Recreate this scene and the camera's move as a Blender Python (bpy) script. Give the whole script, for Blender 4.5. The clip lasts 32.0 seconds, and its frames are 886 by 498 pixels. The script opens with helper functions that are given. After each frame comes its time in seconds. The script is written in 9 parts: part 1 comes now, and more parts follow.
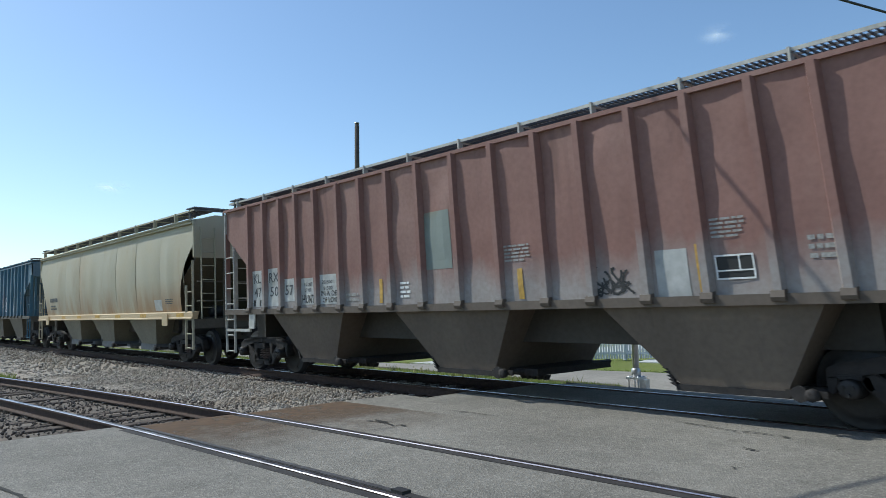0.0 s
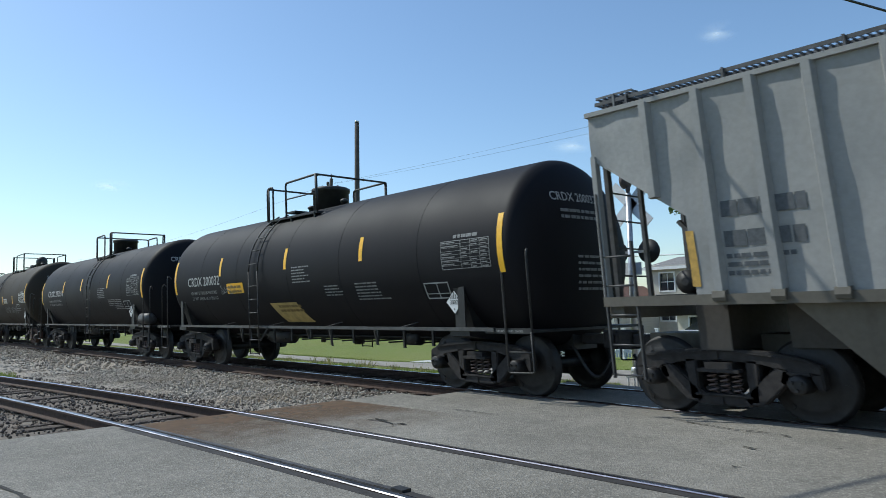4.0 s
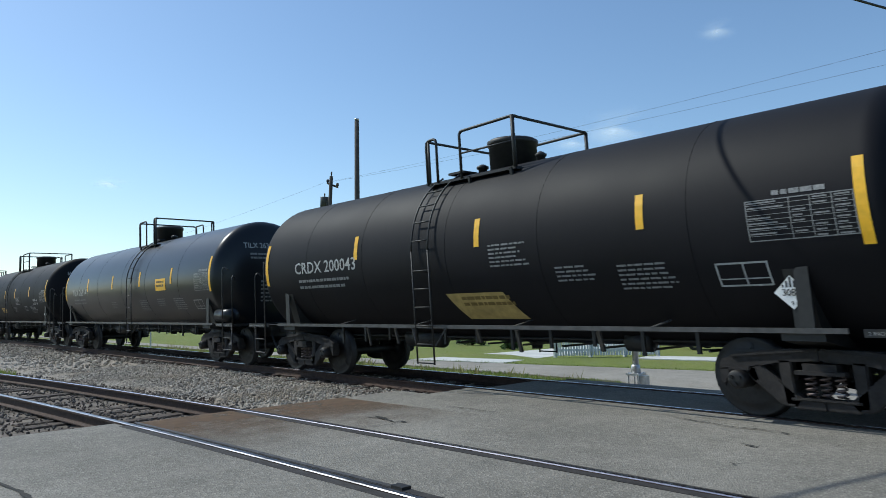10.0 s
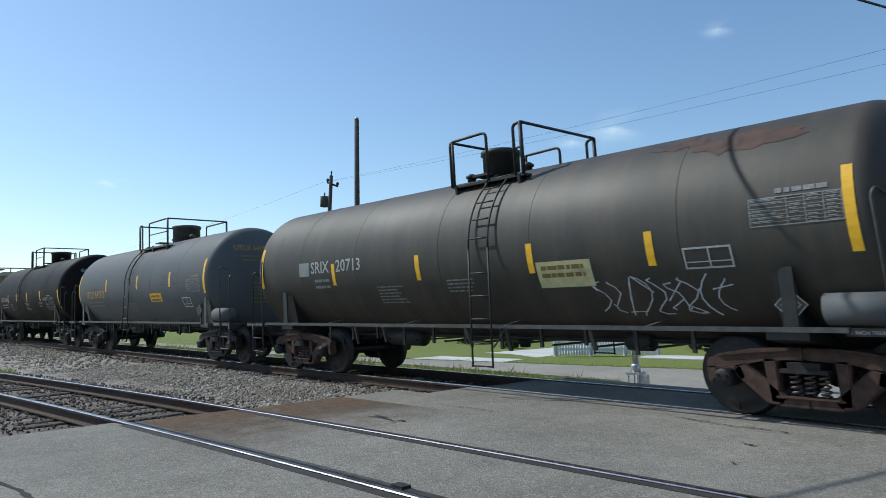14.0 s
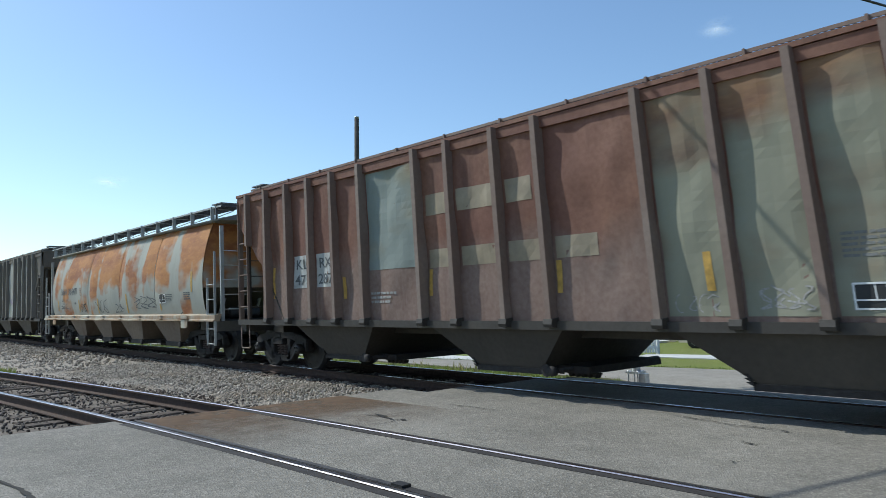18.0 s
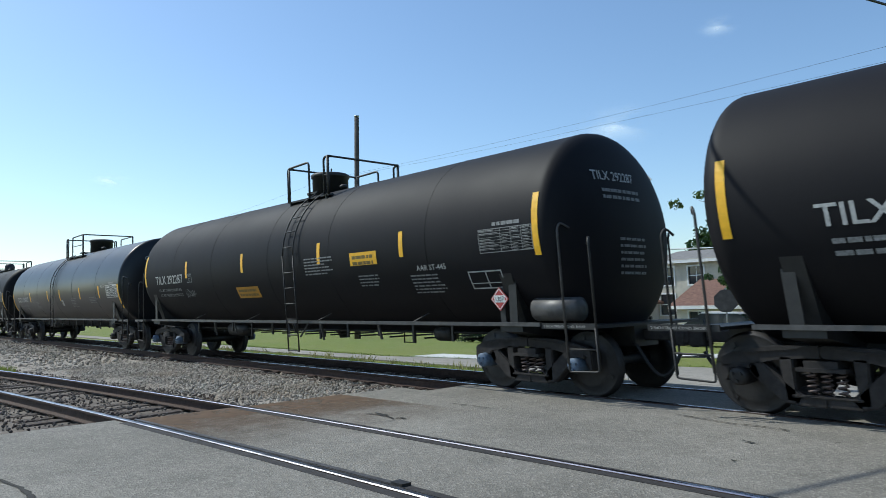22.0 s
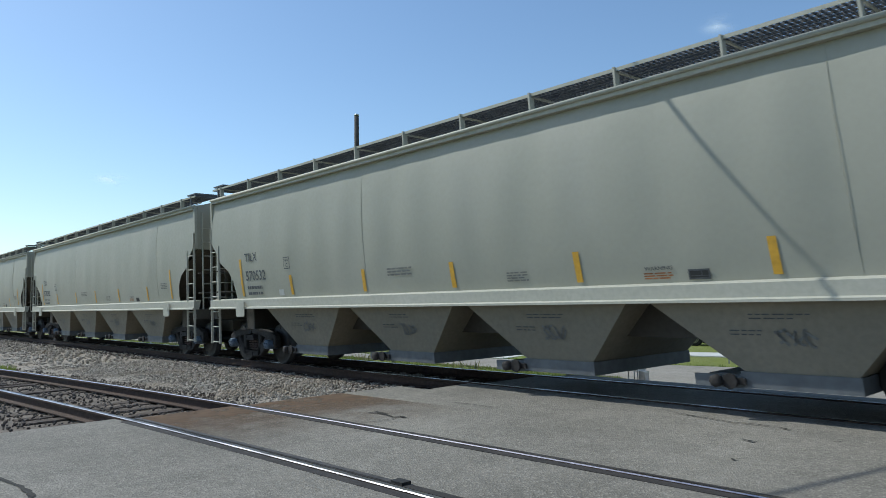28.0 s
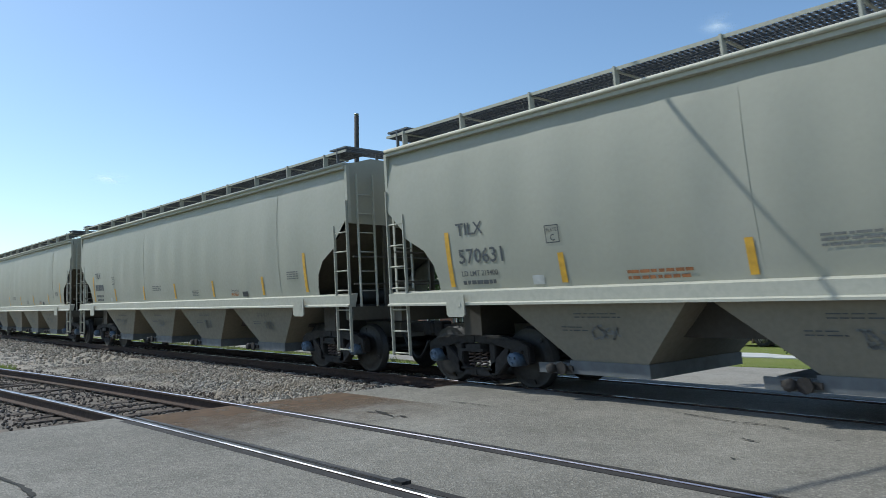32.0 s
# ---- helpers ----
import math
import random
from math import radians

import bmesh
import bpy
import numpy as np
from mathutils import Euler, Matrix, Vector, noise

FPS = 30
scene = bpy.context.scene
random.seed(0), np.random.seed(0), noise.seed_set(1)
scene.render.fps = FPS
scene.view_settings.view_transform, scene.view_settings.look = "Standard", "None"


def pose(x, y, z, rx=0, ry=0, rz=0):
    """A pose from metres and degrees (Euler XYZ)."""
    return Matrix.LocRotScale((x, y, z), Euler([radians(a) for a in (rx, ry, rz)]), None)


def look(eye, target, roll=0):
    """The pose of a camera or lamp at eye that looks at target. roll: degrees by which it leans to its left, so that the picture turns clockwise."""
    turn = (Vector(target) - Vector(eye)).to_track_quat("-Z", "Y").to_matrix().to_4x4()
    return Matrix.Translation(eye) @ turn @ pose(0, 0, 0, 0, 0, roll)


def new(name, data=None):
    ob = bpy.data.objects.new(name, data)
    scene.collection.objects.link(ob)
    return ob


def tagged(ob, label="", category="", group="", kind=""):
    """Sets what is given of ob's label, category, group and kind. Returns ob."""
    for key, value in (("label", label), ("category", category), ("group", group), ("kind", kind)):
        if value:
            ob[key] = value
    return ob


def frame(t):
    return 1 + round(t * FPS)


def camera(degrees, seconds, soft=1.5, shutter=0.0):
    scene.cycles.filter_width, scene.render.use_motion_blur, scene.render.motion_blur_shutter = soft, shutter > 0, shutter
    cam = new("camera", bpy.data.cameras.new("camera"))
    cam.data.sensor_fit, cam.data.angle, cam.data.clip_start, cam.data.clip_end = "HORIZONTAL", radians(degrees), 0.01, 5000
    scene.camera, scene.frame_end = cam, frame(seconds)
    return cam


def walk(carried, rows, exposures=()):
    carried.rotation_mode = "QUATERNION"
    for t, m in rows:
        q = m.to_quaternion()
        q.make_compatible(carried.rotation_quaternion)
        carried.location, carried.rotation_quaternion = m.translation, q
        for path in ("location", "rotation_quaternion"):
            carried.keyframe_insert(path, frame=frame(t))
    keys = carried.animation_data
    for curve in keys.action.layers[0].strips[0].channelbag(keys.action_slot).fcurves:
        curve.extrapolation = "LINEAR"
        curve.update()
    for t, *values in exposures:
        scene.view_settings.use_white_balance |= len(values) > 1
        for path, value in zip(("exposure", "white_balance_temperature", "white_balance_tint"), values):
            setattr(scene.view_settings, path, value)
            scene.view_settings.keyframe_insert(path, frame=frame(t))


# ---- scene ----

# ---------- camera: it stands still by the crossing and sinks a little ----------
EYE = (0.0, 0.0, 1.387)
YAW, ROLL = 47.77, -1.32


def aim(pitch):
    a, b = radians(YAW), radians(pitch)
    way = Vector((-math.sin(a) * math.cos(b), math.cos(a) * math.cos(b), math.sin(b)))
    return look(EYE, Vector(EYE) + way, ROLL)


cam = camera(64.22, 32.0, soft=0.7, shutter=0.94)
# the sensor is read from its top row down, so fast things lean; each row is open for a short time
scene.cycles.rolling_shutter_type, scene.cycles.rolling_shutter_duration = "TOP", 0.04
walk(cam, [(t, aim(p)) for t, p in (
    (0.0, 4.78), (2.5, 4.75), (4.5, 4.66), (6.0, 4.64), (8.0, 4.60), (9.0, 4.53), (13.0, 4.46), (15.5, 4.38), (18.0, 4.34), (20.0, 4.28), (22.0, 4.24), (25.0, 4.20), (28.0, 4.14), (32.0, 4.09))],
     exposures=[(t, e, 6050, 3) for t, e in ((0.0, 0.14), (1.0, 0.06), (2.5, 0.09), (5.0, 0.16), (7.0, 0.06), (11.0, 0.06), (15.5, 0.05), (18.0, 0.21), (20.0, 0.24), (22.0, 0.22), (24.0, 0.08), (28.0, 0.06), (32.0, 0.12))])

# ---------- world, sun ----------
LIGHT = Vector((2.36, 1.0, -2.85)).normalized()
world = bpy.data.worlds.new("sky")
scene.world = world
world.use_nodes = True
wn = world.node_tree.nodes
sky = wn.new("ShaderNodeTexSky")
sky.sky_type = "NISHITA"
sky.sun_disc = False
sky.sun_elevation = math.asin(-LIGHT.z)
sky.sun_rotation = math.atan2(-LIGHT.x, -LIGHT.y)
sky.air_density, sky.dust_density, sky.ozone_density = 1.0, 0.6, 2.6
wn["Background"].inputs["Strength"].default_value = 0.136
world.node_tree.links.new(sky.outputs["Color"], wn["Background"].inputs["Color"])
sun = new("sun", bpy.data.lights.new("sun", "SUN"))
sun.data.energy, sun.data.angle, sun.data.color = 3.3, radians(0.5), (1.0, 0.95, 0.87)
sun.matrix_world = look((-30, -30, 40), Vector((-30, -30, 40)) + LIGHT)

# ---------- materials ----------


class Mat:
    """Small helper round a node tree."""

    def __init__(self, name, rough=0.6, metal=0.0, spec=0.5):
        self.m = bpy.data.materials.new(name)
        self.m.use_nodes = True
        self.t = self.m.node_tree
        self.b = self.t.nodes["Principled BSDF"]
        self.b.inputs["Roughness"].default_value = rough
        self.b.inputs["Metallic"].default_value = metal
        self.b.inputs["Specular IOR Level"].default_value = spec
        self.co = self.raw = self.t.nodes.new("ShaderNodeTexCoord").outputs["Object"]

    def node(self, kind, **values):
        n = self.t.nodes.new(kind)
        for k, v in values.items():
            n.inputs[k.replace("_", " ")].default_value = v
        return n

    def link(self, a, b):
        self.t.links.new(a, b)

    def scaled(self, sx, sy, sz):
        n = self.t.nodes.new("ShaderNodeMapping")
        n.inputs["Scale"].default_value = (sx, sy, sz)
        self.link(self.co, n.inputs["Vector"])
        return n.outputs["Vector"]

    def offset(self):
        """Object coordinates moved by each object's own random number."""
        info = self.t.nodes.new("ShaderNodeObjectInfo")
        mul = self.t.nodes.new("ShaderNodeVectorMath")
        mul.operation = "MULTIPLY_ADD"
        self.link(info.outputs["Random"], mul.inputs[0])
        mul.inputs[1].default_value = (57, 31, 83)
        self.link(self.co, mul.inputs[2])
        self.co = mul.outputs["Vector"]
        return self

    def noise(self, scale, detail=4.0, rough=0.55, stretch=(1, 1, 1)):
        n = self.node("ShaderNodeTexNoise", Scale=scale, Detail=detail, Roughness=rough)
        self.link(self.scaled(*stretch), n.inputs["Vector"])
        return n.outputs["Fac"]

    def voronoi(self, scale, feature="F1"):
        n = self.node("ShaderNodeTexVoronoi", Scale=scale)
        n.feature = feature
        self.link(self.co, n.inputs["Vector"])
        return n

    def ramp(self, fac, lo, hi):
        n = self.t.nodes.new("ShaderNodeMapRange")
        n.inputs["From Min"].default_value, n.inputs["From Max"].default_value = lo, hi
        self.link(fac, n.inputs["Value"])
        return n.outputs["Result"]

    def axis(self, which):
        n = self.t.nodes.new("ShaderNodeSeparateXYZ")
        self.link(self.raw, n.inputs["Vector"])
        return n.outputs[which]

    def math(self, op, a, b):
        n = self.t.nodes.new("ShaderNodeMath")
        n.operation = op
        for i, v in enumerate((a, b)):
            if isinstance(v, (int, float)):
                n.inputs[i].default_value = v
            else:
                self.link(v, n.inputs[i])
        return n.outputs[0]

    def mix(self, fac, a, b):
        n = self.t.nodes.new("ShaderNodeMix")
        n.data_type = "RGBA"
        for sock, v in (("Factor", fac), ("A", a), ("B", b)):
            s = [i for i in n.inputs if i.name == sock and (i.type == "RGBA" or sock == "Factor")][0]
            if isinstance(v, (int, float)):
                s.default_value = v
            elif isinstance(v, tuple):
                s.default_value = (*v, 1)
            else:
                self.link(v, s)
        return [o for o in n.outputs if o.type == "RGBA"][0]

    def color(self, c):
        if isinstance(c, tuple):
            self.b.inputs["Base Color"].default_value = (*c, 1)
        else:
            self.link(c, self.b.inputs["Base Color"])
        return self

    def rough(self, fac, lo, hi):
        n = self.t.nodes.new("ShaderNodeMapRange")
        n.inputs["To Min"].default_value, n.inputs["To Max"].default_value = lo, hi
        self.link(fac, n.inputs["Value"])
        self.link(n.outputs["Result"], self.b.inputs["Roughness"])
        return self

    def bump(self, fac, strength=0.3, distance=0.02):
        n = self.node("ShaderNodeBump", Strength=strength, Distance=distance)
        self.link(fac, n.inputs["Height"])
        self.link(n.outputs["Normal"], self.b.inputs["Normal"])
        return self


def plain(name, c, rough=0.6, metal=0.0, vary=0.25, scale=6.0, bump=0.0):
    """One paint or metal with soft variation."""
    k = Mat(name, rough, metal).offset()
    n = k.noise(scale, 5)
    k.color(k.mix(k.ramp(n, 0.3, 0.7), tuple(v * (1 - vary) for v in c), tuple(min(1, v * (1 + vary)) for v in c)))
    if bump:
        k.bump(k.noise(scale * 8, 3), bump, 0.01)
    return k.m


def tank_paint(name, c, dust, amount, rough, streak=0.4, spec=0.5):
    """Tank paint with dust on it, dirt streaks that run down, and soft dents."""
    k = Mat(name, rough, 0, spec).offset()
    low = k.noise(0.5, 3)
    fine = k.noise(9.0, 5)
    run = k.noise(2.2, 4, 0.6, (1.0, 0.12, 0.12))
    base = k.mix(k.ramp(low, 0.35, 0.7), c, tuple(v * 1.35 for v in c))
    f = k.math("MULTIPLY", k.ramp(run, 0.42, 0.75), streak)
    f = k.math("ADD", k.math("MULTIPLY", k.ramp(fine, 0.3, 0.8), amount), f)
    k.color(k.mix(k.math("MINIMUM", k.math("MULTIPLY", f, 0.8), 0.9), base, dust))
    k.rough(k.ramp(low, 0.25, 0.75), rough * 0.92, min(1, rough * 1.1))
    return k.bump(fine, 0.03, 0.01).m


def worn_paint(name, c, faded, rust, fade_at, rust_at, streak=(1.2, 1.2, 0.16), rough=0.6, low=None, grime=0.3):
    """Hopper paint: faded in patches, with rust that runs down; low: a paler worn zone up to that height."""
    k = Mat(name, rough).offset()
    big = k.noise(0.55, 4, 0.55, (1, 1, 0.5))
    run = k.noise(1.7, 5, 0.6, streak)
    fine = k.noise(14, 4)
    col = k.mix(k.ramp(big, fade_at, fade_at + 0.2), c, faded)
    if low:
        edge = k.math("ADD", k.axis("Z"), k.math("MULTIPLY", k.noise(1.1, 4, 0.6, (1, 1, 0.3)), -1.3))
        col = k.mix(k.ramp(edge, low[0], low[0] - 0.5), col, low[1])
    col = k.mix(k.ramp(run, rust_at, rust_at + 0.2), col, rust)
    col = k.mix(k.math("MULTIPLY", k.ramp(fine, 0.35, 0.75), grime), col, tuple(v * 0.55 for v in c))
    k.color(col)
    k.rough(fine, rough - 0.1, min(1, rough + 0.2))
    k.bump(k.noise(1.6, 3), 0.25, 0.04)
    return k.m


def rusty_pale(name, pale, rust, deep, mid, edge=(0.46, 0.64)):
    """Pale paint with broad blocks of rust, thicker towards the top, washed thin in upright bands."""
    k = Mat(name, 0.7).offset()
    n = k.noise(0.75, 3, 0.5, (0.75, 1, 1.3))
    band = k.math("MULTIPLY", k.ramp(k.noise(1.5, 2, 0.4, (1, 0.05, 0.05)), 0.5, 0.66), 0.16)
    up = k.math("MULTIPLY", k.math("SUBTRACT", k.axis("Z"), mid), 0.12)
    f = k.ramp(k.math("SUBTRACT", k.math("ADD", n, up), band), *edge)
    g = k.noise(1.3, 4, 0.55, (0.5, 1, 1.7))
    body = k.mix(k.ramp(k.noise(2.0, 5, 0.6, (1, 1, 0.25)), 0.45, 0.75), pale, tuple(v * 0.8 for v in pale))
    coat = k.mix(k.ramp(g, 0.42, 0.62), rust, deep)
    coat = k.mix(k.math("MULTIPLY", k.ramp(k.noise(7, 5, 0.65, (0.5, 1, 1.6)), 0.5, 0.75), 0.45), coat, tuple(v * 1.5 for v in rust))
    k.color(k.mix(k.math("MULTIPLY", f, 0.96), body, coat))
    k.rough(k.noise(14, 4), 0.6, 0.9)
    return k.bump(k.noise(1.6, 3), 0.2, 0.03).m


def streaked(name, pale, warm, rust, foot, span):
    """Pale paint whose foot is streaked with rust that fades out upwards."""
    k = Mat(name, 0.65).offset()
    body = k.mix(k.ramp(k.noise(0.5, 4), 0.4, 0.65), pale, warm)
    rise = k.ramp(k.axis("Z"), foot + span, foot)
    run = k.ramp(k.noise(1.5, 5, 0.6, (1, 1, 0.14)), 0.36, 0.62)
    f = k.math("MULTIPLY", k.math("MULTIPLY", rise, run), 0.95)
    body = k.mix(k.math("MULTIPLY", k.ramp(k.noise(0.9, 4, 0.6, (1, 1, 0.4)), 0.55, 0.75), 0.35), body, rust)
    k.color(k.mix(f, body, rust))
    k.rough(k.noise(12, 4), 0.5, 0.8)
    return k.bump(k.noise(1.2, 3), 0.2, 0.03).m


def asphalt(name, c, pale, grit=1.0):
    """Old chip-seal asphalt: pale and dark stone chips in a binder, stains at a larger scale."""
    k = Mat(name, 0.92)
    low, mid, fine = k.noise(0.35, 5), k.noise(3.0, 6), k.noise(60, 3)
    col = k.mix(k.ramp(low, 0.35, 0.65), c, pale)
    col = k.mix(k.math("MULTIPLY", k.ramp(mid, 0.5, 0.72), 0.4), col, tuple(v * 0.55 for v in c))
    cells = k.voronoi(58)
    tone = k.t.nodes.new("ShaderNodeSeparateColor")
    k.link(cells.outputs["Color"], tone.inputs[0])
    chip = k.ramp(tone.outputs[0], 0.0, 1.0)
    col = k.mix(k.math("MULTIPLY", k.ramp(chip, 0.66, 1.0), 0.44 * grit), col, tuple(min(1, v * 1.7) for v in pale))
    col = k.mix(k.math("MULTIPLY", k.ramp(chip, 0.34, 0.0), 0.42 * grit), col, tuple(v * 0.4 for v in c))
    col = k.mix(k.math("MULTIPLY", k.ramp(k.noise(14, 4), 0.4, 0.7), 0.3), col, tuple(v * 0.55 for v in c))
    patch = k.noise(1.1, 5, 0.6, (0.5, 1, 1))
    col = k.mix(k.math("MULTIPLY", k.ramp(patch, 0.52, 0.66), 0.3), col, tuple(v * 0.62 for v in c))
    col = k.mix(k.math("MULTIPLY", k.ramp(k.noise(0.8, 4, 0.6, (1, 0.4, 1)), 0.54, 0.7), 0.3), col, tuple(min(1, v * 1.25) for v in pale))
    k.color(col)
    k.bump(k.math("ADD", fine, cells.outputs["Distance"]), 0.6 * grit, 0.011)
    return k.m


M = {}
M["asphalt"] = asphalt("asphalt", (0.18, 0.165, 0.138), (0.255, 0.235, 0.2))
M["far_asphalt"] = asphalt("far_asphalt", (0.27, 0.245, 0.205), (0.34, 0.31, 0.265), 0.5)
M["rail_side"] = plain("rail_side", (0.06, 0.035, 0.025), 0.85, 0.2, 0.4, 20, 0.3)
M["rail_head"] = plain("rail_head", (0.46, 0.43, 0.46), 0.24, 1.0, 0.25, 30)
M["near_head"] = plain("near_head", (0.38, 0.37, 0.38), 0.28, 1.0, 0.5, 3)
M["guard_steel"] = plain("guard_steel", (0.075, 0.07, 0.068), 0.6, 0.3, 0.4, 9)
M["flangeway"] = plain("flangeway", (0.03, 0.026, 0.024), 0.85, 0, 0.4, 7, 0.4)
M["tie"] = plain("tie", (0.075, 0.055, 0.042), 0.95, 0, 0.5, 9, 0.6)
M["dirt"] = plain("dirt", (0.14, 0.115, 0.09), 0.95, 0, 0.4, 3, 0.6)
M["truck_steel"] = plain("truck_steel", (0.022, 0.0185, 0.017), 0.8, 0.0, 0.5, 12, 0.3)
M["truck_rust"] = plain("truck_rust", (0.075, 0.042, 0.031), 0.85, 0.1, 0.4, 10, 0.3)
M["wheel_steel"] = plain("wheel_steel", (0.016, 0.014, 0.0135), 0.55, 0.1, 0.5, 12, 0.2)
M["bearing_blue"] = plain("bearing_blue", (0.1, 0.14, 0.2), 0.6, 0.2, 0.3, 20)
M["black_steel"] = plain("black_steel", (0.018, 0.017, 0.016), 0.55, 0.0, 0.4, 8)
M["grey_steel"] = plain("grey_steel", (0.075, 0.072, 0.07), 0.5, 0.2, 0.3, 8)
M["pale_steel"] = plain("pale_steel", (0.46, 0.45, 0.41), 0.55, 0.0, 0.2, 8)
M["white"] = plain("white", (0.72, 0.72, 0.7), 0.6, 0, 0.12, 30)
M["faint"] = plain("faint", (0.2, 0.2, 0.2), 0.7, 0, 0.3, 30)
M["yellow"] = plain("yellow", (0.85, 0.46, 0.015), 0.45, 0, 0.1, 12)
M["dull_yellow"] = plain("dull_yellow", (0.48, 0.29, 0.06), 0.6, 0, 0.25, 12)
M["sign_yellow"] = plain("sign_yellow", (0.42, 0.31, 0.03), 0.5, 0, 0.15, 12)
M["ink"] = plain("ink", (0.02, 0.02, 0.02), 0.6, 0, 0.1, 12)
M["grating"] = plain("grating", (0.13, 0.13, 0.13), 0.5, 0.5, 0.3, 8)

# ---------- mesh helpers ----------


def box(bm, x0, x1, y0, y1, z0, z1):
    v = [bm.verts.new((x, y, z)) for x in (x0, x1) for y in (y0, y1) for z in (z0, z1)]
    for f in ((0, 1, 3, 2), (4, 6, 7, 5), (0, 4, 5, 1), (2, 3, 7, 6), (0, 2, 6, 4), (1, 5, 7, 3)):
        bm.faces.new([v[i] for i in f])


def bar(bm, p, q, w, h, up=(0, 0, 1)):
    """A straight bar of section w by h from p to q."""
    p, q = Vector(p), Vector(q)
    d = (q - p).normalized()
    s = d.cross(Vector(up))
    if s.length < 1e-4:
        s = d.cross(Vector((1, 0, 0)))
    s.normalize()
    u = s.cross(d)
    v = [bm.verts.new(c + s * a * w / 2 + u * b * h / 2) for c in (p, q) for a, b in ((-1, -1), (1, -1), (1, 1), (-1, 1))]
    for f in ((3, 2, 1, 0), (4, 5, 6, 7), (0, 1, 5, 4), (1, 2, 6, 5), (2, 3, 7, 6), (3, 0, 4, 7)):
        bm.faces.new([v[i] for i in f])


def pipe(bm, points, r, n=6):
    """A bent round rod through points."""
    pts = [Vector(p) for p in points]
    rings = []
    side = None
    for i, p in enumerate(pts):
        d = (pts[min(i + 1, len(pts) - 1)] - pts[max(i - 1, 0)]).normalized()
        if side is None:
            side = d.cross(Vector((0.13, 0.31, 0.94)))
        side = (side - d * side.dot(d)).normalized()
        up = d.cross(side)
        rings.append([bm.verts.new(p + r * (side * math.cos(a) + up * math.sin(a))) for a in (2 * math.pi * k / n for k in range(n))])
    for a, b in zip(rings, rings[1:]):
        for k in range(n):
            f = bm.faces.new((a[k], a[(k + 1) % n], b[(k + 1) % n], b[k]))
            f.smooth = True
    bm.faces.new(rings[0][::-1])
    bm.faces.new(rings[-1])


def rounded(points, r=0.06, n=4):
    """The polyline with its corners rounded off."""
    pts = [Vector(p) for p in points]
    out = [pts[0]]
    for a, b, c in zip(pts, pts[1:], pts[2:]):
        k = min(r, (a - b).length / 2, (c - b).length / 2)
        p, q = b + (a - b).normalized() * k, b + (c - b).normalized() * k
        for i in range(n + 1):
            s = i / n
            out.append(p.lerp(b, s).lerp(b.lerp(q, s), s))
    return out + [pts[-1]]


def lathe(bm, profile, n=24, axis="y", at=(0, 0, 0), smooth=True):
    """A profile of (along, radius) turned about an axis through at."""
    rings = []
    for s, r in profile:
        ring = []
        for k in range(n):
            a = 2 * math.pi * k / n
            c, d = r * math.cos(a), r * math.sin(a)
            ring.append(bm.verts.new(Vector(at) + Vector({"x": (s, c, d), "y": (d, s, c), "z": (c, d, s)}[axis])))
        rings.append(ring)
    for a, b in zip(rings, rings[1:]):
        for k in range(n):
            f = bm.faces.new((a[k], a[(k + 1) % n], b[(k + 1) % n], b[k]))
            f.smooth = smooth
    bm.faces.new(rings[0][::-1])
    bm.faces.new(rings[-1])


def prism(bm, poly, axis, a, b):
    """A polygon of (u, v) pushed along an axis from a to b: u, v are x, z for y; y, z for x; x, y for z."""
    def at(p, s):
        return {"y": (p[0], s, p[1]), "x": (s, p[0], p[1]), "z": (p[0], p[1], s)}[axis]
    lo, hi = [bm.verts.new(at(p, a)) for p in poly], [bm.verts.new(at(p, b)) for p in poly]
    bm.faces.new(lo[::-1])
    bm.faces.new(hi)
    for i in range(len(poly)):
        j = (i + 1) % len(poly)
        bm.faces.new((lo[i], lo[j], hi[j], hi[i]))


def mesh_of(bm, name, mats):
    bmesh.ops.recalc_face_normals(bm, faces=bm.faces)
    me = bpy.data.meshes.new(name)
    bm.to_mesh(me)
    bm.free()
    for m in mats if isinstance(mats, (list, tuple)) else [mats]:
        me.materials.append(m)
    return me


def part(name, bm, mat, parent, label="", at=None):
    """Links a bmesh, or a mesh that is shared, as one mesh object under its thing."""
    me = bm if isinstance(bm, bpy.types.Mesh) else mesh_of(bm, name, mat)
    ob = new(name, me)
    if parent is not None:
        ob.parent = parent
    if at is not None:
        ob.matrix_basis = at
    return tagged(ob, label) if label else ob


def thing(name, bm, mat, label, category, group="", kind="", at=None):
    return tagged(part(name, bm, mat, None, at=at), label, category, group, kind)


def empty(name, label, category, group="", at=None):
    ob = new(name)
    if at is not None:
        ob.matrix_basis = at
    return tagged(ob, label, category, group)


SHARED = {}


def once(key, make):
    """A mesh that is made once and shared after that."""
    if key not in SHARED:
        SHARED[key] = make()
    return SHARED[key]


def letters(body, size, align="LEFT", wide=1.0):
    """The flat outlines of a word as (points, triangles); x along, y up."""
    cu = bpy.data.curves.new("word", "FONT")
    cu.body, cu.size, cu.align_x, cu.resolution_u, cu.offset = body, size, align, 2, size * 0.012
    ob = new("word", cu)
    me = bpy.data.meshes.new_from_object(ob)
    bpy.data.objects.remove(ob)
    bpy.data.curves.remove(cu)
    pts = [(v.co.x * wide, v.co.y) for v in me.vertices]
    faces = [tuple(p.vertices) for p in me.polygons]
    bpy.data.meshes.remove(me)
    return pts, faces


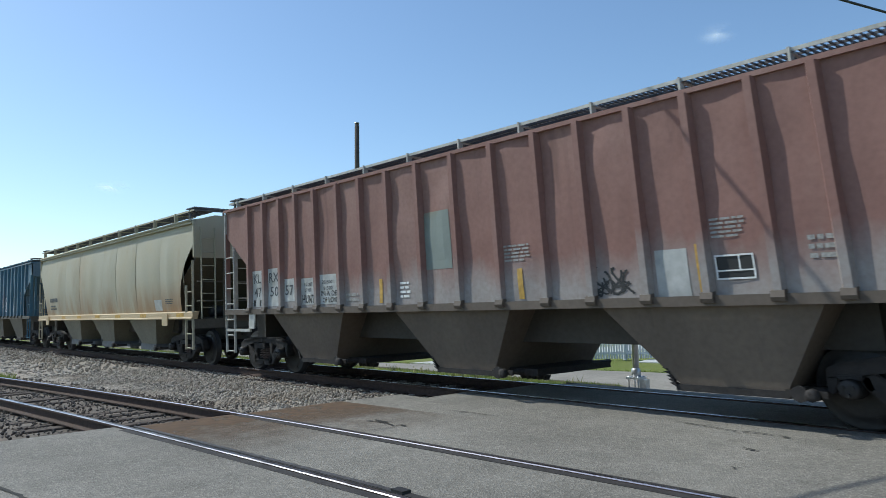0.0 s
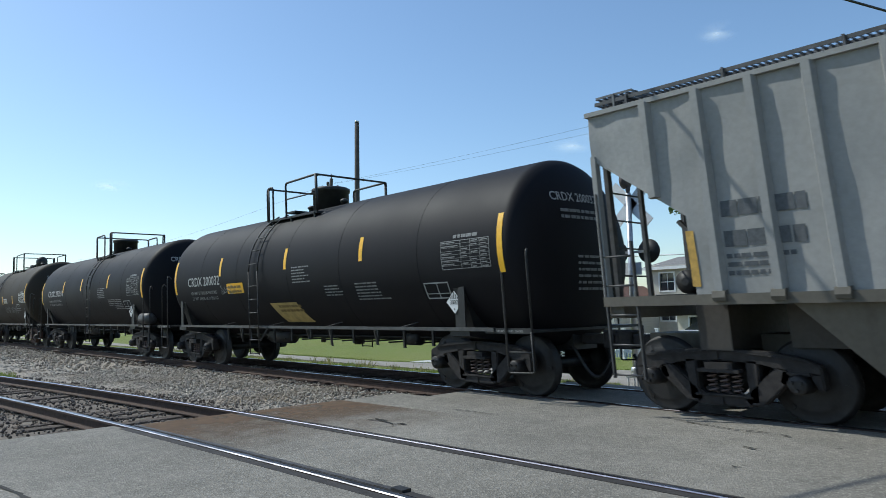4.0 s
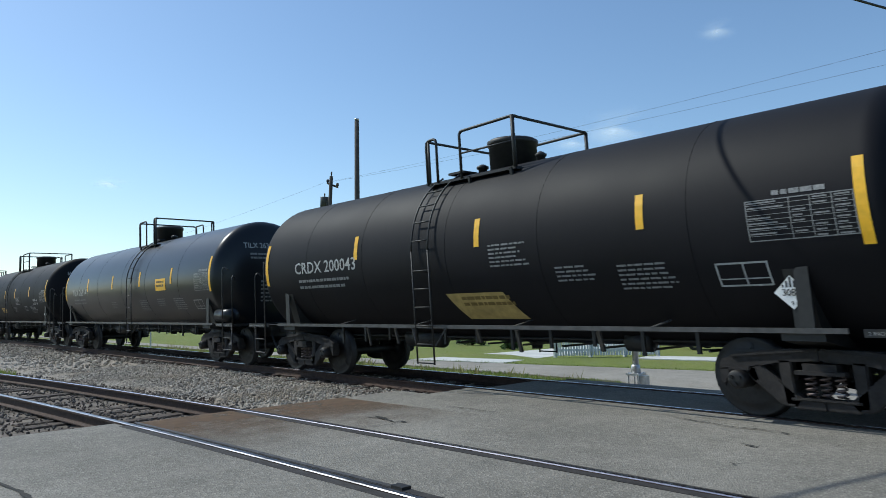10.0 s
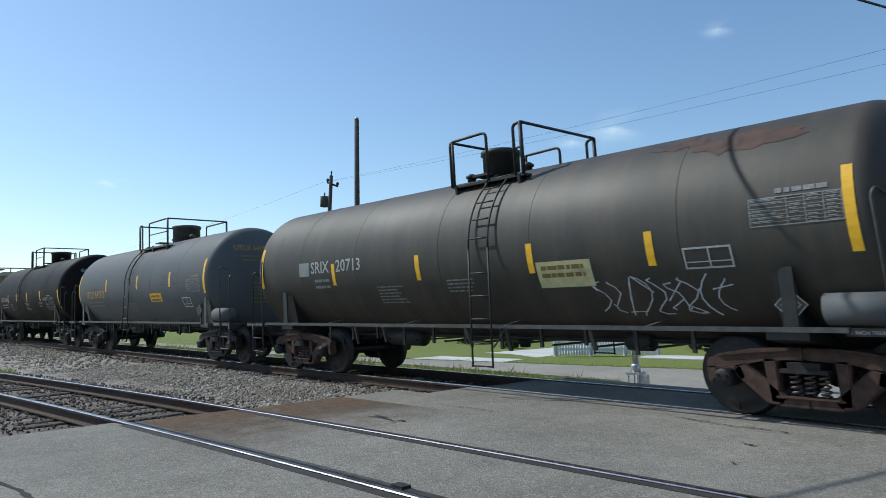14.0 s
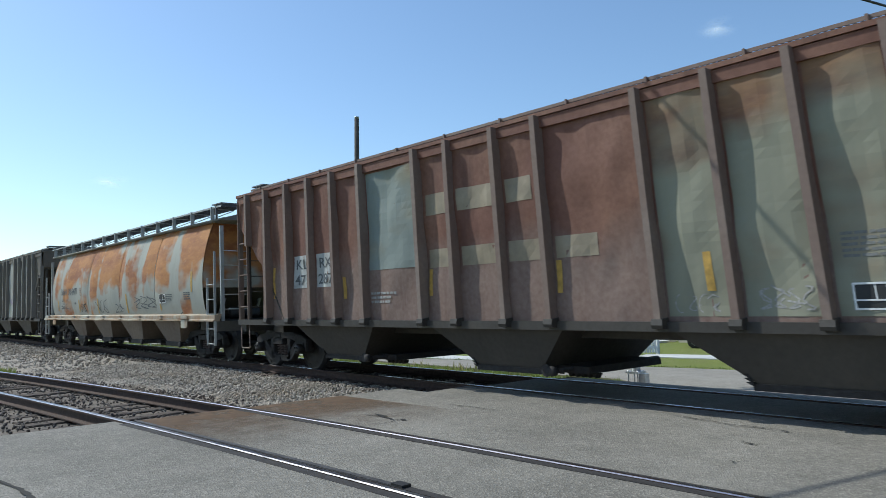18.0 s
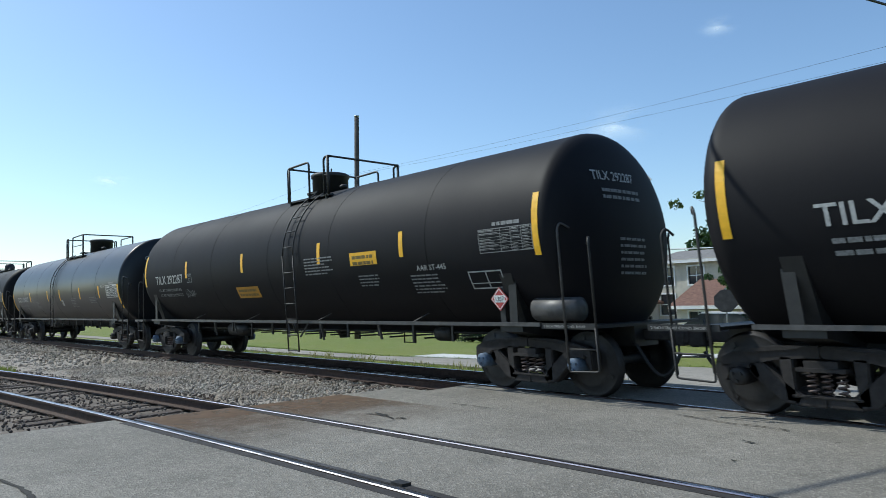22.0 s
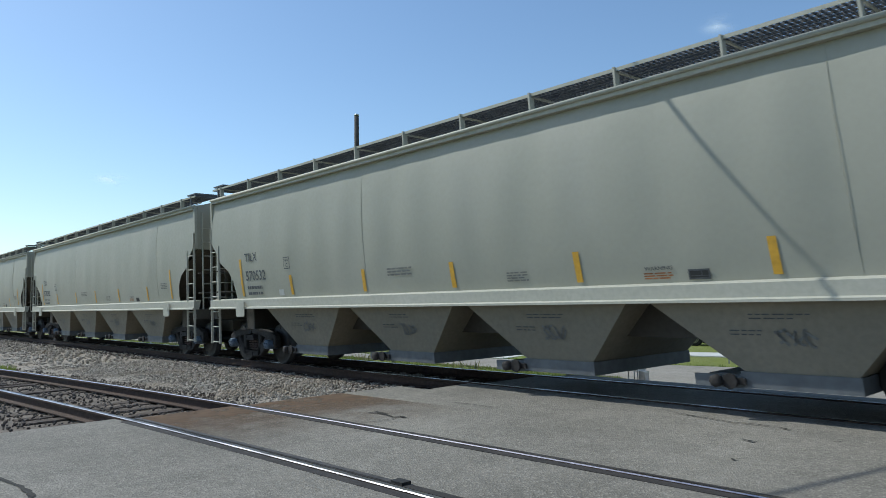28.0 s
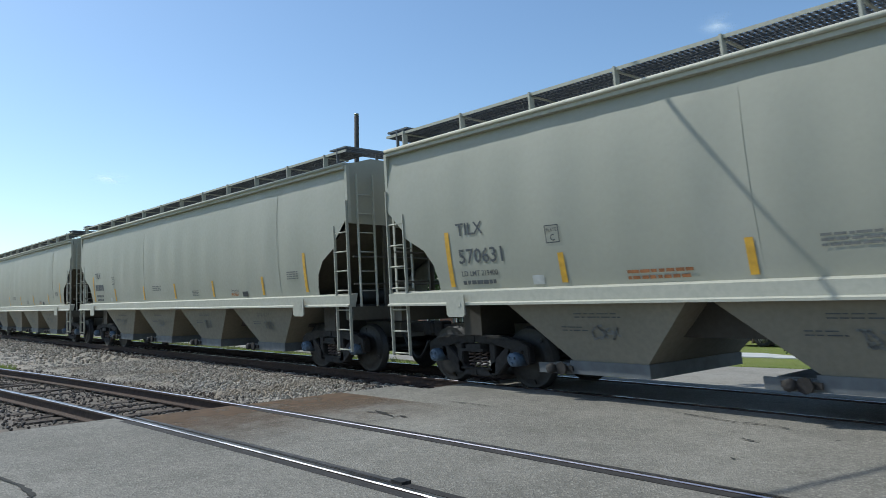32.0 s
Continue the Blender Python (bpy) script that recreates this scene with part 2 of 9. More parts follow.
class Sheet:
    """Collects flat marks in (x, height) and lays them on a car's side by a mapping to 3D."""

    def __init__(self, onto):
        self.onto, self.v, self.f = onto, [], []

    def quad(self, x0, x1, z0, z1, lean=0.0):
        n = max(1, int((z1 - z0) / 0.12))
        m = max(1, int((x1 - x0) / 0.14)) if z1 - z0 > 0.1 else 1
        k = len(self.v)
        for i in range(n + 1):
            s = i / n
            z = z0 + (z1 - z0) * s
            self.v += [(x0 + (x1 - x0) * j / m + lean * s, z) for j in range(m + 1)]
        w = m + 1
        self.f += [(k + w * i + j, k + w * i + j + 1, k + w * (i + 1) + j + 1, k + w * (i + 1) + j) for i in range(n) for j in range(m)]
        return self

    def ring(self, x0, x1, z0, z1, w):
        return self.quad(x0, x1, z0, z0 + w).quad(x0, x1, z1 - w, z1).quad(x0, x0 + w, z0, z1).quad(x1 - w, x1, z0, z1)

    def poly(self, pts):
        k = len(self.v)
        self.v += pts
        self.f.append(tuple(range(k, k + len(pts))))
        return self

    def word(self, body, size, x, z, wide=1.0, align="LEFT", fit=0.0):
        """A word with its foot at z; fit: the width that it is stretched to."""
        pts, faces = letters(body, size, align, wide)
        if fit:
            lo, hi = min(p[0] for p in pts), max(p[0] for p in pts)
            pts = [((p[0] - lo) * fit / (hi - lo), p[1]) for p in pts]
        k = len(self.v)
        self.v += [(x + a, z + b) for a, b in pts]
        self.f += [tuple(i + k for i in f) for f in faces]
        return self

    def stroke(self, pts, w):
        """A painted line of width w through points."""
        for (ax, az), (bx, bz) in zip(pts, pts[1:]):
            d = max(1e-4, math.hypot(bx - ax, bz - az))
            nx, nz = -(bz - az) / d * w / 2, (bx - ax) / d * w / 2
            ex, ez = (bx - ax) / d * w * 0.3, (bz - az) / d * w * 0.3
            self.poly([(ax - nx - ex, az - nz - ez), (bx - nx + ex, bz - nz + ez), (bx + nx + ex, bz + nz + ez), (ax + nx - ex, az + nz - ez)])
        return self

    def scribble(self, x0, x1, z0, z1, w, seed, n=7):
        """Spray-can or chalk scrawl: looping strokes that spell nothing."""
        rnd = random.Random(seed)
        dx = (x1 - x0) / n
        for i in range(n):
            a, c = x0 + dx * i, z0 + (z1 - z0) * 0.5
            k, ph, rx, rz = rnd.choice((1, 2, 3)), rnd.uniform(0, 6.28), dx * rnd.uniform(0.4, 0.75), (z1 - z0) * rnd.uniform(0.3, 0.5)
            self.stroke([(a + dx / 2 + rx * math.sin(k * s + ph) * 0.8, c + rz * math.cos(s * rnd.choice((1, 1, 1.02)))) for s in (j * 0.42 for j in range(int(rnd.uniform(7, 15))))], w)
            if rnd.random() < 0.6:
                self.stroke([(a, z0 + (z1 - z0) * rnd.random()), (a + dx * 1.2, z0 + (z1 - z0) * rnd.random())], w)
        return self

    def blob(self, x, z, rx, rz, seed=0, n=18, ragged=0.15):
        """A rounded uneven patch."""
        rnd = random.Random(seed)
        rim = [(rx * math.cos(a) * (1 + ragged * rnd.uniform(-1, 1)), rz * math.sin(a) * (1 + ragged * rnd.uniform(-1, 1))) for a in (6.2832 * k / n for k in range(n))]
        for s0, s1 in ((0.0, 0.35), (0.35, 0.7), (0.7, 1.0)):
            for (a, b), (c, d) in zip(rim, rim[1:] + rim[:1]):
                quad = [(x + a * s0, z + b * s0), (x + a * s1, z + b * s1), (x + c * s1, z + d * s1), (x + c * s0, z + d * s0)]
                self.poly(quad[:3] if s0 == 0 else quad)
        return self

    def bars(self, x, z, wide, rows, high=0.035, gap=0.03, seed=1, ragged=0.4):
        """Lines of writing too small to read, as broken bars."""
        rnd = random.Random(seed)
        for r in range(rows):
            a, end = x, x + wide * (1 - ragged * rnd.random())
            while a < end - 0.03:
                b = min(end, a + rnd.uniform(0.04, 0.14) * (1 + 6 * high))
                self.quad(a, b, z - r * (high + gap) - high, z - r * (high + gap))
                a = b + rnd.uniform(0.012, 0.03)
        return self

    def table(self, x, z, w, h, cols, rows, seed=2):
        """A ruled panel of small writing."""
        self.ring(x, x + w, z, z + h, 0.012)
        for i in range(1, rows):
            self.quad(x, x + w, z + h * i / rows, z + h * i / rows + 0.006)
        for i in range(1, cols):
            a = x + w * (0.42 + 0.58 * (i - 1) / (cols - 1)) if cols > 1 else x
            self.quad(a, a + 0.01, z, z + h)
        rnd = random.Random(seed)
        for i in range(rows):
            y = z + h * (i + 0.3) / rows
            for c in range(cols):
                a = x + (0.02 if c == 0 else w * (0.42 + 0.58 * (c - 1) / (cols - 1)) + 0.03)
                b = w * 0.36 if c == 0 else w * 0.58 / (cols - 1) - 0.06
                if rnd.random() < 0.85:
                    self.quad(a, a + b * rnd.uniform(0.6, 1), y, y + h * 0.3 / rows)
        return self

    def make(self, name, mat, parent, label=""):
        me = bpy.data.meshes.new(name)
        me.from_pydata([self.onto(*p) for p in self.v], [], self.f)
        me.materials.append(mat)
        return part(name, me, None, parent, label)


# ---------- ground, roads, track ----------
TRACK_Y = 9.14


def siding(x):
    """The middle of the curved siding at x."""
    if x < -22:
        return 4.22 + 0.015 * -22 - 0.003 * 484 + 0.147 * (x + 22)
    if x > 2:
        return 4.24
    return 4.22 + 0.015 * x - 0.003 * x * x


def height(y):
    """The lie of the land across the tracks: the far side is lower."""
    pts = ((-4000, -0.3), (-6, -0.27), (6, -0.26), (10.8, -0.26), (12.9, -0.47), (18, -0.5), (35, -1.02), (60, -1.15), (4000, -1.3))
    for (a, za), (b, zb) in zip(pts, pts[1:]):
        if y <= b:
            return za + (zb - za) * (y - a) / (b - a)
    return -1.3


def street_edge(x):
    """The far edge of the street, which widens towards the crossing."""
    return 18.0 + 0.2 * (max(-20, min(10, x)) + 5.2)


def grass_ground():
    k = Mat("grass_ground", 0.95)
    low, mid, fine = k.noise(0.12, 5), k.noise(1.3, 5), k.noise(30, 4)
    col = k.mix(k.ramp(low, 0.35, 0.65), (0.165, 0.215, 0.025), (0.22, 0.24, 0.04))
    col = k.mix(k.math("MULTIPLY", k.ramp(mid, 0.45, 0.75), 0.6), col, (0.24, 0.22, 0.08))
    k.color(k.mix(k.math("MULTIPLY", k.ramp(fine, 0.3, 0.7), 0.5), col, (0.06, 0.09, 0.015)))
    return k.bump(fine, 0.8, 0.05).m


M["grass_ground"] = grass_ground()


def stain(name, c, lo, hi, edge):
    """A thin film with ragged gaps through which the ground shows."""
    k = Mat(name, 0.95)
    n = k.noise(1.4, 6, 0.65)
    k.color(k.mix(k.ramp(k.noise(6, 5), 0.3, 0.7), c, tuple(v * 0.55 for v in c)))
    fade = k.ramp(k.axis("X"), *edge) if edge else 1.0
    a = k.math("MULTIPLY", k.ramp(k.math("ADD", n, k.math("MULTIPLY", fade, 0.25) if edge else 0.0), lo, hi), 0.85)
    k.link(k.math("MULTIPLY", a, fade), k.b.inputs["Alpha"])
    return k.m


M["rust_ground"] = stain("rust_ground", (0.15, 0.088, 0.045), 0.42, 0.72, (-6.2, -8.9))
M["crack"] = plain("crack", (0.035, 0.032, 0.027), 0.95, 0, 0.3, 9)


def build_ground():
    xs = [-3000, -600, -200, -100, -60, -40, -30, -20, -10, 0, 10, 20, 40, 100, 400, 3000]
    ys = [-3000, -400, -60, -20, -6, 0, 6, 10.6, 11.5, 12.4, 14, 18, 24, 35, 40, 60, 80, 200, 600, 3000]
    me = bpy.data.meshes.new("ground")
    me.from_pydata([(x, y, height(y)) for y in ys for x in xs], [],
                   [(j * len(xs) + i, j * len(xs) + i + 1, (j + 1) * len(xs) + i + 1, (j + 1) * len(xs) + i)
                    for j in range(len(ys) - 1) for i in range(len(xs) - 1)])
    thing("ground", me, None, "flat mown grass ground around the tracks", "ground", kind="structure")
    me.materials.append(M["grass_ground"])


def strip(bm, xs, lo, hi, zlo, zhi, thick=0.06):
    """A paved strip between two lines y = lo(x) and y = hi(x)."""
    rows = []
    for x in xs:
        a, b = lo(x), hi(x)
        rows.append([bm.verts.new(p) for p in ((x, a, zlo), (x, b, zhi), (x, b, zhi - thick), (x, a, zlo - thick))])
    for p, q in zip(rows, rows[1:]):
        for i in range(4):
            j = (i + 1) % 4
            bm.faces.new((p[i], p[j], q[j], q[i]))
    bm.faces.new(rows[0][::-1])
    bm.faces.new(rows[-1])


def edge(y, seed=0.0):
    """The ragged west end of the crossing's asphalt at y."""
    return -9.4 + 0.26 * max(0.0, y - 4.8) + 0.12 * noise.noise((y * 1.7, seed, 0.3))


def build_crossing():
    road = empty("road_crossing", "grey worn asphalt level crossing over two tracks", "road")
    road["kind"] = "structure"
    xs = [-10.0 + 0.4 * i for i in range(26)] + [1, 2, 4, 8, 14, 30]

    def panel(lo, hi, zlo, zhi, x0=None, label=""):
        bm = bmesh.new()
        start = edge((lo(-8) + hi(-8)) / 2) if x0 is None else x0
        strip(bm, [start] + [x for x in xs if x > start + 0.1], lo, hi, zlo, zhi)
        return part("panel", bm, M["asphalt"], road, label)

    panel(lambda x: -12, lambda x: siding(x) - 0.84, -0.03, -0.012, -9.5)
    panel(lambda x: siding(x) - 0.64, lambda x: siding(x) + 0.64, -0.015, -0.015, -9.35)
    panel(lambda x: siding(x) + 0.80, lambda x: TRACK_Y - 1.75, -0.015, -0.02, -9.3)
    panel(lambda x: TRACK_Y - 1.746, lambda x: TRACK_Y - 0.84, -0.02, -0.012, -8.6, "newer dark asphalt strip beside the rail")
    panel(lambda x: TRACK_Y - 0.66, lambda x: TRACK_Y + 0.66, -0.015, -0.015, -8.4)
    panel(lambda x: TRACK_Y + 0.82, lambda x: TRACK_Y + 1.9, -0.015, -0.10, -8.3)
    panel(lambda x: TRACK_Y + 1.9, lambda x: 13.2, -0.10, -0.43, -8.7)
    bm = bmesh.new()
    strip(bm, [-300, -100, -60, -40, -30, -20, -15, -10, -9.3, -8.4, -5, 0, 5, 10, 30, 100, 300], lambda x: 13.2 if x > -8.5 else 13.75, street_edge, -0.43, -0.46)
    street = thing("street", bm, M["far_asphalt"], "pale grey residential street along the railway", "road", kind="structure")
    # rust-brown dirt at the crossing's end, thinning out towards the road
    bm = bmesh.new()
    for lo, hi, x0, x1 in ((-0.62, 0.62, -9.33, -5.6), (0.82, 2.4, -9.28, -5.2)):
        xs = [x0 + (x1 - x0) * i / 12 for i in range(13)]
        rows = [[bm.verts.new((x, siding(x) + y, -0.0105)) for x in xs] for y in (lo, (lo + hi) / 2, hi)]
        for a, b in zip(rows, rows[1:]):
            for i in range(12):
                bm.faces.new((a[i], a[i + 1], b[i + 1], b[i]))
    thing("rust_stain", bm, M["rust_ground"], "rust-brown stain of dirt on the asphalt by the rails", "stain", kind="structure")
    # cracks in the asphalt, filled with dirt
    for label, seed, path in (("dark branching crack in the asphalt", 1, ((-7.45, 5.34), (-7.23, 5.41), (-6.85, 5.33), (-6.79, 5.44), (-6.8, 5.65), (-6.75, 5.81), (-6.74, 6.22))),
                              ("dark branching crack in the asphalt", 2, ((-6.8, 4.96), (-6.75, 5.21), (-6.81, 5.42), (-6.64, 5.4))),
                              ("dark branching crack in the asphalt", 3, ((-7.47, 5.5), (-7.11, 5.45), (-7.0, 5.66))),
                              ("long thin crack in the asphalt", 4, ((-7.29, 6.61), (-6.99, 6.65), (-6.57, 6.66), (-6.3, 6.7))),
                              ("long thin crack in the asphalt", 5, ((-4.55, 7.73), (-4.12, 7.66), (-3.67, 7.55), (-3.38, 7.58), (-3.24, 7.56))),
                              ("short crack in the asphalt", 6, ((-3.22, 6.71), (-3.09, 6.68), (-2.98, 6.7))),
                              ("short crack in the asphalt", 7, ((-2.94, 5.89), (-2.86, 5.84), (-2.81, 5.97))),
                              ("short crack in the asphalt", 8, ((-2.53, 7.13), (-2.5, 7.19), (-2.44, 7.17))),
                              ("short crack in the asphalt", 9, ((-3.18, 7.53), (-3.09, 7.48), (-3.02, 7.46))),
                              ("thin crack across the road", 14, ((-7.4, 1.2), (-6.9, 1.27), (-6.5, 1.33), (-6.1, 1.31), (-5.4, 0.9)))):
        pts = []
        for (ax, ay), (bx, by) in zip(path, path[1:]):
            for i in range(6):
                f = i / 6
                x, y = ax + (bx - ax) * f, ay + (by - ay) * f
                pts.append((x + 0.04 * noise.noise((x * 5, y * 5, seed * 3.3)), y + 0.04 * noise.noise((x * 5, y * 5, seed * 7.7 + 9))))
        bm = bmesh.new()
        last = None
        for i, (x, y) in enumerate(pts):
            w = (0.02 if "short" in label or "long" in label else 0.034) * (0.4 + abs(noise.noise((i * 0.9, seed, 0.0)))) * min(1, i / 3, (len(pts) - 1 - i) / 3)
            now = [bm.verts.new((x, y - w, -0.006 if y > 2 else -0.007)), bm.verts.new((x, y + w, -0.006 if y > 2 else -0.007))]
            if last:
                bm.faces.new((last[0], now[0], now[1], last[1]))
            last = now
        thing("crack", bm, M["crack"], label, "crack", kind="structure")


def rail_profile():
    return ((-0.07, -0.17), (0.07, -0.17), (0.07, -0.155), (0.012, -0.135), (0.012, -0.045), (0.036, -0.035),
            (0.036, -0.01), (0.021, 0.0), (-0.025, 0.0), (-0.036, -0.0075), (-0.036, -0.035), (-0.012, -0.045), (-0.012, -0.135), (-0.07, -0.155))


def rail(path, parent, label, head="rail_head"):
    bm = bmesh.new()
    prof, rings = rail_profile(), []
    for i, (x, y) in enumerate(path):
        a, b = path[max(0, i - 1)], path[min(len(path) - 1, i + 1)]
        d = Vector((b[0] - a[0], b[1] - a[1], 0)).normalized()
        s = Vector((-d.y, d.x, 0))
        rings.append([bm.verts.new(Vector((x, y, 0)) + s * u + Vector((0, 0, v))) for u, v in prof])
    n = len(prof)
    for a, b in zip(rings, rings[1:]):
        for k in range(n):
            f = bm.faces.new((a[k], a[(k + 1) % n], b[(k + 1) % n], b[k]))
            f.material_index = 1 if k in (7, 8) else 0
    return part("rail", bm, [M["rail_side"], M[head]], parent, label)


def build_tracks():
    main = empty("main_track", "straight main railway track on timber ties", "track")
    main["kind"] = "structure"
    for s in (-1, 1):
        rail([(-700, TRACK_Y + 0.753 * s), (-60, TRACK_Y + 0.753 * s), (60, TRACK_Y + 0.753 * s)], main, "worn steel rail with a bright head")
    side = empty("siding_track", "curved siding track half sunk in dirt", "track")
    side["kind"] = "structure"
    xs = [-110, -70] + [-50 + 1.0 * i for i in range(53)] + [8, 30]
    for s in (-1, 1):
        rail([(x, siding(x) + 0.753 * s) for x in xs], side, "rusty siding rail with a worn head", "near_head" if s < 0 else "rail_head")
    # narrow guard strip inside the nearer siding rail, ending in a dark stub
    bm = bmesh.new()
    gx = [-9.3 + 0.5 * i for i in range(11)]
    for a, b in zip(gx, gx[1:]):
        bar(bm, (a, siding(a) - 0.66, -0.012), (b, siding(b) - 0.66, -0.012), 0.05, 0.02)
    part("guard_rail", bm, M["guard_steel"], side, "rusty flangeway guard beside the rail")
    for s, a, c in ((-1, -0.15, -0.055), (-1, 0.055, 0.14), (1, -0.15, -0.055), (1, 0.05, 0.085)):
        bm = bmesh.new()
        xs = [-9.2 + 0.5 * i for i in range(23)] + [4, 10, 30]
        strip(bm, xs, lambda x: siding(x) + 0.753 * s + a, lambda x: siding(x) + 0.753 * s + c, -0.009, -0.009, 0.05)
        part("flangeway_filler", bm, M["flangeway"], side, "dark worn strip beside the rail")
    bm = bmesh.new()
    box(bm, -4.42, -4.28, siding(-4.3) - 0.69, siding(-4.3) - 0.60, -0.06, 0.012)
    part("guard_end", bm, M["black_steel"], side)
    rnd = random.Random(5)

    def tie_mesh():
        bm = bmesh.new()
        box(bm, -0.115, 0.115, -1.3, 1.3, -0.35, -0.172)
        bmesh.ops.bevel(bm, geom=bm.edges[:], offset=0.012, segments=1, affect="EDGES")
        return mesh_of(bm, "tie", M["tie"])
    me = once("tie", tie_mesh)
    for i in range(150):
        part("tie", me, None, main, at=pose(-8.75 - 0.52 * i + rnd.uniform(-0.04, 0.04), TRACK_Y + rnd.uniform(-0.05, 0.05), rnd.uniform(-0.012, 0.0), 0, 0, rnd.uniform(-1.5, 1.5)))
    for i in range(60):
        x = -9.75 - 0.56 * i + rnd.uniform(-0.06, 0.06)
        part("tie", me, None, side, at=pose(x, siding(x) + rnd.uniform(-0.08, 0.08), rnd.uniform(-0.062, -0.012), 0, 0, rnd.uniform(2, 10)))
    bm = bmesh.new()
    for y in (-1, 1):
        for s in (-1, 1):
            for i in range(60):
                x = -8.75 - 0.52 * i
                box(bm, x - 0.09, x + 0.09, TRACK_Y + 0.753 * s + y * 0.12 - 0.07, TRACK_Y + 0.753 * s + y * 0.12 + 0.07, -0.172, -0.15)
    tagged(part("tie_plates", bm, M["rail_side"], main), kind="stuff")


def stone_field(name, count, area, size, top, mat, label, seed):
    """Loose broken stones strewn over an area; top(x, y) gives the height or None."""
    rnd = np.random.RandomState(seed)
    ico = bmesh.new()
    bmesh.ops.create_icosphere(ico, subdivisions=1, radius=1)
    base = np.array([v.co[:] for v in ico.verts])
    tris = np.array([[v.index for v in f.verts] for f in ico.faces])
    ico.free()
    shapes = [base * rnd.uniform(0.65, 1.2, (len(base), 1)) * rnd.uniform(0.7, 1.25, (1, 3)) for _ in range(12)]
    vs, fs, k = [], [], 0
    x0, x1, y0, y1 = area
    for _ in range(count):
        x, y = rnd.uniform(x0, x1), rnd.uniform(y0, y1)
        z = top(x, y)
        if z is None:
            continue
        s = size * rnd.uniform(0.5, 1.25)
        a, b = rnd.uniform(0, 6.28), rnd.uniform(0, 6.28)
        p = shapes[rnd.randint(12)] * s
        r = np.array([[math.cos(a), -math.sin(a), 0], [math.sin(a), math.cos(a), 0], [0, 0, 1]]) @ np.array([[1, 0, 0], [0, math.cos(b), -math.sin(b)], [0, math.sin(b), math.cos(b)]])
        vs.append(p @ r.T + (x, y, z + s * 0.2))
        fs.append(tris + k)
        k += len(base)
    me = bpy.data.meshes.new(name)
    v, f = np.concatenate(vs), np.concatenate(fs)
    me.vertices.add(len(v))
    me.vertices.foreach_set("co", v.astype(np.float32).ravel())
    me.loops.add(f.size)
    me.loops.foreach_set("vertex_index", f.ravel().astype(np.int32))
    me.polygons.add(len(f))
    me.polygons.foreach_set("loop_start", np.arange(0, f.size, 3, dtype=np.int32))
    me.polygons.foreach_set("loop_total", np.full(len(f), 3, dtype=np.int32))
    me.update(calc_edges=True)
    me.materials.append(mat)
    return thing(name, me, None, label, "ballast", kind="stuff")


def stone_mat(name, dark, pale, tan):
    k = Mat(name, 0.9)
    geo = k.t.nodes.new("ShaderNodeNewGeometry").outputs["Random Per Island"]
    col = k.mix(geo, dark, pale)
    col = k.mix(k.ramp(k.noise(0.7, 4), 0.45, 0.75), col, tan)
    k.color(k.mix(k.math("MULTIPLY", k.ramp(k.noise(25, 3), 0.4, 0.7), 0.4), col, tuple(v * 0.5 for v in dark)))
    return k.m


def ballast_top(x, y):
    """Height of the stone bed; None off it."""
    lo = siding(x) + 0.95
    if y < lo or x > -8.65 - 0.38 * max(0.0, 7.5 - y):
        return None
    z = -0.20 + 0.03 * noise.noise((x * 0.8, y * 0.8, 0.0))
    return z - 0.02 * max(0.0, 7.2 - y) if y < 10.5 else z - 0.16 * (y - 10.5)


def dirt_top(x, y):
    d = y - siding(x)
    if abs(d) > 1.9 or x > -9.4:
        return None
    return -0.20 + 0.025 * noise.noise((x * 1.3, y * 1.3, 5.0))


def build_beds():
    M["ballast"] = stone_mat("ballast", (0.14, 0.12, 0.095), (0.6, 0.53, 0.44), (0.34, 0.28, 0.21))
    M["dark_stone"] = stone_mat("dark_stone", (0.06, 0.05, 0.045), (0.2, 0.17, 0.14), (0.12, 0.085, 0.06))
    for name, top, mat, label, y0, y1 in (
            ("ballast_bed", lambda x, y: -0.235, M["ballast"], "bed of grey crushed stone under the main track", lambda x: siding(x) + 0.9, lambda x: 11.0),
            ("siding_bed", lambda x, y: -0.215, M["dirt"], "dark dirty bed of the siding", lambda x: siding(x) - 2.6, lambda x: siding(x) + 0.896)):
        bm = bmesh.new()
        strip(bm, [-300, -120, -80] + [-60 + 2 * i for i in range(25)] + [-9.45 if name == "siding_bed" else -9.2], y0, y1, top(0, 0), top(0, 0), 0.02)
        thing(name, bm, mat, label, "track bed", kind="structure")
    stone_field("ballast_stones", 27000, (-22, -8.4, 3.6, 10.9), 0.027, ballast_top, M["ballast"], "loose grey crushed stones beside the main track", 1)
    stone_field("ballast_stones", 10000, (-50, -22, -1, 10.9), 0.045, ballast_top, M["ballast"], "loose grey crushed stones along the main track", 2)
    stone_field("siding_stones", 9000, (-26, -9, -0.5, 6), 0.023, dirt_top, M["dark_stone"], "dark dirty stones between the siding ties", 3)


build_ground()
build_crossing()
build_tracks()
build_beds()

# ---------- beyond the street: lawns, houses, trees, poles and wires ----------


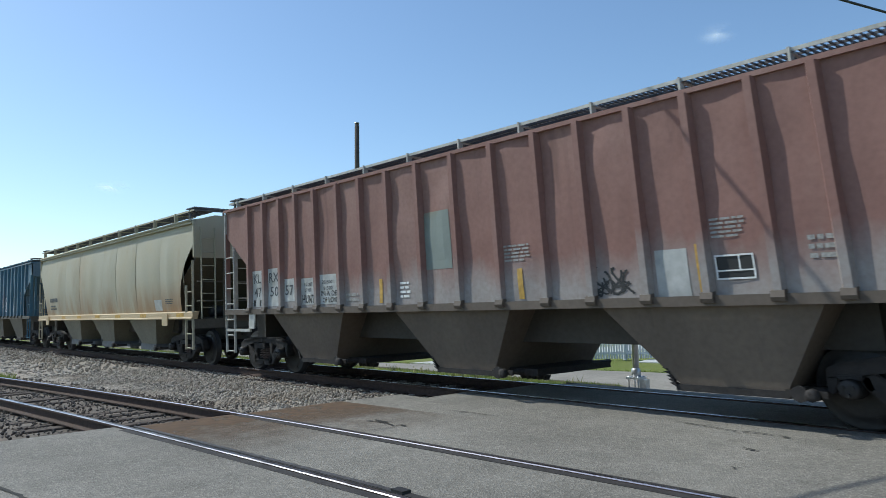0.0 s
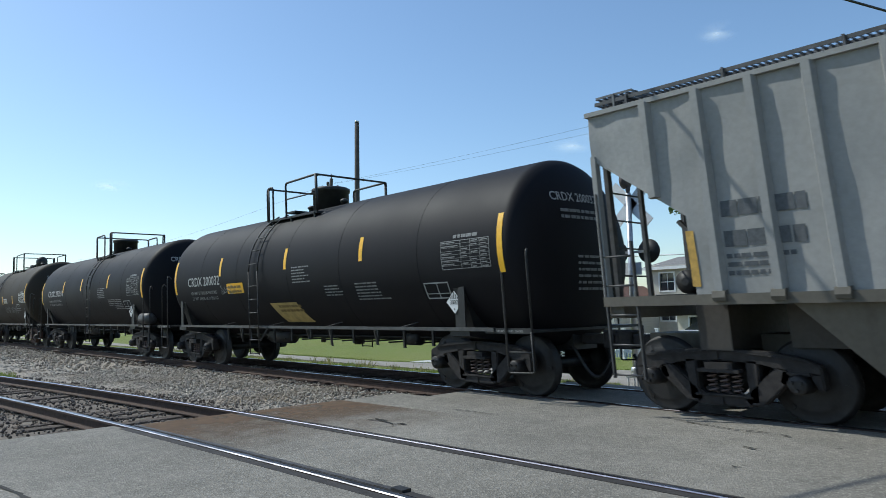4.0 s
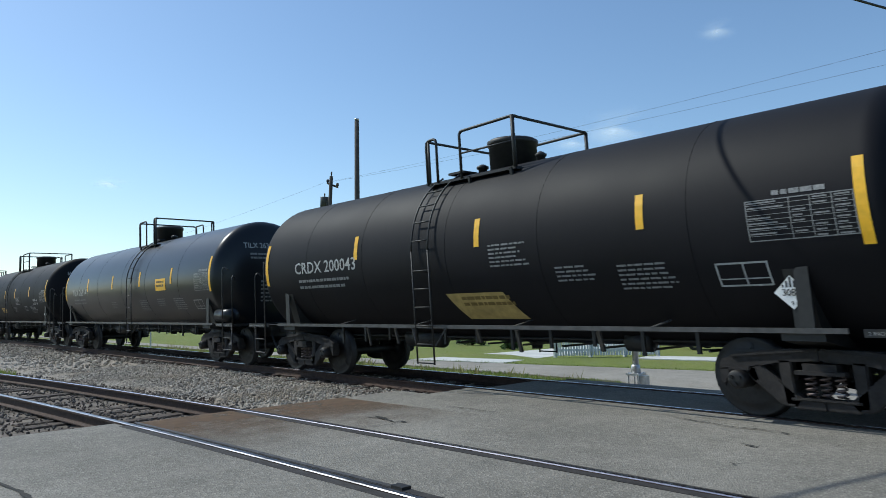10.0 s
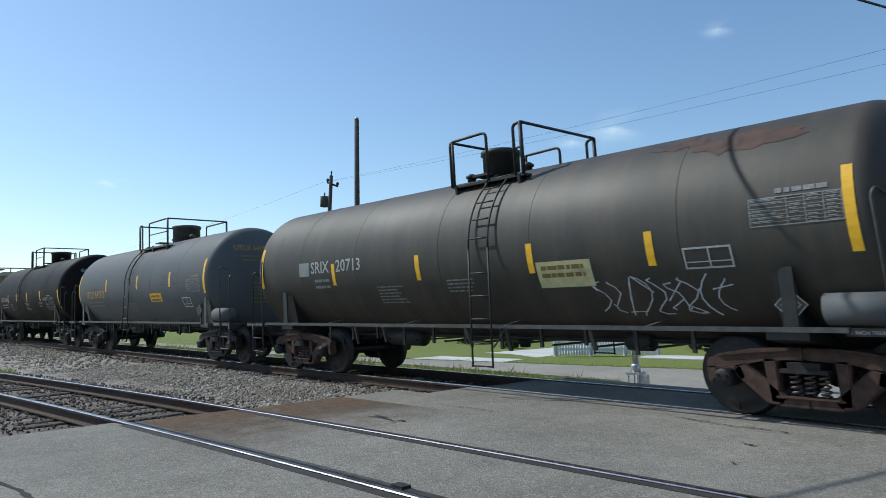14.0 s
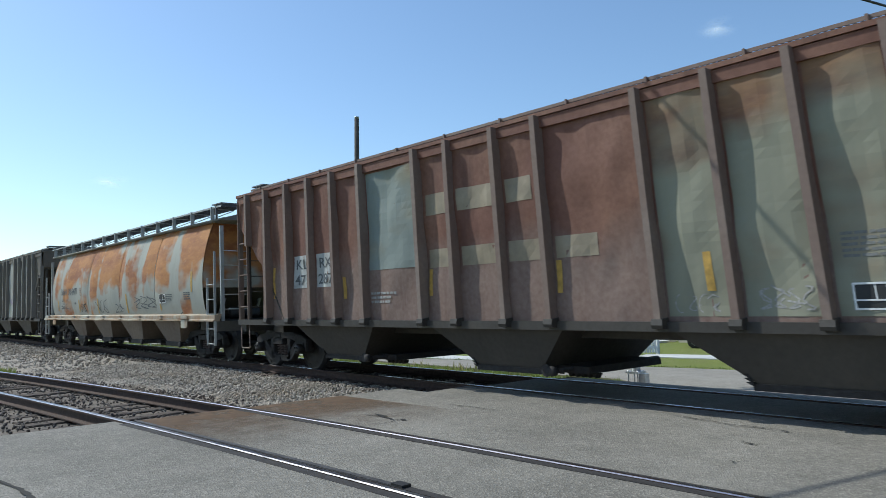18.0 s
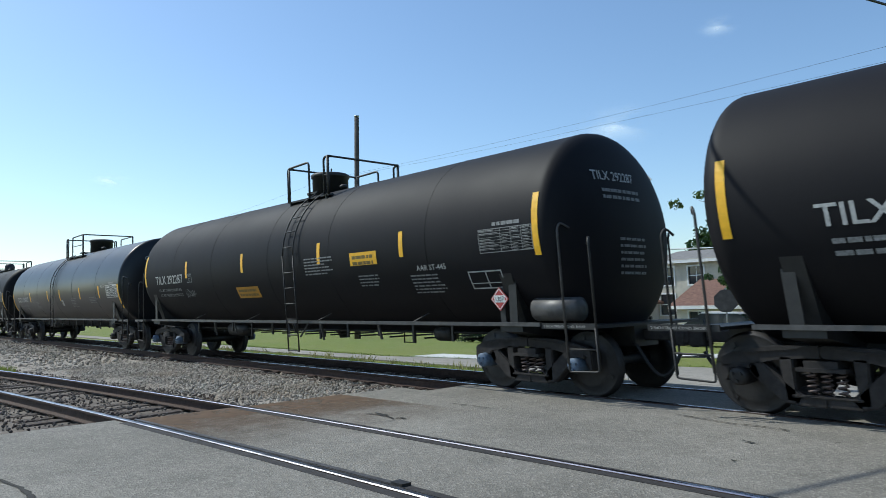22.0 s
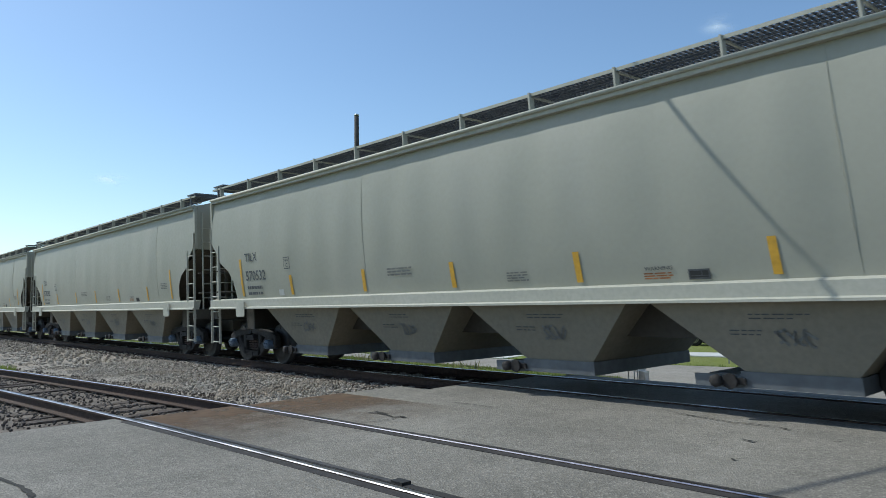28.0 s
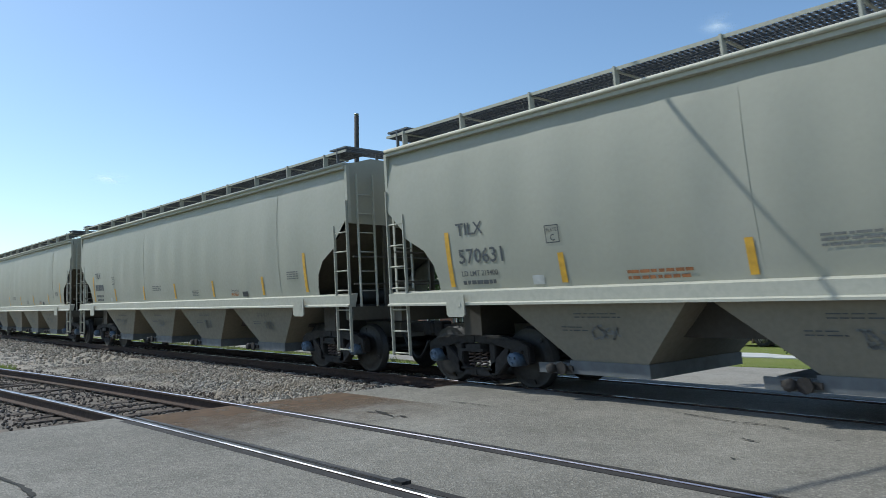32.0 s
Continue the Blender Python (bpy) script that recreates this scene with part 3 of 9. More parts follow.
def siding_boards(name, c, pitch=0.16):
    """Painted lap siding: fine level shadow lines and weathering."""
    k = Mat(name, 0.65).offset()
    saw = k.t.nodes.new("ShaderNodeMath")
    saw.operation = "FRACT"
    k.link(k.math("MULTIPLY", k.axis("Z"), 1 / pitch), saw.inputs[0])
    grime = k.noise(0.8, 5, 0.6, (1, 1, 0.3))
    k.color(k.mix(k.math("MULTIPLY", k.ramp(grime, 0.4, 0.75), 0.35), c, tuple(v * 0.65 for v in c)))
    return k.bump(saw.outputs[0], 0.8, 0.03).m


def brick_mat(name, c):
    k = Mat(name, 0.85).offset()
    n = k.t.nodes.new("ShaderNodeTexBrick")
    n.inputs["Scale"].default_value = 1.0
    n.inputs["Brick Width"].default_value, n.inputs["Row Height"].default_value, n.inputs["Mortar Size"].default_value = 0.21, 0.075, 0.008
    n.inputs["Color1"].default_value, n.inputs["Color2"].default_value = (*c, 1), (*[v * 0.7 for v in c], 1)
    n.inputs["Mortar"].default_value = (0.35, 0.33, 0.3, 1)
    turn = k.t.nodes.new("ShaderNodeMapping")
    turn.inputs["Rotation"].default_value = (radians(90), 0, 0)
    k.link(k.co, turn.inputs["Vector"])
    k.link(turn.outputs["Vector"], n.inputs["Vector"])
    return k.color(n.outputs["Color"]).m


def leaf_mat(name, dark, pale):
    k = Mat(name, 0.5)
    geo = k.t.nodes.new("ShaderNodeNewGeometry").outputs["Random Per Island"]
    k.color(k.mix(geo, dark, pale))
    b = k.t.nodes.new("ShaderNodeBsdfTranslucent")
    k.link(k.mix(geo, tuple(v * 1.2 for v in dark), tuple(v * 1.3 for v in pale)), b.inputs["Color"])
    mx = k.node("ShaderNodeMixShader", Fac=0.3)
    k.link(k.b.outputs[0], mx.inputs[1])
    k.link(b.outputs[0], mx.inputs[2])
    k.link(mx.outputs[0], k.t.nodes["Material Output"].inputs["Surface"])
    return k.m


def glass_mat():
    k = Mat("window_glass", 0.05, 0, 0.8)
    k.color((0.03, 0.035, 0.04))
    return k.m


M["white_siding"] = siding_boards("white_siding", (0.55, 0.55, 0.53))
M["grey_siding"] = siding_boards("grey_siding", (0.42, 0.43, 0.4))
M["house_brick"] = brick_mat("house_brick", (0.3, 0.11, 0.07))
M["pale_wall"] = plain("pale_wall", (0.5, 0.46, 0.38), 0.8, 0, 0.15, 2)
M["dark_shingle"] = plain("dark_shingle", (0.022, 0.021, 0.021), 0.9, 0, 0.4, 7, 0.5)
M["brown_shingle"] = plain("brown_shingle", (0.16, 0.085, 0.06), 0.9, 0, 0.35, 7, 0.5)
M["grey_shingle"] = plain("grey_shingle", (0.2, 0.19, 0.18), 0.9, 0, 0.3, 7, 0.5)
M["dark_trim"] = plain("dark_trim", (0.07, 0.055, 0.05), 0.6, 0, 0.2, 6)
M["white_trim"] = plain("white_trim", (0.7, 0.7, 0.68), 0.55, 0, 0.1, 6)
M["window_glass"] = glass_mat()
M["blind"] = plain("blind", (0.5, 0.5, 0.48), 0.7, 0, 0.1, 3)
M["wood_pole"] = plain("wood_pole", (0.07, 0.058, 0.05), 0.9, 0, 0.35, 5, 0.4)
M["galvanised"] = plain("galvanised", (0.5, 0.51, 0.52), 0.4, 0.75, 0.2, 9)
M["concrete"] = plain("concrete", (0.56, 0.55, 0.52), 0.9, 0, 0.12, 1.2, 0.2)
M["cable"] = plain("cable", (0.02, 0.02, 0.022), 0.6, 0, 0.2, 3)
M["pale_cable"] = plain("pale_cable", (0.6, 0.6, 0.6), 0.35, 0.4, 0.1, 3)
M["bark"] = plain("bark", (0.11, 0.085, 0.065), 0.95, 0, 0.45, 6, 0.6)
M["leaf"] = leaf_mat("leaf", (0.035, 0.075, 0.016), (0.10, 0.15, 0.035))
M["dark_leaf"] = leaf_mat("dark_leaf", (0.02, 0.05, 0.014), (0.055, 0.10, 0.028))
M["bush_leaf"] = leaf_mat("bush_leaf", (0.015, 0.035, 0.012), (0.045, 0.08, 0.025))
M["blade"] = leaf_mat("blade", (0.1, 0.16, 0.025), (0.24, 0.28, 0.07))
M["dry_blade"] = leaf_mat("dry_blade", (0.2, 0.2, 0.07), (0.4, 0.36, 0.17))
M["car_white"] = plain("car_white", (0.7, 0.7, 0.7), 0.3, 0, 0.05, 3)
M["tyre"] = plain("tyre", (0.02, 0.02, 0.02), 0.85, 0, 0.2, 9)
M["lens_red"] = plain("lens_red", (0.25, 0.02, 0.02), 0.3, 0, 0.2, 9)


def land(x, y):
    """The lawn falls away gently beyond the street."""
    return height(y)


def wall_grid(bm, x0, x1, z0, z1, ya, yb, holes):
    """A wall along x with openings (x0, x1, z0, z1) right through it."""
    xs = sorted({x0, x1} | {h[0] for h in holes} | {h[1] for h in holes})
    zs = sorted({z0, z1} | {h[2] for h in holes} | {h[3] for h in holes})
    for a, b in zip(xs, xs[1:]):
        for c, d in zip(zs, zs[1:]):
            if not any(h[0] <= a and b <= h[1] and h[2] <= c and d <= h[3] for h in holes):
                box(bm, a, b, ya, yb, c, d)


def add_window(house, x0, x1, z0, z1, y, trim, bars=1):
    """A sash window set in the front wall whose face is at y."""
    bm = bmesh.new()
    t = 0.09
    for a, b, c, d in ((x0 - t, x0, z0 - t, z1 + t), (x1, x1 + t, z0 - t, z1 + t), (x0, x1, z1, z1 + t), (x0, x1, z0 - t, z0)):
        box(bm, a, b, y - 0.04, y + 0.06, c, d)
    win = part("window", bm, trim, house)
    bm = bmesh.new()
    box(bm, x0, x1, y + 0.05, y + 0.08, (z0 + z1) / 2 - 0.025, (z0 + z1) / 2 + 0.025)
    for i in range(bars):
        x = x0 + (x1 - x0) * (i + 1) / (bars + 1)
        box(bm, x - 0.015, x + 0.015, y + 0.052, y + 0.078, z0, z1)
    part("sash_bar", bm, M["white_trim"], win)
    bm = bmesh.new()
    box(bm, x0, x1, y + 0.09, y + 0.1, z0, z1)
    part("pane", bm, M["window_glass"], win)
    bm = bmesh.new()
    box(bm, x0, x1, y + 0.14, y + 0.15, z0 + (z1 - z0) * 0.35, z1)
    part("blind", bm, M["blind"], win)


def gable_roof(bm, x0, x1, y0, y1, eave, ridge, along="x", over=0.35, thick=0.14):
    if along == "x":
        m = (y0 + y1) / 2
        prism(bm, [(y0 - over, eave - 0.1), (m, ridge), (y1 + over, eave - 0.1), (y1 + over, eave - 0.1 - thick), (m, ridge - thick), (y0 - over, eave - 0.1 - thick)], "x", x0 - over, x1 + over)
    else:
        m = (x0 + x1) / 2
        prism(bm, [(x0 - over, eave - 0.1), (m, ridge), (x1 + over, eave - 0.1), (x1 + over, eave - 0.1 - thick), (m, ridge - thick), (x0 - over, eave - 0.1 - thick)], "y", y0 - over, y1 + over)


def house(label, x0, x1, y0, y1, base, eave, ridge, wall, roof, trim, windows, door=None, along="x"):
    """A one-storey house with its front at y0."""
    ob = empty("house", label, "house")
    holes = [w for w in windows] + ([door] if door else [])
    bm = bmesh.new()
    wall_grid(bm, x0, x1, base, eave, y0, y0 + 0.2, holes)
    box(bm, x0, x1, y1 - 0.2, y1, base, eave)
    box(bm, x0, x0 + 0.2, y0 + 0.2, y1 - 0.2, base, eave)
    box(bm, x1 - 0.2, x1, y0 + 0.2, y1 - 0.2, base, eave)
    if along == "x":
        for x in (x0, x1 - 0.2):
            prism(bm, [(y0, eave), (y1, eave), ((y0 + y1) / 2, ridge - 0.1)], "x", x, x + 0.2)
    else:
        for y in (y0, y1 - 0.2):
            prism(bm, [(x0, eave), (x1, eave), ((x0 + x1) / 2, ridge - 0.1)], "y", y, y + 0.2)
    part("wall", bm, wall, ob)
    bm = bmesh.new()
    gable_roof(bm, x0, x1, y0, y1, eave, ridge, along)
    part("roof", bm, roof, ob)
    bm = bmesh.new()
    box(bm, x0 - 0.3, x1 + 0.3, y0 - 0.40, y0 - 0.36, eave - 0.26, eave - 0.08)
    part("fascia", bm, trim, ob)
    bm = bmesh.new()
    box(bm, x0 + 0.2, x1 - 0.2, y0 + 0.2, y1 - 0.2, base, base + 0.1)
    part("floor_slab", bm, M["concrete"], ob)
    for w in windows:
        add_window(ob, *w, y0, trim)
    if door:
        bm = bmesh.new()
        box(bm, door[0], door[1], y0 + 0.06, y0 + 0.1, door[2], door[3])
        d = part("door", bm, M["dark_trim"], ob)
        bm = bmesh.new()
        box(bm, door[1] - 0.14, door[1] - 0.08, y0 + 0.02, y0 + 0.06, door[2] + 0.95, door[2] + 1.05)
        part("door_handle", bm, M["galvanised"], d)
    return ob


def build_houses():
    g = height(35)
    # white house with a dark roof and a grey gabled upper storey
    h = house("white sided house with a dark shingle roof", -15.2, -4.4, 34.0, 42.0, g, 1.42, 4.2, M["white_siding"], M["dark_shingle"], M["dark_trim"],
              [(-13.75, -12.85, 0.15, 1.0), (-11.3, -10.4, 0.15, 1.0), (-9.5, -8.75, 0.0, 1.05), (-6.6, -5.6, 0.1, 1.0)], (-8.2, -7.3, g + 0.12, 1.05))
    bm = bmesh.new()
    hole = [(-9.05, -8.1, 2.0, 3.15), (-7.0, -6.1, 2.0, 3.15)]
    wall_grid(bm, -11.7, -5.0, 1.5, 3.5, 35.2, 35.4, hole)
    prism(bm, [(-11.7, 3.5), (-5.0, 3.5), (-8.35, 5.0)], "y", 35.2, 35.4)
    box(bm, -11.7, -11.5, 35.4, 40.5, 1.5, 3.5)
    box(bm, -5.2, -5.0, 35.4, 40.5, 1.5, 3.5)
    part("upper_wall", bm, M["grey_siding"], h)
    bm = bmesh.new()
    gable_roof(bm, -11.7, -5.0, 35.2, 40.5, 3.55, 5.1, "y")
    part("upper_roof", bm, M["dark_shingle"], h)
    for w in hole:
        add_window(h, *w, 35.2, M["white_trim"])
    bm = bmesh.new()
    box(bm, -11.76, -11.6, 35.14, 35.2, 1.5, 3.5)
    part("corner_board", bm, M["white_trim"], h)
    bm = bmesh.new()
    for i in range(9):
        z = 2.05 + 0.14 * i
        bar(bm, (-11.15, 35.15, z), (-10.25, 35.15, z), 0.04, 0.07)
    part("louvre_vent", bm, M["white_trim"], h)
    bm = bmesh.new()
    prism(bm, [(32.3, 1.25), (34.0, 2.0), (34.0, 1.85), (32.3, 1.12)], "x", -10.6, -5.6)
    part("porch_roof", bm, M["brown_shingle"], h)
    for x in (-10.4, -8.0, -5.8):
        bm = bmesh.new()
        bar(bm, (x, 32.45, g), (x, 32.45, 1.18), 0.11, 0.11)
        part("porch_post", bm, M["white_trim"], h)
    bm = bmesh.new()
    box(bm, -10.6, -5.6, 32.3, 33.99, g - 0.1, g + 0.12)
    part("porch_floor", bm, M["concrete"], h)
    g = height(36)
    house("low house with a brown shingle roof", -19.6, -16.2, 34.5, 41, g, 0.95, 2.3, M["pale_wall"], M["brown_shingle"], M["white_trim"], [(-18.9, -18.0, -0.3, 0.55)], None)
    house("pale grey two-storey building behind the lawns", -25.2, -19.9, 41, 50, height(45), 3.7, 4.5, M["pale_wall"], M["grey_shingle"], M["white_trim"],
          [(-24.4, -23.4, 0.2, 1.5), (-22.4, -21.4, 0.2, 1.5), (-24.4, -23.4, 2.1, 3.2), (-22.4, -21.4, 2.1, 3.2)], None)
    house("white cottage with a red-brown roof", -29.6, -24.6, 36, 43, g, 1.15, 2.5, M["white_siding"], M["brown_shingle"], M["white_trim"], [(-28.7, -27.7, -0.1, 0.8), (-26.6, -25.7, -0.1, 0.8)], (-25.4, -24.8, g + 0.1, 0.8), "y")
    house("long low red brick house", -47, -33.5, 39.5, 47, height(40), 0.9, 2.6, M["house_brick"], M["grey_shingle"], M["white_trim"],
          [(-45.6, -44.2, -0.5, 0.5), (-42, -40.8, -0.5, 0.5), (-36.5, -35, -0.5, 0.5)], (-39.4, -38.4, height(40) + 0.1, 0.6))
    house("pale house further down the street", -66, -55, 33, 41, height(34), 1.5, 3.1, M["white_siding"], M["grey_shingle"], M["white_trim"], [(-64, -62.8, -0.1, 1.0), (-60, -58.8, -0.1, 1.0)], (-57.6, -56.7, height(34), 1.05))
    house("brick house further along the street", 2.5, 12.5, 33, 41, height(34), 1.5, 3.6, M["house_brick"], M["dark_shingle"], M["white_trim"], [(4, 5.2, -0.1, 1.0), (8.5, 9.7, -0.1, 1.0)], (6.4, 7.3, height(34), 1.05))


def leaves_mesh(name, centres, size, per, spread, mat, seed):
    """A crown of small leaves gathered in clumps round the given points."""
    rnd = np.random.RandomState(seed)
    c = np.repeat(np.array(centres), per, axis=0)
    n = len(c)
    d = rnd.normal(0, 1, (n, 3))
    d /= np.linalg.norm(d, axis=1)[:, None]
    p = c + d * (spread * rnd.uniform(0.25, 1.0, (n, 1)) ** 0.6) * (1, 1, 0.75)
    u = rnd.normal(0, 1, (n, 3))
    u /= np.linalg.norm(u, axis=1)[:, None]
    w = np.cross(u, rnd.normal(0, 1, (n, 3)))
    w /= np.linalg.norm(w, axis=1)[:, None]
    s = size * rnd.uniform(0.6, 1.3, (n, 1))
    v = np.stack([p - u * s * 0.5, p + w * s * 0.28, p + u * s * 0.5, p - w * s * 0.28], 1).reshape(-1, 3)
    me = bpy.data.meshes.new(name)
    me.vertices.add(4 * n)
    me.vertices.foreach_set("co", v.astype(np.float32).ravel())
    me.loops.add(4 * n)
    me.loops.foreach_set("vertex_index", np.arange(4 * n, dtype=np.int32))
    me.polygons.add(n)
    me.polygons.foreach_set("loop_start", np.arange(0, 4 * n, 4, dtype=np.int32))
    me.polygons.foreach_set("loop_total", np.full(n, 4, dtype=np.int32))
    me.update(calc_edges=True)
    me.materials.append(mat)
    return me


def tapered(bm, pts, r0, r1, n=7):
    """A tapering limb through points."""
    rings, pts = [], [Vector(p) for p in pts]
    side = Vector((1, 0.2, 0))
    for i, p in enumerate(pts):
        d = (pts[min(i + 1, len(pts) - 1)] - pts[max(i - 1, 0)]).normalized()
        s = (side - d * side.dot(d)).normalized()
        u = d.cross(s)
        r = r0 + (r1 - r0) * i / (len(pts) - 1)
        rings.append([bm.verts.new(p + r * (s * math.cos(a) + u * math.sin(a))) for a in (6.2832 * k / n for k in range(n))])
    for a, b in zip(rings, rings[1:]):
        for k in range(n):
            bm.faces.new((a[k], a[(k + 1) % n], b[(k + 1) % n], b[k])).smooth = True
    bm.faces.new(rings[0][::-1])
    bm.faces.new(rings[-1])


def tree(label, x, y, tall, wide, seed, leaf, mat, fork=0.3, per=26, clumps=90, lean=0.1, bare=False):
    rnd = random.Random(seed)
    z = height(y)
    ob = empty("tree", label, "tree", at=pose(x, y, z))
    bm = bmesh.new()
    r = 0.035 * tall
    top = (lean * tall * 0.3, 0, tall * fork)
    tapered(bm, [(0, 0, -0.1), (lean * tall * 0.12, 0, tall * fork * 0.5), top], r, r * 0.75)
    part("trunk", bm, M["bark"], ob)
    tips = []
    for k in range(7):
        a = 6.28 * k / 7 + rnd.uniform(-0.4, 0.4)
        reach = wide * 0.5 * rnd.uniform(0.5, 1.0)
        end = (top[0] + reach * math.cos(a), top[1] + reach * math.sin(a), tall * rnd.uniform(0.55, 0.93))
        mid = tuple(top[i] + (end[i] - top[i]) * 0.5 + rnd.uniform(-0.1, 0.1) * wide * 0.3 for i in range(3))
        bm = bmesh.new()
        tapered(bm, [top, mid, end], r * 0.5, r * 0.1, 6)
        for j in range(4):
            q = Vector(mid).lerp(Vector(end), j / 4)
            e = q + Vector((rnd.uniform(-1, 1), rnd.uniform(-1, 1), rnd.uniform(0.0, 0.9))) * wide * 0.22
            tapered(bm, [q, q.lerp(e, 0.5) + Vector((0, 0, 0.05)), e], r * 0.16, r * 0.04, 4)
            tips.append(e)
        part("limb", bm, M["bark"], ob)
        tips += [Vector(end), Vector(mid)]
    if bare:
        for k, (ex, ez) in enumerate(((0.42, 0.75), (0.47, 0.80), (0.40, 0.83))):
            bm = bmesh.new()
            a, e = Vector((0.12 * tall, -0.2, tall * 0.64)), Vector((ex * tall, -0.3, tall * ez))
            tapered(bm, [a, a.lerp(e, 0.5) + Vector((0, 0, 0.12)), e], 0.05, 0.012, 5)
            for j in range(5):
                q = a.lerp(e, 0.4 + 0.13 * j)
                tapered(bm, [q, q + Vector((0.16, 0, 0.12)), q + Vector((0.3, 0.05, rnd.uniform(0.05, 0.35)))], 0.016, 0.006, 4)
            part("limb", bm, M["bark"], ob, "bare dead branch")
    centres = []
    while len(centres) < clumps:
        q = rnd.choice(tips)
        centres.append(tuple(q + Vector((rnd.gauss(0, 1), rnd.gauss(0, 1), rnd.gauss(0, 0.8))) * wide * 0.11))
    tagged(part("crown", leaves_mesh("crown", centres, leaf, per, wide * 0.075, mat, seed), None, ob), kind="stuff")
    return ob


def build_trees():
    tree("broad-leaved tree with sparse green leaves and a bare branch", -12.9, 30, 7.5, 4.4, 3, 0.24, M["leaf"], 0.3, 34, 95, 0.14, True)
    tree("leafy green tree behind the houses", -17.5, 44, 7.6, 6.5, 5, 0.4, M["dark_leaf"], 0.25, 40, 110)
    tree("leafy green tree behind the houses", -12.0, 47, 8.2, 8.0, 6, 0.42, M["dark_leaf"], 0.25, 44, 120)
    tree("dark green tree behind the house roof", -6.5, 46, 9.0, 8.5, 7, 0.42, M["dark_leaf"], 0.25, 44, 120)
    tree("dark green tree in a back garden", -24.5, 53, 8.4, 8.0, 8, 0.45, M["dark_leaf"], 0.25, 44, 120)
    tree("small dense tree beside the white house", -14.6, 32.4, 4.4, 3.2, 12, 0.22, M["dark_leaf"], 0.2, 40, 90)
    tree("dark green tree in a back garden", -44, 56, 6.8, 8.0, 10, 0.5, M["dark_leaf"], 0.25, 40, 110)
    tree("dark green tree in a back garden", -70, 62, 7.5, 9.0, 11, 0.5, M["dark_leaf"], 0.25, 40, 110)
    tree("dark green tree along the street", 6, 48, 9.0, 9.0, 13, 0.45, M["dark_leaf"], 0.25, 40, 110)

    def bush(label, x, y, w, tall, seed, mat):
        z = height(y)
        rnd = random.Random(seed)
        ob = empty("bush", label, "bush", at=pose(x, y, z))
        bm = bmesh.new()
        for k in range(6):
            a = k * 1.05
            tapered(bm, [(0, 0, 0), (w * 0.2 * math.cos(a), w * 0.2 * math.sin(a), tall * 0.5), (w * 0.38 * math.cos(a), w * 0.38 * math.sin(a), tall * 0.85)], 0.03, 0.008, 5)
        part("stems", bm, M["bark"], ob)
        c = [(rnd.gauss(0, w * 0.2), rnd.gauss(0, w * 0.2), tall * rnd.uniform(0.2, 0.85)) for _ in range(40)]
        tagged(part("crown", leaves_mesh("crown", c, 0.1, 60, w * 0.16, mat, seed), None, ob), kind="stuff")
    bush("dark rounded shrub on the lawn", -9.0, 23.6, 1.5, 1.0, 1, M["bush_leaf"])
    bush("dark rounded shrub on the lawn", -7.4, 24.4, 1.2, 0.9, 2, M["bush_leaf"])
    bush("small green shrub on the lawn", -21.5, 23.5, 0.9, 0.5, 4, M["leaf"])
    bush("small green shrub on the lawn", -26.0, 25.5, 1.1, 0.6, 5, M["bush_leaf"])
    bush("green shrub by the white house", -11.0, 32.0, 1.2, 0.9, 6, M["bush_leaf"])


def build_paving():
    for label, pts in (("pale concrete driveway leading off the street", ((-18.9, 15.5), (-15.2, 16.2), (-17.6, 24.0), (-21.2, 39.2), (-24.0, 39.2), (-19.9, 23.5))),
                       ("pale concrete path across the lawn", ((-13.4, 20.8), (-8.6, 21.9), (-8.9, 23.0), (-10.6, 24.0), (-14.0, 22.6)))):
        bm = bmesh.new()
        top = [bm.verts.new((x, y, height(y) + 0.03)) for x, y in pts]
        low = [bm.verts.new((x, y, height(y) - 0.08)) for x, y in pts]
        bm.faces.new(top)
        for i in range(len(pts)):
            j = (i + 1) % len(pts)
            bm.faces.new((low[i], low[j], top[j], top[i]))
        bmesh.ops.triangulate(bm, faces=bm.faces[:])
        thing("driveway", bm, M["concrete"], label, "driveway", kind="structure")


def build_fence():
    f = empty("picket_fence", "white picket fence at the edge of the lawn", "fence")

    def picket():
        bm = bmesh.new()
        prism(bm, [(-0.035, 0.06), (0.035, 0.06), (0.035, 0.86), (0.0, 0.93), (-0.035, 0.86)], "y", -0.01, 0.01)
        return mesh_of(bm, "picket", M["white_trim"])
    me = once("picket", picket)
    a, b = Vector((-15.8, 19.5, 0)), Vector((-13.9, 23.0, 0))
    run = (b - a).length
    turn = math.degrees(math.atan2(b.y - a.y, b.x - a.x))
    n = int(run / 0.1)
    for i in range(n + 1):
        q = a.lerp(b, i / n)
        part("picket", me, None, f, at=pose(q.x, q.y, height(q.y), 0, 0, turn))
    for z in (0.25, 0.7):
        bm = bmesh.new()
        bar(bm, a + Vector((0.02, 0.05, height(a.y) + z)), b + Vector((0.02, 0.05, height(b.y) + z)), 0.035, 0.08)
        part("fence_rail", bm, M["white_trim"], f)
    for i in range(4):
        q = a.lerp(b, i / 3) + Vector((-0.04, 0.06, 0))
        bm = bmesh.new()
        bar(bm, (q.x, q.y, height(q.y) - 0.1), (q.x, q.y, height(q.y) + 1.05), 0.1, 0.1)
        box(bm, q.x - 0.07, q.x + 0.07, q.y - 0.07, q.y + 0.07, height(q.y) + 1.05, height(q.y) + 1.09)
        part("fence_post", bm, M["white_trim"], f)


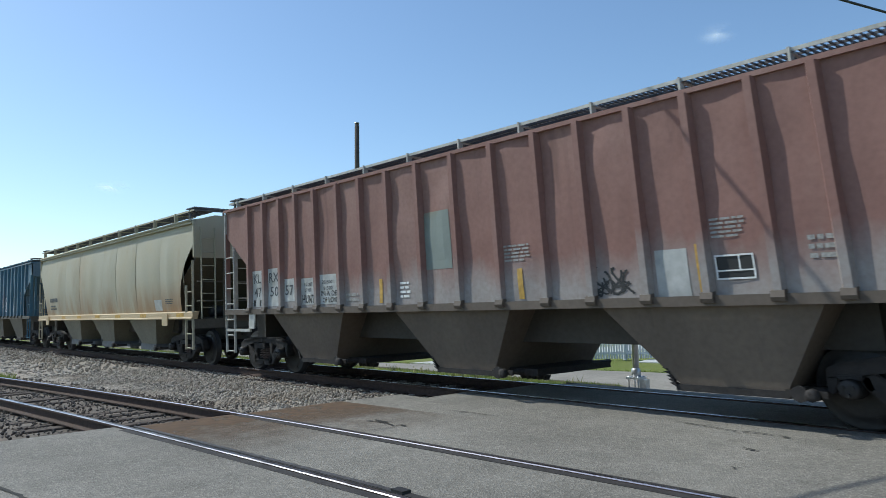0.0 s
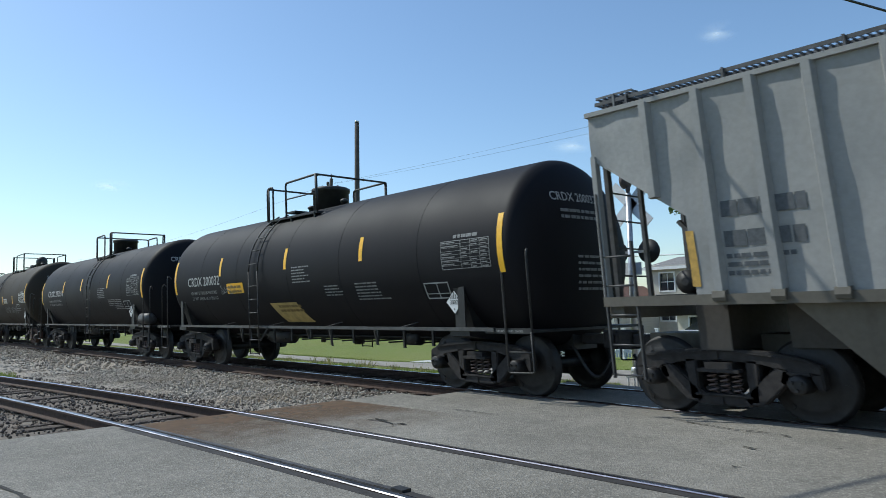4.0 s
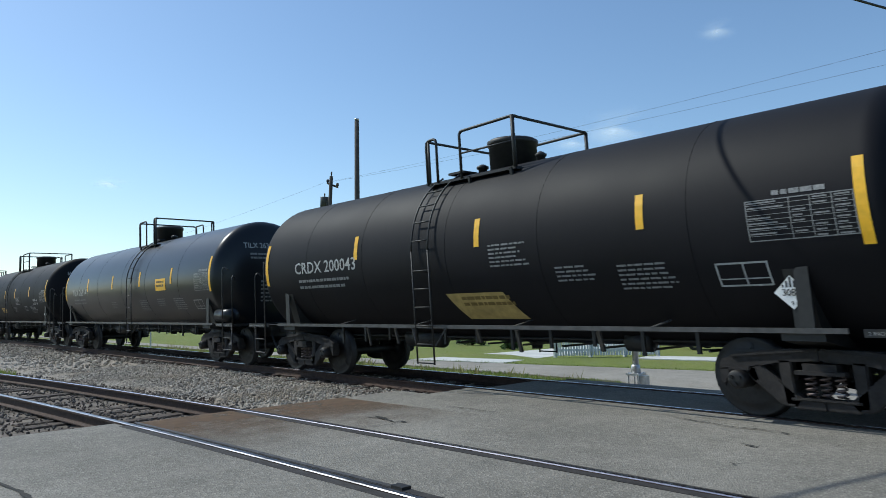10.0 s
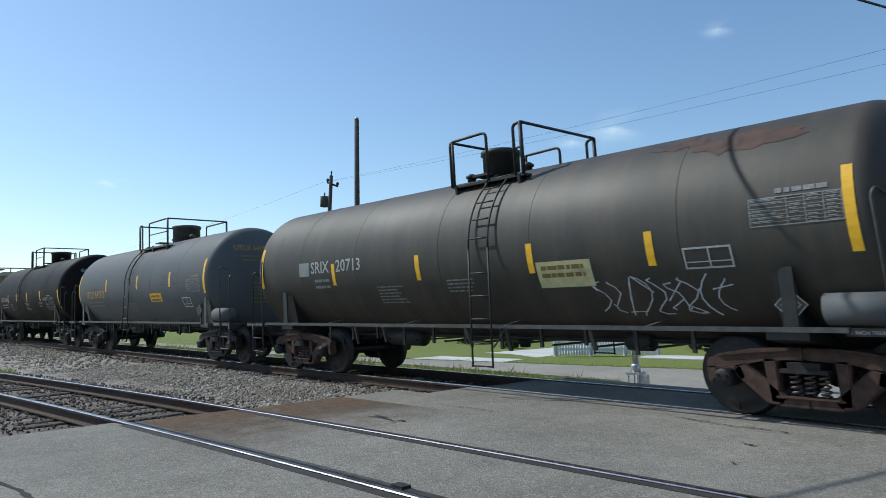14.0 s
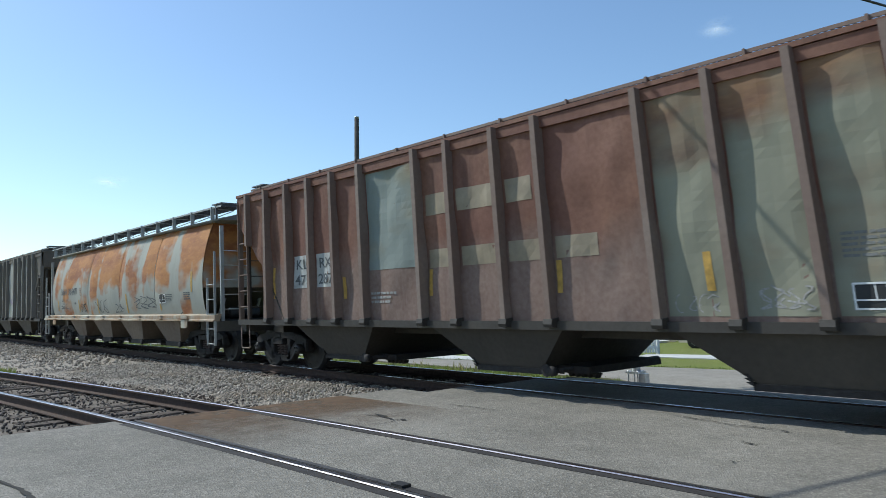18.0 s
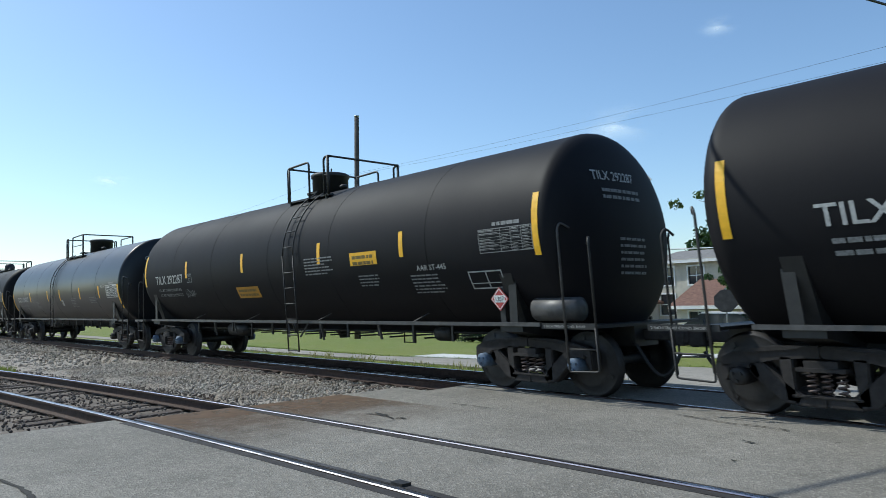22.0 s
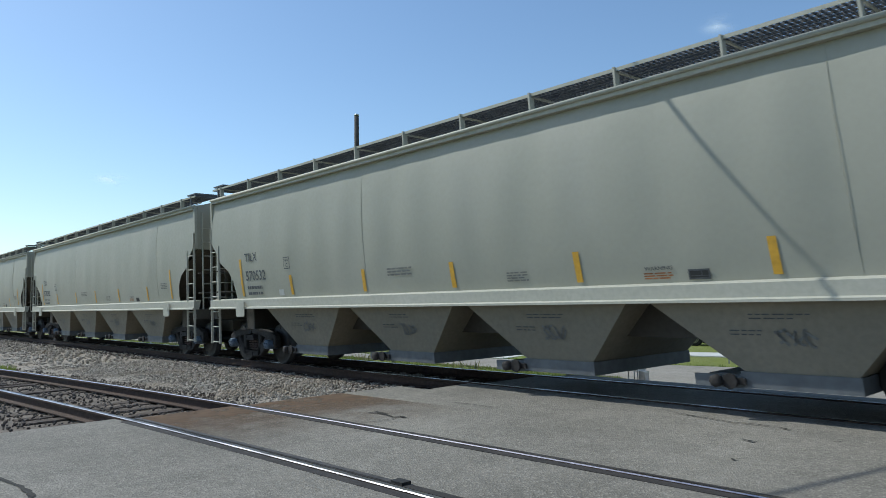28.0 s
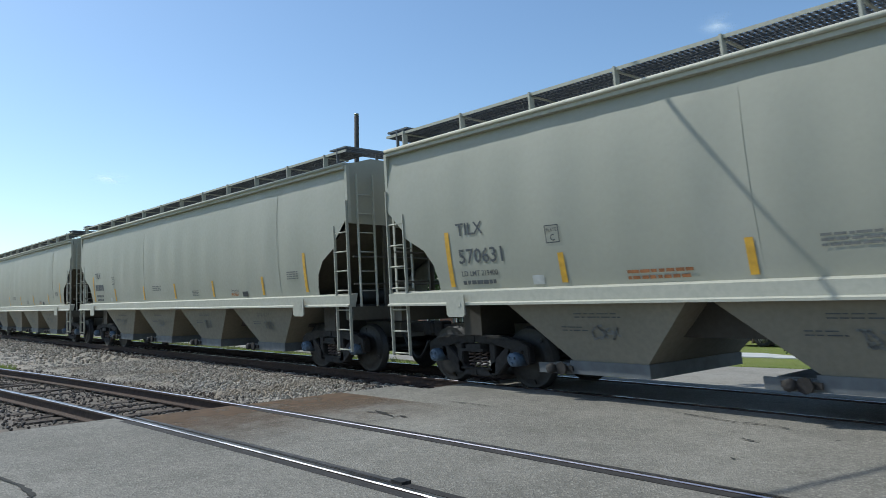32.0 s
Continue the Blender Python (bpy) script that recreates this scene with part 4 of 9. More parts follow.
def build_poles():
    g = height(25)
    p = empty("utility_pole", "leaning wooden utility pole with a crossarm and transformer", "utility pole", at=pose(-39.2, 25, g, 0, 6.0, 0))
    bm = bmesh.new()
    lathe(bm, [(-0.2, 0.17), (5, 0.15), (10.55, 0.115), (10.6, 0.03)], 10, "z")
    part("pole", bm, M["wood_pole"], p)
    bm = bmesh.new()
    bar(bm, (-0.62, 0.12, 10.15), (0.62, 0.12, 9.85), 0.09, 0.11)
    part("crossarm", bm, M["wood_pole"], p)
    for x in (-0.58, 0.58):
        bm = bmesh.new()
        lathe(bm, [(0.0, 0.03), (0.03, 0.1), (0.1, 0.09), (0.16, 0.1), (0.22, 0.04)], 8, "z", (x, 0.12, 10.05 - 0.24 * x))
        part("insulator", bm, M["dark_trim"], p)
    bm = bmesh.new()
    lathe(bm, [(10.6, 0.03), (10.78, 0.06), (10.86, 0.03)], 8, "z")
    part("insulator", bm, M["dark_trim"], p)
    bm = bmesh.new()
    lathe(bm, [(8.5, 0.05), (8.52, 0.26), (9.2, 0.27), (9.24, 0.24), (9.26, 0.03)], 16, "z", (-0.52, -0.1, 0))
    box(bm, -0.3, -0.1, -0.14, -0.06, 8.7, 9.0)
    t = part("transformer", bm, M["grey_steel"], p, "grey transformer drum")
    bm = bmesh.new()
    lathe(bm, [(9.24, 0.04), (9.42, 0.05), (9.48, 0.02)], 8, "z", (-0.52, -0.1, 0))
    part("bushing", bm, M["dark_trim"], t)
    p = empty("wooden_pole", "tall plain wooden pole without arms", "pole", at=pose(-34.42, 24.3, height(24.3), 0, 0.9, 0))
    bm = bmesh.new()
    lathe(bm, [(-0.2, 0.19), (6, 0.165), (13.2, 0.135), (13.25, 0.02)], 12, "z")
    part("pole", bm, M["wood_pole"], p)
    bm = bmesh.new()
    lathe(bm, [(13.24, 0.14), (13.32, 0.14), (13.34, 0.02)], 12, "z")
    part("pole_cap", bm, M["galvanised"], p)
    p = empty("utility_pole", "wooden utility pole further along the street", "utility pole", at=pose(26, 25, g))
    bm = bmesh.new()
    lathe(bm, [(-0.2, 0.17), (5, 0.15), (10.2, 0.115), (10.25, 0.03)], 10, "z")
    part("pole", bm, M["wood_pole"], p)
    bm = bmesh.new()
    bar(bm, (0, -0.62, 9.6), (0, 0.62, 9.6), 0.09, 0.11)
    part("crossarm", bm, M["wood_pole"], p)


def wire(label, a, b, sag, r, mat, n=24):
    a, b = Vector(a), Vector(b)
    bm = bmesh.new()
    pipe(bm, [a.lerp(b, i / n) - Vector((0, 0, sag * 4 * (i / n) * (1 - i / n))) for i in range(n + 1)], r, 5)
    return thing("wire", bm, mat, label, "wire")


def build_wires():
    wire("thin overhead wire along the street", (-38.2, 25.1, 9.5), (26, 24.5, 10.0), 0.75, 0.0045, M["cable"])
    wire("thin overhead wire along the street", (-38.0, 24.9, 9.4), (26, 25.4, 9.35), 0.75, 0.0045, M["cable"])
    wire("thin overhead wire down the street", (-39.0, 25.0, 9.5), (-115, 30, 9.6), 0.9, 0.005, M["cable"])
    wire("pale telephone cable over the lawns", (-34.2, 26, 4.3), (26, 29.5, 4.0), 1.0, 0.028, M["pale_cable"])
    # thick cable high over the road, whose shadow falls on the passing cars
    wire("thick dark cable crossing high over the tracks", (-17.88, -40, 6.25), (4.17, 60, 9.5), 0.0, 0.03, M["cable"], 8)
    for x, y, tall in ((-17.88, -40.0, 6.9), (4.17, 60.0, 11.0)):
        p = empty("utility_pole", "wooden utility pole that carries the cable over the road", "utility pole", at=pose(x, y, height(y)))
        bm = bmesh.new()
        lathe(bm, [(-0.2, 0.19), (tall * 0.5, 0.165), (tall, 0.13), (tall + 0.05, 0.03)], 10, "z")
        part("pole", bm, M["wood_pole"], p)


def build_signal():
    g = -0.44
    s = empty("crossing_signal", "silver crossing signal mast with crossbuck, lamps and bell", "railway signal", at=pose(-8.3, 12.85, g - 0.02))
    bm = bmesh.new()
    lathe(bm, [(0.3, 0.065), (4.15, 0.06)], 12, "z")
    part("mast", bm, M["galvanised"], s)
    bm = bmesh.new()
    box(bm, -0.13, 0.13, -0.13, 0.13, 0.0, 0.035)
    for a in (-1, 1):
        for b in (-1, 1):
            lathe(bm, [(0.0, 0.016), (0.36, 0.016)], 6, "z", (a * 0.11, b * 0.11, 0))
    box(bm, -0.15, 0.15, -0.15, 0.15, 0.30, 0.34)
    lathe(bm, [(0.33, 0.1), (0.5, 0.09), (0.52, 0.06)], 12, "z")
    part("mast_base", bm, M["galvanised"], s)
    bm = bmesh.new()
    box(bm, 0.12, 0.26, -0.08, 0.08, 0.02, 0.3)
    part("junction_box", bm, M["galvanised"], s, "small grey metal box at the base")
    for a in (-45, 45):
        bm = bmesh.new()
        d = Vector((math.cos(radians(a)), 0, math.sin(radians(a)))) * 0.61
        c = Vector((0.0, 0.09, 3.92))
        bar(bm, c - d, c + d, 0.025, 0.23, (d.z, 0, -d.x))
        part("crossbuck_board", bm, M["white_trim"], s, "white crossbuck board")
    bm = bmesh.new()
    lathe(bm, [(4.15, 0.03), (4.22, 0.05), (4.3, 0.05)], 10, "z")
    lathe(bm, [(-0.09, 0.05), (-0.08, 0.17), (0.02, 0.17), (0.07, 0.08)], 16, "x", (-0.02, 0, 4.42))
    part("bell", bm, M["dark_trim"], s, "dark round bell")
    bm = bmesh.new()
    bar(bm, (-0.42, 0.05, 2.9), (0.42, 0.05, 2.9), 0.05, 0.05)
    part("lamp_arm", bm, M["galvanised"], s)
    for x in (-0.38, 0.38):
        bm = bmesh.new()
        lathe(bm, [(0.02, 0.03), (0.03, 0.25), (0.05, 0.25), (0.06, 0.12), (0.24, 0.11)], 20, "y", (x, 0.05, 2.9))
        l = part("lamp", bm, M["black_steel"], s, "round black signal lamp")
        bm = bmesh.new()
        lathe(bm, [(0.2, 0.01), (0.2, 0.1), (0.23, 0.1), (0.24, 0.01)], 14, "y", (x, 0.05, 2.9))
        part("lens", bm, M["lens_red"], l)
    bm = bmesh.new()
    box(bm, -0.2, 0.2, 0.06, 0.075, 2.42, 2.68)
    part("sign_plate", bm, M["white_trim"], s)
    # a sign on a thin post across the street, seen from behind
    s = empty("road_sign", "octagonal road sign on a thin steel post", "sign", at=pose(-9.2, 18.8, height(18.8), 0, 0, 14))
    bm = bmesh.new()
    bar(bm, (0, 0, -0.1), (0, 0, 2.1), 0.05, 0.04)
    part("post", bm, M["galvanised"], s)
    bm = bmesh.new()
    prism(bm, [(0.33 * math.cos(radians(22.5 + 45 * k)), 1.75 + 0.33 * math.sin(radians(22.5 + 45 * k))) for k in range(8)], "y", -0.035, -0.03)
    part("sign_plate", bm, M["grey_steel"], s)
    s = empty("marker_post", "short thin marker post by the street", "post", at=pose(-36, 12.9, -0.47))
    bm = bmesh.new()
    bar(bm, (0, 0, -0.1), (0, 0, 1.25), 0.06, 0.05)
    part("post", bm, M["galvanised"], s)


def parked_car(x, y, turn, label, paint):
    c = empty("parked_car", label, "car", at=pose(x, y, height(y) + 0.02, 0, 0, turn))
    bm = bmesh.new()
    prism(bm, [(-2.2, 0.35), (2.2, 0.35), (2.25, 0.65), (2.1, 0.85), (1.1, 0.95), (-2.0, 0.98), (-2.25, 0.8)], "y", -0.88, 0.88)
    bmesh.ops.bevel(bm, geom=bm.edges[:], offset=0.06, segments=2, affect="EDGES")
    part("body", bm, paint, c)
    bm = bmesh.new()
    prism(bm, [(1.15, 0.94), (0.45, 1.42), (-1.1, 1.45), (-1.85, 0.96)], "y", -0.74, 0.74)
    part("window_glass", bm, M["window_glass"], c)
    bm = bmesh.new()
    prism(bm, [(0.5, 1.40), (0.4, 1.47), (-1.05, 1.5), (-1.2, 1.42)], "y", -0.72, 0.72)
    part("roof", bm, paint, c)
    for a in (-1.35, 1.4):
        for s in (-1, 1):
            bm = bmesh.new()
            lathe(bm, [(-0.1, 0.2), (-0.1, 0.3), (-0.07, 0.33), (0.07, 0.33), (0.1, 0.3), (0.1, 0.2)], 18, "y", (a, 0.8 * s, 0.33))
            w = part("wheel", bm, M["tyre"], c)
            bm = bmesh.new()
            lathe(bm, [(-0.08, 0.02), (-0.08, 0.2), (0.08, 0.2), (0.08, 0.02)], 12, "y", (a, 0.82 * s, 0.33))
            part("rim", bm, M["galvanised"], w)


def blades(name, label, count, spot, tall, mat, seed, wide=0.008):
    """Grass blades strewn by spot(rnd), which gives x, y and the ground's height."""
    rnd = np.random.RandomState(seed)
    v = []
    for _ in range(count):
        x, y, z = spot(rnd)
        a, h, w = rnd.uniform(0, 6.28), tall * rnd.uniform(0.35, 1.2), wide * rnd.uniform(0.6, 1.4)
        bx, by = rnd.normal(0, 0.22, 2) * h
        ca, sa = math.cos(a) * w, math.sin(a) * w
        v += [(x - ca, y - sa, z), (x + ca, y + sa, z), (x + bx * 0.4 + ca * 0.7, y + by * 0.4 + sa * 0.7, z + h * 0.6), (x + bx, y + by, z + h)]
    me = bpy.data.meshes.new(name)
    n = len(v) // 4
    me.from_pydata(v, [], [f for k in range(n) for f in ((4 * k, 4 * k + 1, 4 * k + 2), (4 * k, 4 * k + 2, 4 * k + 3))])
    me.materials.append(mat)
    return thing(name, me, None, label, "grass", kind="stuff")


def build_grass():
    def verge(rnd):
        while True:
            x, y = -9.2 - 32 * rnd.uniform() ** 1.6, rnd.uniform(11.45, 13.7)
            if noise.noise((x * 0.7, y * 1.2, 2.0)) + 0.45 > rnd.uniform():
                return x, y, height(y) - 0.01
    blades("verge_grass", "rough green grass strip between track and street", 16000, verge, 0.11, M["blade"], 1, 0.009)

    def weeds(rnd):
        k = rnd.randint(26)
        x, y = -9.6 - 0.95 * k + 0.9 * noise.noise((k * 1.3, 0.0, 0.0)), 11.75 + 1.1 * (noise.noise((k * 2.1, 5.0, 0.0)) + 0.5)
        return x + rnd.normal(0, 0.13), y + rnd.normal(0, 0.10), height(y) - 0.01
    blades("tall_weeds", "tall dry weeds on the verge", 800, weeds, 0.3, M["dry_blade"], 2, 0.005)

    def kerb(rnd):
        x = -35 + 40 * rnd.uniform()
        y = street_edge(x) + 0.02 + abs(rnd.normal(0, 0.25))
        return x, y, height(y) - 0.01
    blades("lawn_edge", "mown grass along the street's edge", 7000, kerb, 0.06, M["blade"], 3, 0.012)

    def left(rnd):
        r, a = 1.0 * rnd.uniform() ** 0.5, rnd.uniform(0, 6.28)
        return -21.6 + 1.6 * r * math.cos(a), 3.2 + r * math.sin(a), -0.27
    blades("grass_tuft", "green grass tuft beside the siding", 2600, left, 0.22, M["blade"], 4, 0.01)


def build_clouds():
    k = Mat("cloud", 1.0)
    k.color((0.8, 0.8, 0.8))
    k.b.inputs["Emission Color"].default_value = (0.9, 0.95, 1.0, 1)
    k.b.inputs["Emission Strength"].default_value = 0.75
    uv = k.t.nodes.new("ShaderNodeTexCoord").outputs["Generated"]
    d = k.t.nodes.new("ShaderNodeVectorMath")
    d.operation = "DISTANCE"
    k.link(uv, d.inputs[0])
    d.inputs[1].default_value = (0.5, 0.5, 0.5)
    soft = k.ramp(d.outputs["Value"], 0.48, 0.05)
    n = k.noise(0.02, 6, 0.6, (0.55, 0.55, 1.3))
    a = k.math("MULTIPLY", k.math("MULTIPLY", soft, soft), k.ramp(n, 0.42, 0.7))
    k.link(k.math("MULTIPLY", a, 0.7), k.b.inputs["Alpha"])
    for x, y, z, w, h in ((-530, 800, 232, 200, 75), (-600, 800, 226, 130, 34), (-2645, 800, 462, 230, 64), (-383, 800, 322, 85, 34)):
        bm = bmesh.new()
        f = Vector((x, y, 0)).normalized()
        s = Vector((-f.y, f.x, 0))
        vs = [bm.verts.new(s * a * w / 2 + Vector((0, 0, b * h / 2)) + f * (0.3 * a * b)) for a, b in ((-1, -1), (1, -1), (1, 1), (-1, 1))]
        bm.faces.new(vs)
        thing("cloud", bm, k.m, "thin white wisp of cloud in the blue sky", "cloud", kind="structure", at=pose(x, y, z))


build_houses()
build_trees()
build_paving()
build_fence()
build_poles()
build_wires()
build_signal()
parked_car(-14.2, 29.5, 10, "white car parked by the houses", M["car_white"])
parked_car(-31.0, 33.0, -8, "pale grey car parked on the drive", M["galvanised"])
build_grass()
build_clouds()

# ---------- trucks (the wheeled bogies under every car) ----------
SPIN = []


def wheel_mesh():
    bm = bmesh.new()
    lathe(bm, [(-0.07, 0.02), (-0.07, 0.30), (-0.065, 0.34), (-0.02, 0.44), (-0.03, 0.457), (0.065, 0.463), (0.07, 0.49), (0.095, 0.485), (0.09, 0.36), (0.02, 0.30), (0.03, 0.12), (0.09, 0.1), (0.09, 0.02)][::1], 32, "y")
    for k in range(3):
        a = 2.1 * k + 0.3
        bar(bm, (0.33 * math.sin(a), -0.072, 0.33 * math.cos(a)), (0.40 * math.sin(a), -0.055, 0.40 * math.cos(a)), 0.05, 0.012, (0, 1, 0))
    return mesh_of(bm, "wheel", M["wheel_steel"])


def frame_mesh(mat):
    """A cast side frame: top chord, sloping tension members, columns and pedestals."""
    bm = bmesh.new()
    for s in (-1, 1):
        for poly in ([(1.13, 0.54), (1.12, 0.66), (0.95, 0.73), (0.55, 0.80), (0.0, 0.82), (0.0, 0.68), (0.48, 0.67), (0.70, 0.62), (0.78, 0.56)],
                     [(0.84, 0.60), (0.66, 0.64), (0.22, 0.27), (0.30, 0.17), (0.46, 0.19), (0.76, 0.46)],
                     [(0.34, 0.16), (0.34, 0.28), (0.0, 0.28), (0.0, 0.16)],
                     [(0.42, 0.20), (0.45, 0.70), (0.30, 0.70), (0.30, 0.20)],
                     [(1.13, 0.58), (1.13, 0.40), (1.07, 0.38), (1.0, 0.52), (1.0, 0.6)],
                     [(0.80, 0.60), (0.80, 0.50), (0.72, 0.42), (0.66, 0.46), (0.70, 0.60)]):
            p = [(s * a, b) for a, b in poly]
            prism(bm, p if s > 0 else p[::-1], "y", -0.075, 0.075)
        box(bm, s * 0.889 - 0.13, s * 0.889 + 0.13, -0.10, 0.10, 0.545, 0.60)
        bar(bm, (s * 0.98, -0.085, 0.71), (s * 0.05, -0.085, 0.80), 0.03, 0.035)
    box(bm, -0.36, 0.36, -0.10, 0.10, 0.255, 0.285)
    bmesh.ops.bevel(bm, geom=bm.edges[:], offset=0.016, segments=2, affect="EDGES")
    return mesh_of(bm, "side_frame", mat)


def spring_mesh():
    bm = bmesh.new()
    n, turns = 36, 4.5
    pts = [(0.05 * math.cos(6.2832 * turns * i / n), 0.05 * math.sin(6.2832 * turns * i / n), 0.29 + 0.25 * i / n) for i in range(n + 1)]
    pipe(bm, pts, 0.014, 4)
    return mesh_of(bm, "spring", M["spring"])


def bolster_mesh():
    bm = bmesh.new()
    box(bm, -0.17, 0.17, -1.13, 1.13, 0.56, 0.66)
    box(bm, -0.2, 0.2, -0.8, 0.8, 0.5, 0.78)
    box(bm, -0.25, 0.25, -1.16, -1.02, 0.545, 0.585)
    box(bm, -0.25, 0.25, 1.02, 1.16, 0.545, 0.585)
    bar(bm, (-0.75, 0, 0.42), (0.75, 0, 0.42), 0.1, 0.1)
    for s in (-1, 1):
        box(bm, s * 0.42 - 0.05, s * 0.42 + 0.05, -0.85, 0.85, 0.33, 0.45)
    return mesh_of(bm, "truck", M["truck_steel"])


def bearing_mesh(mat):
    bm = bmesh.new()
    lathe(bm, [(-0.20, 0.03), (-0.20, 0.085), (-0.185, 0.105), (-0.10, 0.11), (0.10, 0.11), (0.10, 0.02)], 16, "y")
    for k in range(3):
        a = 2.094 * k + 0.5
        lathe(bm, [(-0.225, 0.02), (-0.20, 0.02)], 6, "y", (0.055 * math.cos(a), 0, 0.055 * math.sin(a)))
    return mesh_of(bm, "bearing", mat)


def axle_mesh():
    bm = bmesh.new()
    lathe(bm, [(-1.05, 0.06), (-1.0, 0.08), (-0.8, 0.1), (-0.7, 0.09), (0.7, 0.09), (0.8, 0.1), (1.0, 0.08), (1.05, 0.06)], 10, "y")
    return mesh_of(bm, "axle", M["wheel_steel"])


M["spring"] = plain("spring", (0.16, 0.12, 0.11), 0.55, 0.4, 0.4, 20)


def add_truck(car, x, steel="truck_steel", cap="wheel_steel"):
    t = part("truck", once("bolster", bolster_mesh), None, car, at=pose(x, 0, 0))
    for s in (-1, 1):
        fm = once("frame" + steel, lambda: frame_mesh(M[steel]))
        part("side_frame", fm, None, t, at=pose(0, 1.0 * s, 0))
        for k in (-1, 0, 1):
            part("spring", once("spring", spring_mesh), None, t, at=pose(0.15 * k, 1.0 * s, 0))
    for a in (-0.889, 0.889):
        part("axle", once("axle", axle_mesh), None, t, at=pose(a, 0, 0.457))
        for s in (-1, 1):
            w = part("wheel", once("wheel", wheel_mesh), None, t, at=pose(a, 0.745 * s, 0.457, 0, 0, 0 if s < 0 else 180))
            SPIN.append((w, car, a, s))
            part("bearing", once("bearing" + cap, lambda: bearing_mesh(M[cap])), None, t, at=pose(a, 1.0 * s, 0.457, 0, 0, 0 if s < 0 else 180))
    return t


def coupler_mesh():
    bm = bmesh.new()
    bar(bm, (-0.1, 0, 0.84), (0.62, 0, 0.84), 0.14, 0.16)
    box(bm, 0.56, 0.80, -0.15, 0.13, 0.70, 0.98)
    box(bm, 0.76, 0.86, -0.02, 0.15, 0.74, 0.94)
    bmesh.ops.bevel(bm, geom=bm.edges[:], offset=0.02, segments=1, affect="EDGES")
    return mesh_of(bm, "coupler", M["truck_steel"])


def hose_mesh():
    bm = bmesh.new()
    pts = [(0.05, -0.28, 0.72)] + [(0.12 + 0.62 * s, -0.28 + 0.1 * s, 0.70 - 0.42 * math.sin(math.pi * s * 0.93)) for s in (i / 9 for i in range(10))]
    pipe(bm, pts, 0.026, 6)
    return mesh_of(bm, "brake_hose", M["black_steel"])


def add_ends(car, far, over):
    """Couplers and brake hoses at both ends; far: the trucks' places, over: from there to the pulling face."""
    for s in (0, 180):
        x = far[1] + over - 0.8 if s == 0 else 0.8 - over - far[-1]
        part("coupler", once("coupler", coupler_mesh), None, car, at=pose(x, 0, 0, 0, 0, s))
        part("brake_hose", once("hose", hose_mesh), None, car, at=pose(x, 0, 0, 0, 0, s))


# ---------- tank cars ----------


def shell_mesh(half, R, zc, head, mat, more=(0.0, 0.0)):
    """The tank with its domed heads; more: what its rear and front are longer by."""
    bm = bmesh.new()
    prof = []
    for i in range(13):
        a = math.pi / 2 * i / 12
        prof.append((-half - head * math.cos(a), max(0.004, R * math.sin(a))))
    prof += [(-half + 0.05, R), (half - 0.05, R)] + [(-s, r) for s, r in prof[::-1]]
    lathe(bm, [(u + (more[1] if u > 0 else -more[0]), r) for u, r in prof], 80, "x", (0, 0, zc))
    return mesh_of(bm, "tank_shell", mat)


def add_seams(car, xs, R, zc, mat):
    """Weld beads round the shell, a few millimetres proud."""
    for x in xs:
        bm = bmesh.new()
        n, rings = 64, []
        for u, r in ((-0.014, R - 0.004), (-0.009, R + 0.004), (0.009, R + 0.004), (0.014, R - 0.004)):
            rings.append([bm.verts.new((x + u, r * math.cos(6.2832 * k / n), zc + r * math.sin(6.2832 * k / n))) for k in range(n)])
        for p, q in zip(rings, rings[1:]):
            for k in range(n):
                bm.faces.new((p[k], p[(k + 1) % n], q[(k + 1) % n], q[k]))
        part("weld_seam", bm, mat, car)


